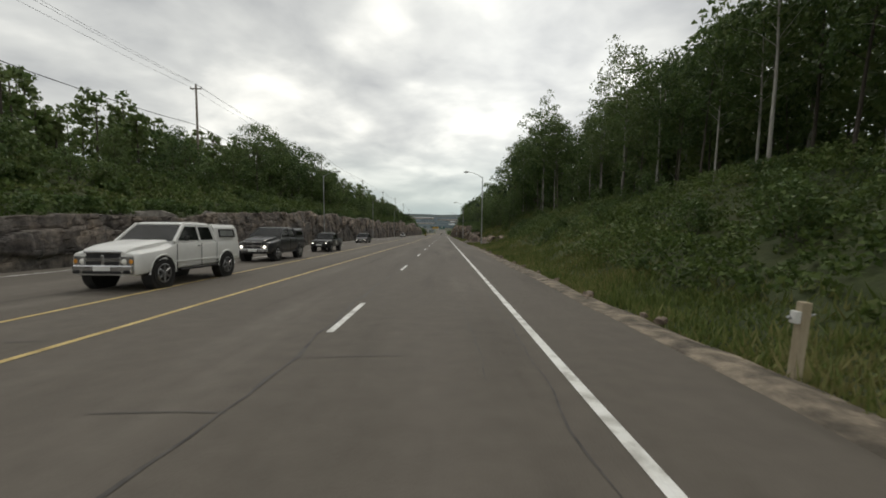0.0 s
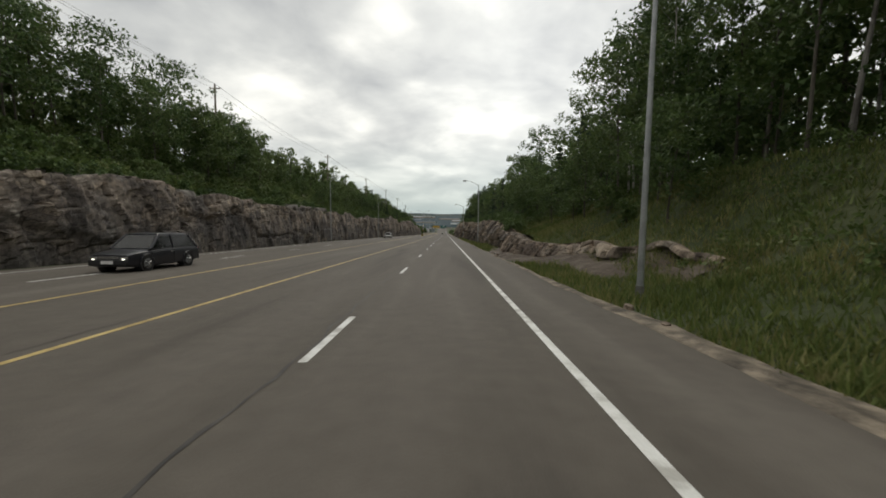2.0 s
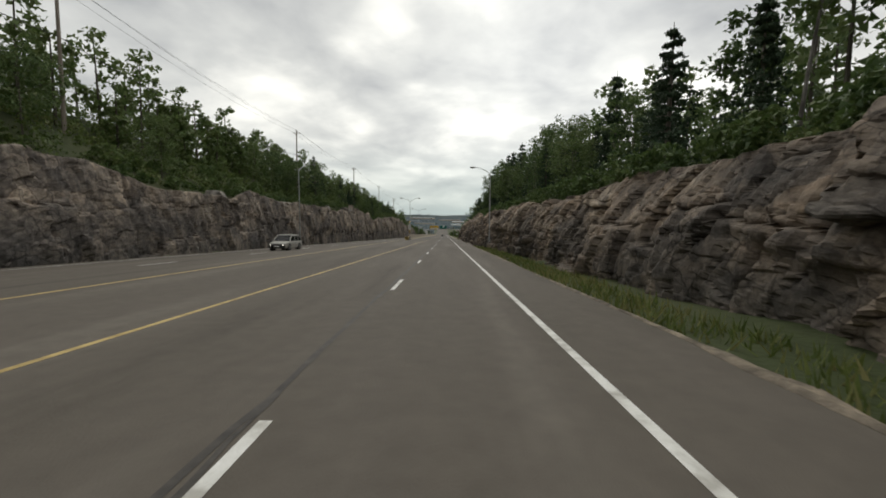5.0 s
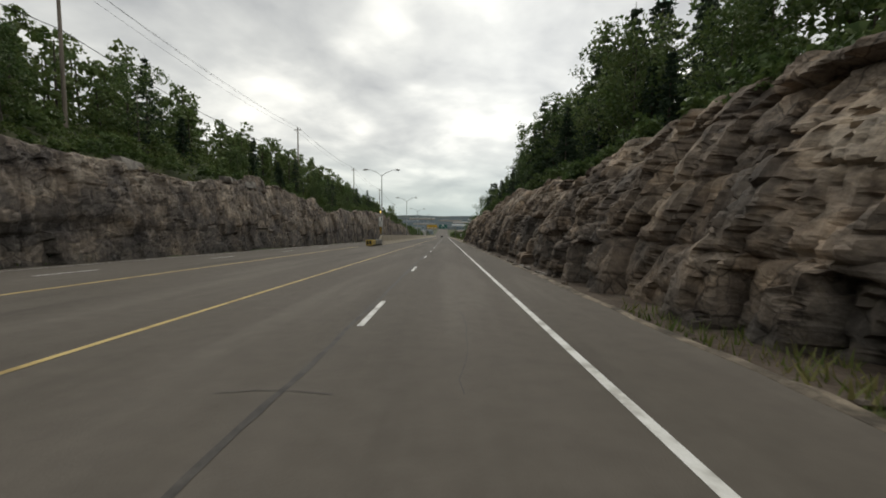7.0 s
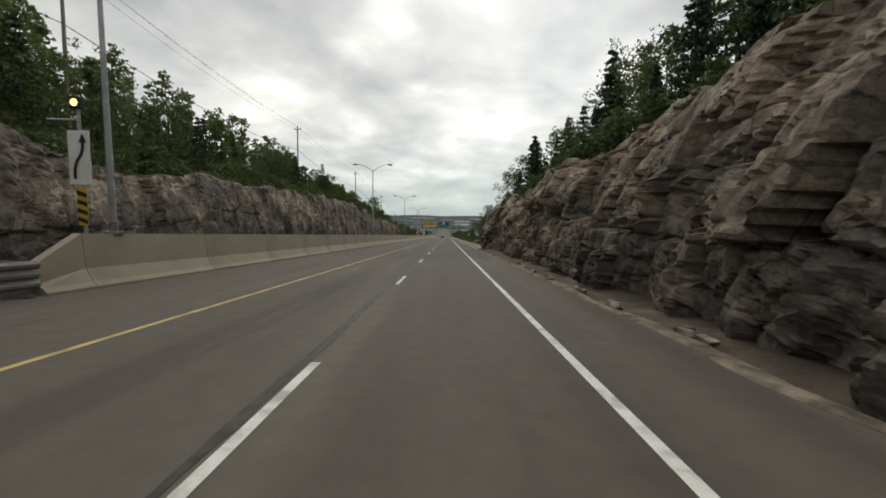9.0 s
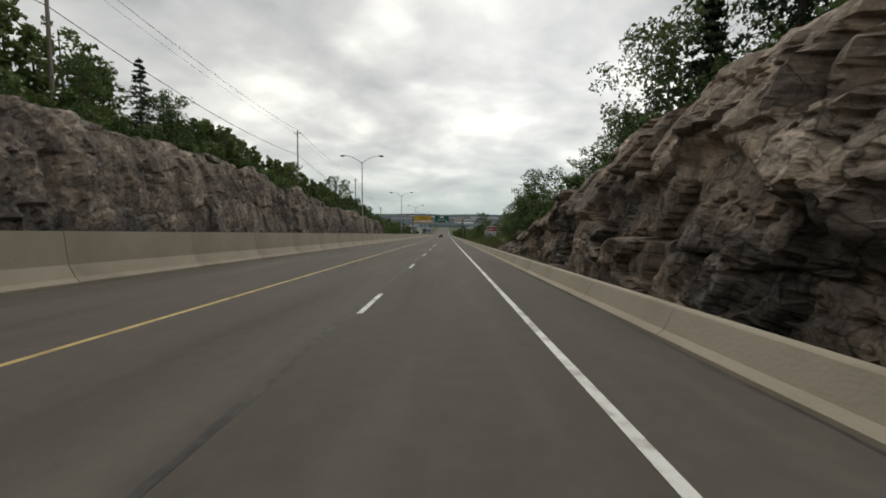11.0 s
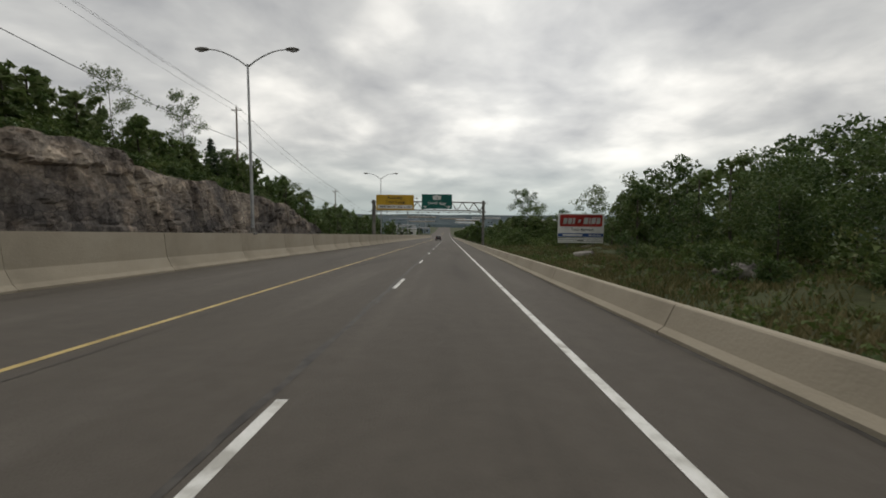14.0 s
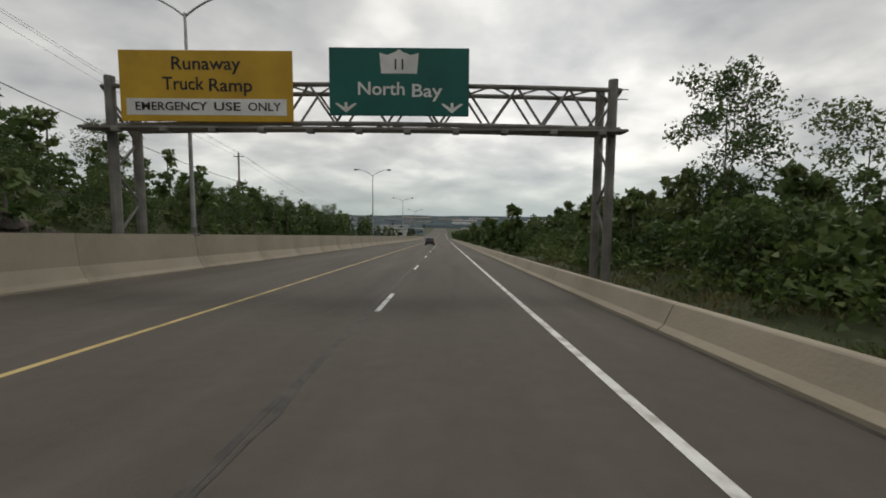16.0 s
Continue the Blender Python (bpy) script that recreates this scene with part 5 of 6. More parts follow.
# speed sign on the right verge
ss = thing("speed_sign", "white speed limit sign with a black tab on a wooden post", "road sign", pose(7.8, 348.2, float(road_z(348.2))))
bm = bmesh.new()
box(bm, -0.05, 0.05, 0.03, 0.12, -0.6, 2.1, 0.008)
part("post", bm, M_WOOD, ss)
board(ss, "panel", M_SIGN_WHITE, -0.29, 0.29, 1.46, 2.4, 0.0, 0.02, 0.004)
board(ss, "tab", M_SIGN_BLACK, -0.28, 0.28, 1.47, 1.64, -0.006, 0.006)
lettering("numerals", "60", 0.46, M_SIGN_BLACK, ss, 0, -0.006, 1.87, 0.44)
lettering("tab_lettering", "km/h", 0.15, M_SIGN_WHITE, ss, 0, -0.012, 1.555)
bm = bmesh.new()
for c in (((-0.025, 2.1), (0.025, 2.1), (0.025, 2.24), (-0.025, 2.24)), ((-0.12, 2.17), (0.0, 2.21), (0.12, 2.17), (0.05, 2.28), (0.0, 2.36), (-0.05, 2.28))):
    bm.faces.new([bm.verts.new((x, -0.005, zc)) for x, zc in c])
part("emblem", bm, M_SIGN_BLACK, ss)
for zc in (1.7, 2.32):
    bm = bmesh.new()
    bmesh.ops.create_cone(bm, cap_ends=True, segments=8, radius1=0.012, radius2=0.012, depth=0.01, matrix=Matrix.Translation((0, -0.004, zc)) @ Matrix.Rotation(math.pi / 2, 4, "X"))
    part("bolt", bm, M_STEEL, ss)

# short wooden marker post at the start
z = float(road_z(5.6)) - 0.05
mp_ = thing("marker_post", "short pale wooden post with a white box at its top", "post", pose(6.5, 5.45, z, 0, 3, 0))
bm = bmesh.new()
box(bm, -0.058, 0.058, -0.058, 0.058, -0.3, 0.98, 0.012)
part("post", bm, material("pale_timber", [(0.3, 0.25, 0.17), (0.42, 0.36, 0.26)], scale=2, stretch=(4, 4, 0.4), bump=0.3, bump_scale=12), mp_)
bm = bmesh.new()
box(bm, -0.13, -0.06, -0.05, 0.05, 0.7, 0.86, 0.01)
part("box", bm, M_SIGN_WHITE, mp_)
bm = bmesh.new()
tube(bm, [(-0.15, 0, 0.76), (-0.19, 0, 0.78)], [0.02, 0.02], 6)
tube(bm, [(0.075, 0, 0.8), (0.16, 0, 0.83)], [0.012, 0.012], 6)
part("bolt", bm, M_STEEL, mp_)

# advertising board
z = ground_z(16.4, 412)
bb = thing("billboard", "white advertising board with red and blue bands on steel posts", "billboard", pose(16.4, 412, float(road_z(412)), 0, 0, -3))
for dx in (-1.4, 1.4):
    bm = bmesh.new()
    box(bm, dx - 0.08, dx + 0.08, 0.06, 0.22, z - float(road_z(412)) - 0.4, 4.2, 0.01)
    part("post", bm, M_DULL_STEEL, bb)
board(bb, "panel", M_SIGN_WHITE, -2.5, 2.5, 1.62, 4.25, 0.0, 0.06, 0.015)
bm = bmesh.new()
corners = []
for cx_, cz_, a0_ in ((2.1, 3.92, 0), (-2.1, 3.92, 90), (-2.1, 3.02, 180), (2.1, 3.02, 270)):
    for k in range(5):
        a_ = radians(a0_ + k * 22.5)
        corners.append(bm.verts.new((cx_ + 0.2 * math.cos(a_), -0.012, cz_ + 0.2 * math.sin(a_))))
bm.faces.new(corners)
bmesh.ops.solidify(bm, geom=bm.faces[:], thickness=0.008)
part("red_band", bm, M_RED_PANEL, bb, "red rounded band")
board(bb, "blue_band", M_BLUE_PANEL, -2.46, 2.46, 1.68, 2.08, -0.008, 0.008)
for a, b, c, d in ((-1.95, -1.55, 3.1, 3.75), (-1.45, -1.05, 3.1, 3.75), (-0.95, -0.7, 3.1, 3.75), (-0.35, -0.08, 3.25, 3.6), (0.25, 0.72, 3.12, 3.8), (0.82, 0.98, 3.12, 3.8), (1.08, 1.52, 3.12, 3.8), (1.62, 2.02, 3.12, 3.8)):
    bm = bmesh.new()
    bm.faces.new([bm.verts.new((x, -0.024, zc)) for x, zc in ((a, c), (b, c), (b + 0.09, d), (a + 0.09, d))])
    bmesh.ops.solidify(bm, geom=bm.faces[:], thickness=0.006)
    part("logo_block", bm, M_SIGN_WHITE, bb, "white slanted block on the red band")
lettering("slogan", "True Service", 0.46, M_SIGN_BLACK, bb, 0.15, -0.006, 2.48, 2.5)
board(bb, "bar", M_SIGN_WHITE, -1.95, 0.2, 1.79, 1.97, -0.014, 0.006, 0.0, "white bar in place of an address")
lettering("place_name", "North Bay", 0.3, M_SIGN_WHITE, bb, 1.55, -0.014, 1.88, 1.4)
for zc in (1.02, 1.21, 1.4):
    board(bb, "slat", M_SIGN_WHITE, -2.46, 2.46, zc, zc + 0.14, 0.0, 0.05, 0.008)
board(bb, "slat_mark", M_SIGN_BLACK, -0.35, 0.35, 1.24, 1.32, -0.006, 0.006)

# sign gantry over the road
GY = 433.6
gz = float(road_z(GY))
gantry = thing("sign_gantry", "grey steel lattice gantry across the road carrying two large signs", "sign gantry", pose(0, GY, gz))
XL, XR, ZB, ZT, HD = -10.35, 7.45, 5.65, 7.0, 0.6
for name, xc in (("left", XL), ("right", XR)):
    for dy in (-HD, HD):
        bm = bmesh.new()
        tube(bm, [(xc, dy, -0.4), (xc, dy, ZT + 0.35)], [0.17, 0.17], 10)
        part("leg", bm, M_DULL_STEEL, gantry)
    bm = bmesh.new()
    for k in range(5):
        za = 0.6 + k * 1.15
        s = 1 if k % 2 else -1
        tube(bm, [(xc, -HD * s, za), (xc, HD * s, za + 1.15)], [0.05, 0.05], 6)
    part("leg_lattice", bm, M_DULL_STEEL, gantry)
camber = lambda x: 0.12 * (1 - ((x - (XL + XR) / 2) / ((XR - XL) / 2)) ** 2)
nx = 20
xs_g = [XL - 0.3 + (XR - XL + 0.6) * i / nx for i in range(nx + 1)]
for dy in (-HD, HD):
    for zc in (ZB, ZT):
        bm = bmesh.new()
        tube(bm, [(x, dy, zc + camber(x)) for x in xs_g], 0.085, 8)
        part("chord", bm, M_DULL_STEEL, gantry)
for i in range(nx):
    bm = bmesh.new()
    a, b = xs_g[i], xs_g[i + 1]
    for dy in (-HD, HD):
        z0, z1 = (ZB, ZT) if i % 2 else (ZT, ZB)
        tube(bm, [(a, dy, z0 + camber(a)), (b, dy, z1 + camber(b))], [0.045, 0.045], 6)
    for zc in (ZB, ZT):
        s = 1 if i % 2 else -1
        tube(bm, [(a, -HD * s, zc + camber(a)), (b, HD * s, zc + camber(b))], [0.035, 0.035], 5)
    part("brace", bm, M_DULL_STEEL, gantry)
bm = bmesh.new()
box(bm, XL - 0.6, XR + 0.3, -HD - 0.75, -HD - 0.1, ZB - 0.22, ZB - 0.14)
part("walkway", bm, M_DULL_STEEL, gantry, "thin maintenance walkway under the signs")
for i in range(11):
    x = XL + 0.7 + i * 1.65
    bm = bmesh.new()
    box(bm, x - 0.12, x + 0.12, -HD - 0.85, -HD - 0.55, ZB - 0.36, ZB - 0.2, 0.03)
    part("sign_lamp", bm, M_DULL_STEEL, gantry)
bm = bmesh.new()
for zc in (ZT - 0.15, ZT + 0.2):
    tube(bm, [(XR, 0, zc), (XR + 0.8, 0, zc)], [0.02, 0.02], 5)
part("stub", bm, M_DULL_STEEL, gantry)

gs = tagged(thing("guide_sign", "large green highway sign with white lettering and arrows", "road sign", pose(-0.08, GY - HD - 0.25, gz - 0.5), "gantry signs"))
board(gs, "panel", M_SIGN_GREEN, -2.43, 2.43, 6.5, 8.8, 0.0, 0.06, 0.02)
lettering("lettering", "North", 0.62, M_SIGN_WHITE, gs, -0.62, -0.006, 7.4, 1.62)
lettering("lettering", "Bay", 0.62, M_SIGN_WHITE, gs, 0.95, -0.006, 7.34, 1.05)
bm = bmesh.new()
shield_outline = [(-0.62, 7.93), (0.62, 7.93), (0.68, 8.62), (0.4, 8.55), (0.12, 8.66), (0.0, 8.75), (-0.12, 8.66), (-0.4, 8.55), (-0.68, 8.62)]
bm.faces.new([bm.verts.new((x, -0.006, zc)) for x, zc in shield_outline])
part("shield", bm, M_SIGN_WHITE, gs, "white crown-shaped shield")
for dx in (-0.12, 0.12):
    lettering("route_digit", "1", 0.5, M_SIGN_BLACK, gs, dx, -0.012, 8.22)
for xc in (-1.85, 1.85):
    bm = bmesh.new()
    for c in (((-0.05, 6.72), (0.05, 6.72), (0.05, 6.95), (-0.05, 6.95)), ((-0.38, 6.9), (0.0, 6.6), (0.38, 6.9), (0.3, 6.93), (0.0, 6.74), (-0.3, 6.93))):
        bm.faces.new([bm.verts.new((xc + x, -0.006, zc)) for x, zc in c])
    part("arrow", bm, M_SIGN_WHITE, gs)
rs_ = thing("runaway_ramp_sign", "large yellow warning sign with black lettering and a white strip", "road sign", pose(-6.8, GY - HD - 0.25, gz - 0.55), "gantry signs")
board(rs_, "panel", M_SIGN_YELLOW, -3.02, 3.02, 6.3, 8.72, 0.0, 0.06, 0.02)
lettering("lettering", "Runaway", 0.62, M_SIGN_BLACK, rs_, 0, -0.006, 8.25, 2.4)
lettering("lettering", "Truck", 0.62, M_SIGN_BLACK, rs_, -0.8, -0.006, 7.57, 1.45)
lettering("lettering", "Ramp", 0.62, M_SIGN_BLACK, rs_, 0.85, -0.006, 7.52, 1.5)
board(rs_, "strip", M_SIGN_WHITE, -2.8, 2.8, 6.52, 7.08, -0.008, 0.008, 0.0, "white strip")
for word, xc, wd in (("EMERGENCY", -1.25, 2.5), ("USE", 0.72, 0.92), ("ONLY", 2.02, 1.15)):
    lettering("strip_lettering", word, 0.4, M_SIGN_BLACK, rs_, xc, -0.014, 6.8, wd)

# boulders on the right verge and along the foot of the cut
def boulder(x, y, sx, sy, sz, seed, label="pale angular boulder lying on the grass", mat=None):
    bm = bmesh.new()
    bmesh.ops.create_icosphere(bm, subdivisions=3 if sx > 0.36 else 2, radius=1.0)
    rq = random.Random(int(seed * 1000))
    cuts = [(Vector(d), 0.52) for d in ((1, 0.1, 0.1), (-1, 0.1, 0), (0, 1, 0.15), (0.1, -1, 0), (0.05, 0.1, 1), (0, 0, -1))]
    cuts += [(Vector((rq.gauss(0, 1), rq.gauss(0, 1), rq.gauss(0, 0.7))), rq.uniform(0.55, 0.72)) for _ in range(5)]
    for d, far in cuts:
        d = (d + Vector((rq.uniform(-0.25, 0.25), rq.uniform(-0.25, 0.25), rq.uniform(-0.2, 0.2)))).normalized()
        for v in bm.verts:
            over = v.co.dot(d) - far
            if over > 0:
                v.co -= d * over
    for v in bm.verts:
        v.co *= 1.6 + 0.05 * noise.noise(v.co * 2.3 + Vector((seed * 3.1, 0, 0)))
    bmesh.ops.scale(bm, vec=(sx, sy, sz), verts=bm.verts)
    me = bpy.data.meshes.new("boulder")
    bm.to_mesh(me)
    bm.free()
    me.materials.append(mat or M_PALE_ROCK)
    ob = tagged(new("boulder", me), label, "boulder", "boulders")
    ob.matrix_basis = pose(x, y, ground_z(x, y) + sz * 0.45, 0, 8, seed * 40)
    return ob


M_PALE_ROCK = material("pale_boulder_rock", [(0.1, 0.092, 0.083), (0.2, 0.184, 0.165), (0.29, 0.268, 0.24)], scale=1.4, bump=0.6, bump_scale=6, fine=0.3, fine_scale=6)
for i, (x, y, a, b, c) in enumerate(((12.6, 367.2, 0.65, 0.55, 0.5), (10.6, 372, 0.35, 0.45, 0.25), (12.5, 381.6, 0.85, 0.5, 0.36), (12.2, 398, 0.8, 0.5, 0.3),
                                     (17.4, 413, 0.5, 0.4, 0.22))):
    boulder(x, y, a, b, c, i + 1)
def broken_block(sx, sy, sz, rq, mat):
    """A sharp-edged block of split rock, resting on z = 0."""
    bm = bmesh.new()
    for cx, cy in ((-1, -1), (1, -1), (1, 1), (-1, 1), (0.2, -1.25), (1.2, 0.1), (-0.1, 1.2)):
        wx, wy = cx * rq.uniform(0.65, 1.05) * sx, cy * rq.uniform(0.65, 1.05) * sy
        bm.verts.new((wx * 1.05, wy * 1.05, rq.uniform(0, 0.15) * sz))
        bm.verts.new((wx * rq.uniform(0.8, 1.0), wy * rq.uniform(0.8, 1.0), sz * rq.uniform(0.8, 1.1)))
    bmesh.ops.convex_hull(bm, input=bm.verts)
    bmesh.ops.delete(bm, geom=[v for v in bm.verts if not v.link_faces], context='VERTS')
    bmesh.ops.bevel(bm, geom=list(bm.edges), offset=0.012, segments=1, affect='EDGES', clamp_overlap=True)
    me = bpy.data.meshes.new("rock_block")
    bm.to_mesh(me)
    bm.free()
    me.materials.append(mat)
    ob = new("rock_block", me)
    return tagged(ob, "grey-brown split rock block lying in a pile", "rock", "blocks of the rock pile")


rb = random.Random(9)
for i in range(100):
    y = 323 + 16.5 * i / 100
    k = (y - 323) / 16.5
    x = 8.0 + k * 0.9 + (12.2 - 8.0 - k * 0.9) * ((i * 0.618) % 1)
    base = float(ground_z(x, y)) - 0.1
    top = float(road_z(y)) + 0.3 + 0.6 * (x - 8.0) * (1.1 - 0.75 * k) + rb.uniform(-0.2, 0.2)
    tall = max(top - base, 0.3)
    lean, turn = rb.uniform(-22, -6), rb.uniform(-30, 30)
    z = base
    for share, wide in ((0.62, 0.75), (0.24, 0.62), (0.18, 0.5)):
        o = broken_block(wide * rb.uniform(0.7, 1.1), wide * rb.uniform(0.8, 1.5), tall * share, rb, rb.choice((M_ROCK, M_ROCK_TAN, M_ROCK)))
        o.matrix_basis = pose(x + rb.uniform(-0.12, 0.12), y + rb.uniform(-0.15, 0.15), z, rb.uniform(-9, 4), lean, turn + rb.uniform(-12, 12))
        z += tall * share * 0.85
for i in range(58):
    y = rb.choice((rb.uniform(28, 130), rb.uniform(150, 330)))
    s = rb.uniform(0.5, 1.2)
    o = boulder(float(road_left(y)) - rb.uniform(2.3, 3.6), y, s * 0.8, s * 1.5, s * 0.42, rb.uniform(0, 9), "pale flat slab lying on top of the rock face")
    o["group"] = "slabs on the rock face"
    o.location.z = float(road_z(y) + left_rock(y)) + rb.uniform(-0.05, 0.15)
    o.rotation_euler = (0, rb.uniform(-0.1, 0.15), rb.uniform(-0.4, 0.4))
for i in range(34):
    y = rb.uniform(198, 282) if i > 3 else rb.uniform(82, 93)
    s = rb.uniform(0.45, 0.85)
    o = boulder(rb.uniform(5.95, 6.2), y, 0.16 * s, 0.5 * s, 0.1 * s, rb.uniform(0, 9), "pale flat slab at the edge of the shoulder")
    o["group"] = "slabs along the shoulder"
    o.location.z = float(road_z(y)) + 0.02
    o.rotation_euler = (-math.atan(GRADE), rb.uniform(-0.1, 0.1), rb.uniform(-0.15, 0.15))
for i in range(70):
    y = rb.choice((rb.uniform(8, 62), rb.uniform(62, 282), rb.uniform(180, 282)))
    s = rb.uniform(0.03, 0.09)
    o = boulder(rb.uniform(5.75, 6.5), y, s * 1.5, s * 1.8, s, rb.uniform(0, 9), "small broken stone on the gravel shoulder", M_ROCK_TAN if y < 150 else M_ROCK)
    o.name = "stone"
    o["category"], o["group"] = "stone", "loose stones"
    o.location.z = float(road_z(o.location.y)) + s * 0.3
# ---- vehicles ----
M_GLASS = material("dark_car_glass", [(0.012, 0.014, 0.015), (0.02, 0.022, 0.024)], scale=1, rough=0.06, fine=0, spec=0.7)
M_TYRE = material("tyre_rubber", [(0.015, 0.015, 0.015), (0.03, 0.029, 0.028)], scale=6, rough=0.85)
M_RIM = material("wheel_rim", [(0.16, 0.16, 0.16), (0.3, 0.3, 0.3)], scale=3, rough=0.35, metal=0.7)
M_CHROME = material("chrome", [(0.5, 0.5, 0.5), (0.6, 0.6, 0.6)], scale=3, rough=0.2, metal=0.9, fine=0.05)
M_TRIM = material("black_plastic_trim", [(0.015, 0.015, 0.016), (0.03, 0.03, 0.03)], scale=4, rough=0.6)
M_REFLECTOR = material("headlight_glass", [(0.16, 0.16, 0.155), (0.34, 0.33, 0.31)], scale=6, rough=0.1, metal=0.5)
M_AMBER = material("amber_lens", [(0.5, 0.2, 0.03), (0.6, 0.27, 0.05)], scale=5, rough=0.2)
M_BULB = material("clear_lamp_lens", [(0.7, 0.69, 0.64), (0.85, 0.84, 0.8)], scale=5, rough=0.15)
M_TAIL = material("red_tail_light", [(0.22, 0.01, 0.008), (0.3, 0.015, 0.012)], scale=5, rough=0.2)
M_LIT = bpy.data.materials.new("lit_headlight")
M_LIT.use_nodes = True
_p = M_LIT.node_tree.nodes["Principled BSDF"]
_p.inputs["Emission Color"].default_value = (1.0, 0.95, 0.85, 1)
_p.inputs["Emission Strength"].default_value = 2.5


# cap window: the reflected sky is put into the pane's pale base colour
M_PALE_PANE = material("sky_lit_pane", [(0.42, 0.44, 0.43), (0.5, 0.52, 0.51)], scale=1, rough=0.08, fine=0.03, spec=0.6)


def paint(name, c, dirt=0.8):
    return material(name, [tuple(v * dirt for v in c), c], scale=1.2, rough=0.28, fine=0.06, fine_scale=5, spec=0.5)


def loft(bm, rings):
    vr = [[bm.verts.new(p) for p in r] for r in rings]
    n = len(vr[0])
    for a, b in zip(vr, vr[1:]):
        for k in range(n):
            bm.faces.new((a[k], a[(k + 1) % n], b[(k + 1) % n], b[k]))
    bm.faces.new(vr[0][::-1])
    bm.faces.new(vr[-1])
    bmesh.ops.recalc_face_normals(bm, faces=bm.faces)


def hull(bm, stations):
    """Body shell: stations of (y, half-width, underside, shoulder, top)."""
    rings = []
    for y, w, z0, z1, z2 in stations:
        half = [(w * 0.88, z0), (w * 0.965, z0 + 0.05), (w, z0 + 0.18), (w, z0 * 0.45 + z1 * 0.55), (w * 0.985, z1 - 0.12), (w * 0.95, z1 - 0.02), (w * 0.86, z1 * 0.45 + z2 * 0.55), (w * 0.68, z2 - 0.012), (w * 0.3, z2)]
        rings.append([(x, y, z) for x, z in half] + [(-x, y, z) for x, z in reversed(half)])
    loft(bm, rings)
    crisp(bm)


def crisp(bm, limit=0.6):
    """Smooth panels with sharp folds."""
    for f in bm.faces:
        f.smooth = True
    for e in bm.edges:
        if len(e.link_faces) == 2 and e.calc_face_angle() > limit:
            e.smooth = False


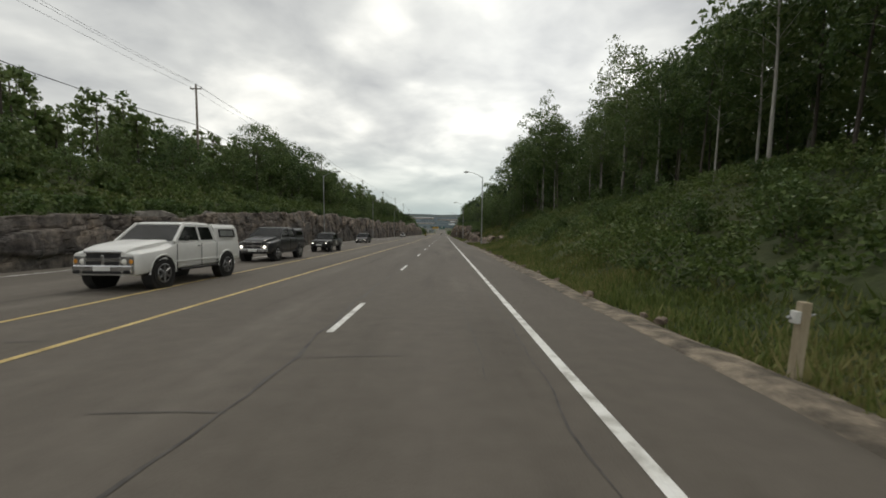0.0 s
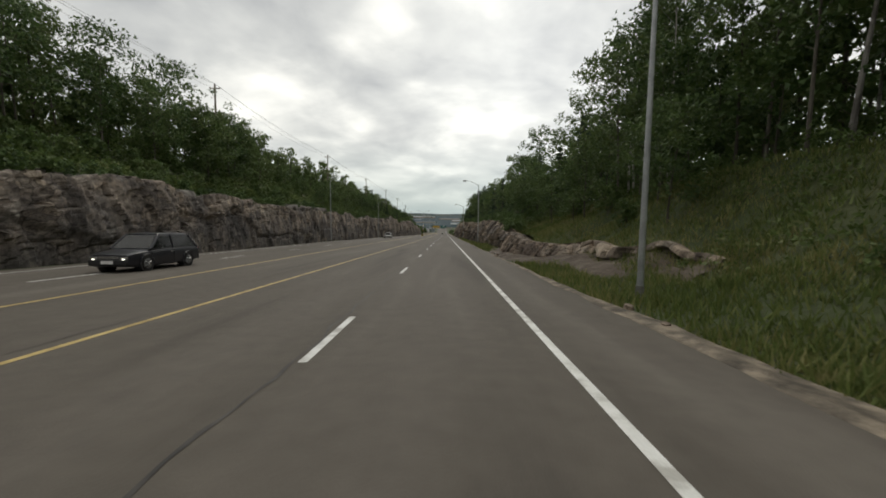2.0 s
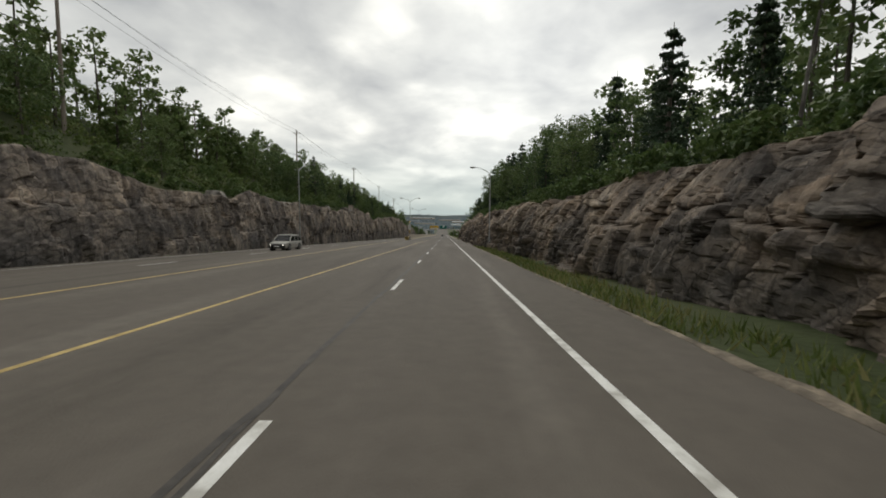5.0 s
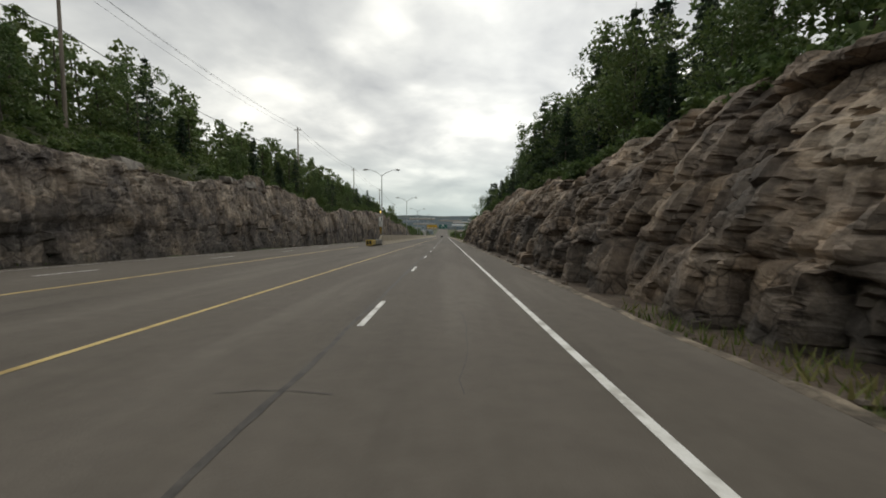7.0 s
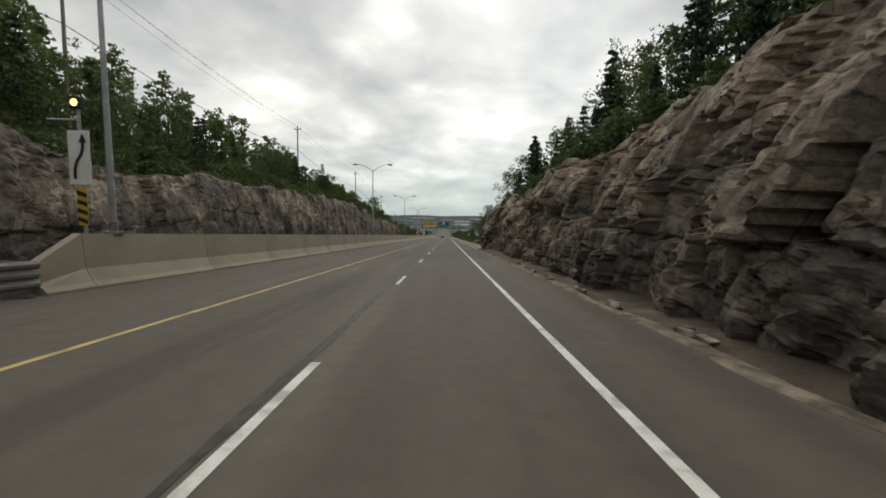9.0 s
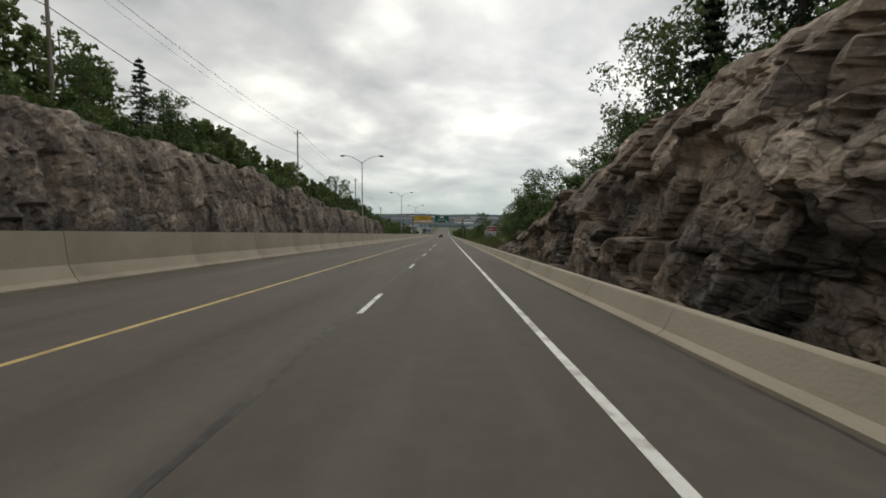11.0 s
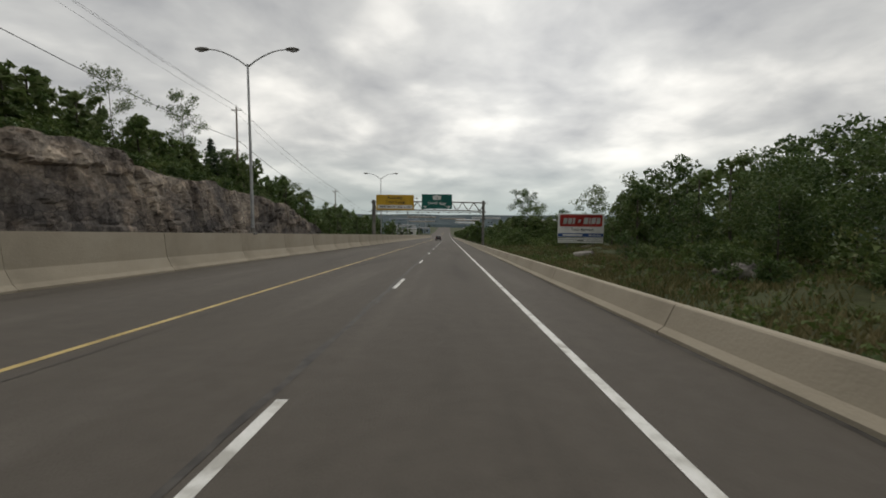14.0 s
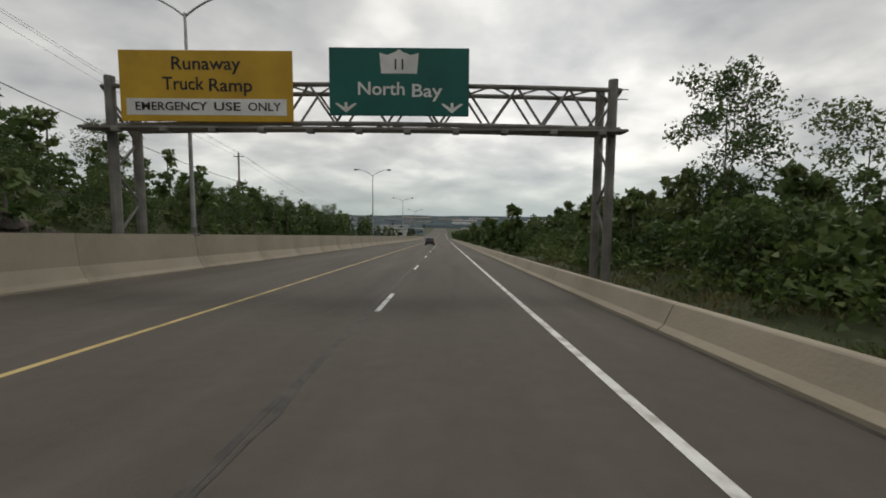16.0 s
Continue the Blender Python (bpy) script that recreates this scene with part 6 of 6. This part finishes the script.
def vehicle(name, label, category, m, colour, body, cabin, wheels, radius, width, lit=False, roof_from=None, cap=None, side_posts=(), grille=True, pale_pane=False):
    """body: hull stations; cabin: (y0 base, y0 roof, y1 roof, y1 base, belt, roof height); wheels: two places along it."""
    v = thing(name, label, category, m, "vehicles on the highway")
    bm = bmesh.new()
    hull(bm, body)
    bd = part("body", bm, colour, v)
    a0, a1, b1, b0, belt, roof = cabin
    w0, w1 = width / 2 * 0.92, width / 2 * 0.76
    bm = bmesh.new()
    loft(bm, [[(w0, a0, belt - 0.05), (w1, a1, roof - 0.05), (-w1, a1, roof - 0.05), (-w0, a0, belt - 0.05)],
              [(w0, b0, belt - 0.05), (w1, b1, roof - 0.05), (-w1, b1, roof - 0.05), (-w0, b0, belt - 0.05)]])
    part("cab", bm, colour, v)

    def pane(name, pts, out):
        bm = bmesh.new()
        bm.faces.new([bm.verts.new(Vector(p) + Vector(out) * 0.5) for p in pts])
        bmesh.ops.solidify(bm, geom=bm.faces[:], thickness=0.012)
        bmesh.ops.translate(bm, vec=Vector(out) * 0.5, verts=bm.verts)
        part(name, bm, M_GLASS, v)

    def spot(s, f, y):
        return (s * (w0 + (w1 - w0) * f), y, belt - 0.05 + (roof - belt) * f)

    lo, hi = 0.1, 0.86
    cuts = [None, *side_posts, None]
    for s in (-1, 1):
        for p, q in zip(cuts, cuts[1:]):
            fr = [a0 + (a1 - a0) * f + 0.13 if p is None else p + 0.05 for f in (lo, hi)]
            re_ = [b0 + (b1 - b0) * f - 0.09 if q is None else q - 0.05 for f in (lo, hi)]
            pane("side_window", [spot(s, lo, fr[0]), spot(s, lo, re_[0]), spot(s, hi, re_[1]), spot(s, hi, fr[1])], (s * 0.012, 0, 0.003))
    for name_, (e0, e1), d in (("windscreen", (a0, a1), -1), ("rear_window", (b0, b1), 1)):
        ys_ = [e0 + (e1 - e0) * f for f in (0.06, 0.92)]
        pane(name_, [spot(-0.93, 0.06, ys_[0]), spot(0.93, 0.06, ys_[0]), spot(0.92, 0.92, ys_[1]), spot(-0.92, 0.92, ys_[1])], (0, d * 0.016, 0.012))
    bm = bmesh.new()
    rings = []
    for y, k, up in ((a1 - 0.06, 0.98, -0.045), (a1 + 0.12, 1.02, 0.0), ((a1 + b1) / 2, 1.03, 0.03), (b1 - 0.12, 1.02, 0.0), (b1 + 0.06, 0.98, -0.045)):
        rings.append([(w1 * k, y, roof - 0.06 + up * 0.3), (w1 * k * 0.93, y, roof + up), (-w1 * k * 0.93, y, roof + up), (-w1 * k, y, roof - 0.06 + up * 0.3)])
    loft(bm, rings)
    part("roof", bm, colour, v)
    for s in (-1, 1):
        for ya, yb in [(a0, a1), (b0, b1)] + [(p, p) for p in side_posts]:
            bm = bmesh.new()
            tube(bm, [(s * w0 * 1.005, ya, belt - 0.03), (s * w1 * 1.015, yb, roof - 0.04)], [0.05, 0.04], 6)
            part("pillar", bm, colour, v)
        bm = bmesh.new()
        box(bm, s * (width / 2 + 0.02) - 0.1 * (s < 0), s * (width / 2 + 0.02) + 0.1 * (s > 0), a0 + 0.35, a0 + 0.5, belt + 0.0, belt + 0.17, 0.03)
        part("mirror", bm, M_TRIM, v)
        for p in side_posts[:2]:
            bm = bmesh.new()
            box(bm, s * (width / 2) - 0.012, s * (width / 2) + 0.012, p - 0.24, p - 0.08, belt - 0.2, belt - 0.16, 0.005)
            part("door_handle", bm, M_CHROME, v)
        for yc in wheels:
            e = (Matrix.Translation((s * (width / 2 - 0.1), yc, radius)) @ Matrix.Rotation(math.pi / 2, 4, "Y"))
            bm = bmesh.new()
            bmesh.ops.create_cone(bm, cap_ends=True, segments=22, radius1=radius, radius2=radius, depth=0.25)
            bmesh.ops.bevel(bm, geom=[q for q in bm.edges if abs(q.verts[0].co.z - q.verts[1].co.z) < 0.01], offset=0.03, segments=2, affect="EDGES")
            ty = part("wheel", bm, M_TYRE, v, "black rubber tyre", at=e)
            bm = bmesh.new()
            tube(bm, [(radius * 0.6 * math.cos(q), radius * 0.6 * math.sin(q), s * 0.125) for q in [2 * math.pi * k / 20 for k in range(21)]], 0.022, 5)
            for k in range(6):
                q = 2 * math.pi * k / 6
                tube(bm, [(0, 0, s * 0.118), (radius * 0.58 * math.cos(q), radius * 0.58 * math.sin(q), s * 0.124)], [0.06, 0.035], 5)
            bmesh.ops.create_cone(bm, cap_ends=True, segments=12, radius1=radius * 0.2, radius2=radius * 0.17, depth=0.05, matrix=Matrix.Translation((0, 0, s * 0.125)))
            part("rim", bm, M_RIM, ty)
            bm = bmesh.new()
            bmesh.ops.create_cone(bm, cap_ends=True, segments=20, radius1=radius * 1.2, radius2=radius * 1.2, depth=0.3, matrix=Matrix.Translation((s * (width / 2 - 0.145), yc, radius * 1.02)) @ Matrix.Rotation(math.pi / 2, 4, "Y"))
            part("wheel_well", bm, M_TRIM, v)
            bm = bmesh.new()
            tube(bm, [(s * (width / 2 - 0.005), yc + radius * 1.22 * math.cos(t), radius + radius * 1.22 * math.sin(t)) for t in [math.pi * i / 9 for i in range(10)]], 0.03, 5)
            part("wheel_arch", bm, colour, v)
    y0, wf, z0, z1, _ = body[0]
    bm = bmesh.new()
    box(bm, -wf * 0.98, wf * 0.98, y0 - 0.1, y0 + 0.12, z0 + 0.02, z0 + 0.27, 0.05)
    part("front_bumper", bm, M_CHROME if grille == "chrome" else M_TRIM, v)
    bm = bmesh.new()
    box(bm, -wf * 0.56, wf * 0.56, y0 - 0.05, y0 + 0.03, z0 + 0.26, z1 + (0.06 if cap else -0.02), 0.03)
    gr = part("grille", bm, M_TRIM, v)
    for zc in np.linspace(z0 + 0.38, z1 - 0.12, 4):
        bm = bmesh.new()
        box(bm, -wf * 0.54, wf * 0.54, y0 - 0.06, y0 - 0.03, zc - 0.016, zc + 0.016)
        part("bar", bm, M_CHROME, gr)
    for s in (-1, 1):
        bm = bmesh.new()
        box(bm, min(s * wf * 0.55, s * wf * 0.97), max(s * wf * 0.55, s * wf * 0.97), y0 - 0.035, y0 + 0.1, z1 - 0.34, z1 - 0.05, 0.03)
        hl = part("headlight", bm, M_REFLECTOR, v)
        if not lit:
            bm = bmesh.new()
            bmesh.ops.create_uvsphere(bm, u_segments=10, v_segments=6, radius=0.08, matrix=Matrix.Translation((s * wf * 0.68, y0 - 0.035, z1 - 0.2)) @ Matrix.Diagonal((1.0, 0.4, 1, 1)))
            part("lens", bm, M_BULB, hl)
            bm = bmesh.new()
            bmesh.ops.create_uvsphere(bm, u_segments=10, v_segments=6, radius=0.06, matrix=Matrix.Translation((s * wf * 0.9, y0 - 0.03, z1 - 0.2)) @ Matrix.Diagonal((1.0, 0.4, 1.2, 1)))
            part("turn_lamp", bm, M_AMBER, hl)
        if lit:
            bm = bmesh.new()
            bmesh.ops.create_uvsphere(bm, u_segments=10, v_segments=6, radius=0.075, matrix=Matrix.Translation((s * wf * 0.76, y0 - 0.035, z1 - 0.2)) @ Matrix.Diagonal((1.2, 0.4, 1, 1)))
            part("lens", bm, M_LIT, hl, "lit headlight lens")
    if grille == "chrome":
        for xa, xb, za, zb in ((-wf * 0.6, wf * 0.6, z1 + 0.03, z1 + 0.09), (-wf * 0.6, -wf * 0.54, z0 + 0.22, z1 - 0.06), (wf * 0.54, wf * 0.6, z0 + 0.22, z1 - 0.06)):
            bm = bmesh.new()
            box(bm, xa, xb, y0 - 0.075, y0 - 0.02, za, zb, 0.015)
            part("grille_surround", bm, M_CHROME, gr)
        bm = bmesh.new()
        box(bm, -wf * 0.62, wf * 0.62, y0 - 0.11, y0 - 0.09, z0 + 0.02, z0 + 0.1, 0.005)
        part("air_intake", bm, M_TRIM, v)
        for s in (-1, 1):
            bm = bmesh.new()
            box(bm, min(s * wf * 0.72, s * wf * 0.92), max(s * wf * 0.72, s * wf * 0.92), y0 - 0.115, y0 - 0.09, z0 + 0.02, z0 + 0.12, 0.005)
            part("fog_lamp", bm, M_TRIM, v)
    if cap:
        bm = bmesh.new()
        loft(bm, [[(w, y, z - 0.16), (w * 0.97, y, z - 0.05), (w * 0.84, y, z), (w * 0.42, y, z + 0.012), (0, y, z), (-w * 0.42, y, z + 0.012), (-w * 0.84, y, z), (-w * 0.97, y, z - 0.05), (-w, y, z - 0.16)]
                  for y, w, z in ((-0.02, 0.62, 1.16), (0.06, 0.66, 1.23), (0.35, 0.69, 1.31), (0.9, 0.72, 1.39), (1.45, 0.75, 1.45), (1.68, 0.76, 1.45))])
        crisp(bm, 0.5)
        part("hood", bm, colour, v)
        for s in (-1, 1):
            bm = bmesh.new()
            tube(bm, [(s * (width / 2 - 0.03), 1.75, 0.5), (s * (width / 2 - 0.03), 3.9, 0.5)], [0.045, 0.045], 7)
            part("side_step", bm, M_TRIM, v)
            bm = bmesh.new()
            box(bm, s * width / 2 * 0.99 - 0.012, s * width / 2 * 0.99 + 0.012, 1.5, 5.35, 0.74, 0.8, 0.006)
            part("side_moulding", bm, colour, v)
            bm = bmesh.new()
            tube(bm, [(s * 0.2, cabin[0] - 0.02, 1.44), (s * 0.2 + 0.5, cabin[0] + 0.08, 1.52)], [0.012, 0.01], 5)
            part("wiper", bm, M_TRIM, v)
        bm = bmesh.new()
        box(bm, -wf * 0.05, wf * 0.05, y0 - 0.065, y0 - 0.03, z0 + 0.26, z1 - 0.02, 0.01)
        part("grille_post", bm, M_CHROME, gr)
    for s in (-1, 1):
        for p in (cabin[0] + 0.05, *side_posts, cabin[3]):
            bm = bmesh.new()
            box(bm, s * width / 2 * 0.995 - 0.006, s * width / 2 * 0.995 + 0.006, p - 0.008, p + 0.008, body[2][2] + 0.1, belt - 0.1)
            part("door_seam", bm, M_TRIM, v)
    y9, wr, z9, z91, _ = body[-1]
    bm = bmesh.new()
    box(bm, -wr * 0.97, wr * 0.97, y9 - 0.1, y9 + 0.1, z9 + 0.02, z9 + 0.24, 0.05)
    part("rear_bumper", bm, M_TRIM, v)
    for s in (-1, 1):
        bm = bmesh.new()
        box(bm, min(s * wr * 0.7, s * wr * 0.98), max(s * wr * 0.7, s * wr * 0.98), y9 - 0.06, y9 + 0.03, z91 - 0.3, z91 - 0.05, 0.02)
        part("tail_light", bm, M_TAIL, v)
    bm = bmesh.new()
    box(bm, -0.24, 0.24, y0 - 0.112, y0 - 0.1, z0 + 0.1, z0 + 0.22)
    part("plate", bm, M_SIGN_WHITE, v)
    if cap:
        c0, c1, cz = cap
        bm = bmesh.new()
        rings = []
        for y, up in ((c0, -0.03), (c0 + 0.1, 0.0), (c1 - 0.15, 0.0), (c1, -0.08)):
            rings.append([(width / 2 * 0.94, y, belt - 0.1), (width / 2 * 0.86, y, cz - 0.12 + up), (width / 2 * 0.78, y, cz + up), (-width / 2 * 0.78, y, cz + up), (-width / 2 * 0.86, y, cz - 0.12 + up), (-width / 2 * 0.94, y, belt - 0.1)])
        loft(bm, rings)
        cp = part("bed_cap", bm, colour, v, "fibreglass cap over the truck bed")
        for s in (-1, 1):
            bm = bmesh.new()
            x = s * width / 2 * 0.9
            vs_ = [(x * 1.035, c0 + 0.25, belt + 0.12), (x * 1.035, c1 - 0.3, belt + 0.12), (x * 0.985, c1 - 0.35, cz - 0.2), (x * 0.985, c0 + 0.25, cz - 0.2)]
            bm.faces.new([bm.verts.new(p) for p in vs_])
            bmesh.ops.solidify(bm, geom=bm.faces[:], thickness=0.02)
            sw = part("side_window", bm, M_PALE_PANE if pale_pane else M_GLASS, cp)
            bm = bmesh.new()
            ring = [Vector(p) + Vector((s * 0.012, 0, 0)) for p in vs_]
            for p, q in zip(ring, ring[1:] + ring[:1]):
                tube(bm, [p, q], [0.025, 0.025], 4)
            part("frame", bm, M_TRIM, sw)
    return v


def on_road(x, y, turn=0.0):
    return pose(x, y, deck(x, y) + 0.005, -math.degrees(math.atan(GRADE)), 0, turn)


TRUCK = [(0, 0.88, 0.5, 1.06, 1.1), (0.05, 0.94, 0.46, 1.08, 1.13), (0.2, 1.0, 0.46, 1.1, 1.16), (0.5, 1.03, 0.5, 1.13, 1.19), (1.0, 1.04, 0.52, 1.18, 1.25), (1.5, 1.02, 0.52, 1.28, 1.36), (1.75, 1.01, 0.52, 1.36, 1.42), (3.9, 1.01, 0.54, 1.38, 1.42), (5.5, 1.0, 0.58, 1.4, 1.43)]
vehicle("pickup_truck", "white crew-cab pickup truck with a white bed cap", "pickup truck", on_road(-7.6, 11.8, -1.0), paint("white_car_paint", (0.72, 0.72, 0.70), 0.93), TRUCK,
        (1.55, 2.25, 3.72, 3.84, 1.42, 2.02), (0.95, 4.5), 0.46, 2.06, cap=(3.88, 5.5, 2.0), side_posts=(2.9,), grille="chrome", pale_pane=True)
vehicle("pickup_truck", "dark grey pickup truck with a matching bed cap", "pickup truck", on_road(-8.9, 23.7, -1.0), paint("charcoal_car_paint", (0.035, 0.036, 0.038)), TRUCK,
        (1.55, 2.25, 3.72, 3.84, 1.42, 2.0), (0.95, 4.5), 0.45, 2.04, cap=(3.88, 5.5, 1.98), side_posts=(2.9,), grille="chrome", lit=True)
JEEP = [(0, 0.74, 0.46, 0.92, 0.95), (0.15, 0.8, 0.43, 0.96, 1.02), (0.6, 0.83, 0.42, 0.99, 1.06), (1.35, 0.84, 0.42, 1.04, 1.1), (1.6, 0.84, 0.42, 1.06, 1.1), (4.5, 0.84, 0.46, 1.06, 1.08), (4.8, 0.82, 0.52, 1.05, 1.07)]
patched_truck = vehicle("pickup_truck", "black pickup truck with a pale round patch on its door", "pickup truck", on_road(-8.8, 35.9), paint("black_car_paint", (0.015, 0.015, 0.016)), JEEP, (1.4, 2.0, 3.0, 3.12, 1.08, 1.66),
        (0.8, 3.75), 0.37, 1.68, lit=True)
bm = bmesh.new()
box(bm, -0.7, 0.7, 3.2, 4.68, 1.0, 1.09)
part("bed_opening", bm, M_TRIM, patched_truck, "dark open truck bed")
for s in (-1, 1):
    bm = bmesh.new()
    tube(bm, [(s * 0.78, 3.15, 1.1), (s * 0.77, 4.75, 1.09)], [0.035, 0.035], 6)
    part("bed_rail", bm, M_TRIM, patched_truck)
for s in (-1, 1):
    bm = bmesh.new()
    bmesh.ops.create_cone(bm, cap_ends=True, segments=16, radius1=0.2, radius2=0.2, depth=0.012, matrix=Matrix.Translation((s * 0.845, 2.35, 0.8)) @ Matrix.Rotation(math.pi / 2, 4, "Y"))
    part("door_patch", bm, M_SIGN_WHITE, patched_truck, "pale round patch")
SEDAN = [(0, 0.78, 0.25, 0.68, 0.7), (0.3, 0.86, 0.2, 0.76, 0.8), (1.2, 0.89, 0.2, 0.84, 0.92), (2.0, 0.9, 0.2, 0.9, 0.94), (3.8, 0.89, 0.22, 0.94, 0.98), (4.5, 0.84, 0.3, 0.92, 0.96)]
vehicle("hatchback", "dark hatchback car with lit headlights", "car", on_road(-11.3, 66.0), paint("dark_blue_car_paint", (0.018, 0.018, 0.024)), SEDAN, (1.1, 1.85, 3.8, 4.35, 0.94, 1.56), (0.85, 3.55), 0.32, 1.8,
        lit=True, side_posts=(2.55,))
vehicle("station_wagon", "silver station wagon on the far lane", "car", on_road(-14.5, 166.0), paint("silver_car_paint", (0.34, 0.33, 0.3)), SEDAN, (1.1, 1.95, 3.9, 4.4, 0.92, 1.55), (0.85, 3.55), 0.33, 1.8,
        lit=True, side_posts=(2.55, 3.4))
y_ = 498.0
m_ = pose(-1.3, y_ + 4.5, float(road_z(y_ + 4.5)) + 0.005, math.degrees(math.atan(GRADE)), 0, 180)
vehicle("car", "small dark grey car driving ahead in the lane", "car", m_, paint("grey_car_paint", (0.06, 0.062, 0.066)), SEDAN, (1.1, 1.95, 3.4, 4.2, 0.92, 1.45), (0.85, 3.55), 0.32, 1.8, side_posts=(2.55,))

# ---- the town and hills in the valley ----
# aerial haze is painted into this base colour as a blue tint
M_HAZY_HILL = material("distant_woodland", [(0.03, 0.05, 0.06), (0.04, 0.062, 0.072), (0.052, 0.074, 0.083)], scale=0.006, fine=0.2, fine_scale=0.05, rough=1.0)
M_WALLS = [material("pale_wall_cladding", [(0.45, 0.45, 0.43), (0.6, 0.6, 0.57)], scale=0.2, fine=0.05), material("tan_wall_cladding", [(0.3, 0.26, 0.21), (0.4, 0.35, 0.29)], scale=0.2, fine=0.05),
           material("blue_grey_wall_cladding", [(0.2, 0.25, 0.3), (0.28, 0.33, 0.38)], scale=0.2, fine=0.05)]
M_ROOFS = [material("grey_flat_roof", [(0.16, 0.16, 0.16), (0.28, 0.28, 0.28)], scale=0.1), material("white_membrane_roof", [(0.5, 0.51, 0.52), (0.62, 0.63, 0.64)], scale=0.1)]
rt2 = random.Random(33)


def hall(x, y, w, d, h, k):
    """A plain commercial building with a flat roof, door and rows of windows."""
    z = float(road_z(y)) - 0.2
    b = thing("commercial_building", ("pale", "tan", "blue-grey")[k % 3] + " flat-roofed commercial building in the valley", "building", pose(x, y, z, 0, 0, rt2.uniform(-14, 14)), "buildings of the town")
    bm = bmesh.new()
    box(bm, -w / 2, w / 2, -d / 2, d / 2, -2, h)
    part("wall", bm, M_WALLS[k % 3], b)
    bm = bmesh.new()
    box(bm, -w / 2 - 0.3, w / 2 + 0.3, -d / 2 - 0.3, d / 2 + 0.3, h, h + 0.6)
    part("roof", bm, M_ROOFS[k % 2], b)
    n = max(2, int(w / 6))
    for i in range(n):
        xc = -w / 2 + w * (i + 0.5) / n
        bm = bmesh.new()
        box(bm, xc - 1.4, xc + 1.4, -d / 2 - 0.06, -d / 2 + 0.1, h * 0.4, h * 0.7)
        part("window", bm, M_GLASS, b)
    bm = bmesh.new()
    box(bm, -1.5, 1.5, -d / 2 - 0.08, -d / 2 + 0.1, 0, 2.6)
    part("door", bm, M_TRIM, b)


for i, (x, y, w, d, h) in enumerate(((-34, 690, 22, 16, 6), (-58, 745, 26, 18, 6), (-30, 850, 20, 18, 6), (-120, 860, 40, 24, 7), (34, 900, 24, 20, 6), (90, 980, 46, 30, 7), (-70, 1010, 40, 26, 7),
                                     (140, 1150, 60, 36, 8), (-170, 1180, 60, 40, 8), (40, 1260, 44, 36, 8), (-60, 1350, 60, 40, 9), (230, 1420, 90, 40, 9), (-290, 1480, 90, 50, 9), (60, 1600, 70, 50, 10), (-140, 1700, 90, 50, 11),
                                     (330, 1750, 110, 60, 11), (20, 1950, 90, 60, 12), (-380, 1900, 120, 60, 12), (170, 2200, 120, 60, 13), (-120, 2300, 120, 60, 14))):
    hall(x, y, w, d, h, i)

rnd_far = np.random.default_rng(77)
n = 800
fy = 640 + 2600 * rnd_far.random(n) ** 1.3
fx = rnd_far.normal(0, 1, n) * (60 + fy * 0.35)
fx = np.where(np.abs(fx) < 24, fx + 55, fx)
fz = road_z(fy)
cen = np.stack([fx, fy, fz + 3.5], -1)
cen = np.repeat(cen, 5, 0) + rnd_far.normal(size=(n * 5, 3)) * np.array([4.0, 4.0, 1.6])
V, F = leaf_cloud(cen, np.full(len(cen), 2.4), 7, 1.5, rnd_far)
tagged(new("valley_trees", mesh_np("valley_trees", V, F, M_HAZY_LEAF)), "scattered green trees among the valley buildings, tinted with blue haze", "woods", kind="stuff")
cx, cy = np.linspace(-1, 1, 150), np.linspace(0, 1, 130)
Gx, Gy = np.meshgrid(np.sign(cx) * np.abs(cx) ** 1.6, 640 + 2500 * cy ** 1.7, indexing="ij")
Gx = Gx * (260 + 0.8 * Gy)
gap = np.clip((np.abs(Gx) - 26) / 14, 0, 1) * np.clip((Gy - 640) / 40, 0, 1)
gap = np.where(Gy > 1150, 1.0, gap)
tall_ = (4.2 + 2.6 * fractal(Gx * 0.035, Gy * 0.02, 91, 4) + 0.0012 * (Gy - 640)) * gap - 3.0 * (1 - gap)
tagged(new("valley_woods", grid_mesh("valley_woods", np.stack([Gx, Gy, road_z(Gy) + tall_], -1), M_HAZY_HILL)), "canopy of distant woods filling the valley, tinted with blue haze", "woods", kind="stuff")
for k, (dist, hgt) in enumerate(((3000, 5), (3900, 12), (4500, 24))):
    a = np.linspace(-1.25, 1.25, 260)
    top = hgt * (0.75 + 0.35 * fractal(a * 7 + k * 3, a * 0, 70 + k, 4))
    base = float(road_z(1900)) - 6
    ring = [np.stack([np.sin(a) * dist * r, np.cos(a) * dist * r, base + q], -1) for r, q in ((1.0, 0 * top), (1.01, top * 0.7), (1.03, top), (1.06, top * 0.6))]
    tagged(new("backdrop", grid_mesh("backdrop", np.stack(ring, 1), M_HAZY_HILL, True)), "low wooded hills on the far horizon, tinted with blue haze", "hills", kind="structure")
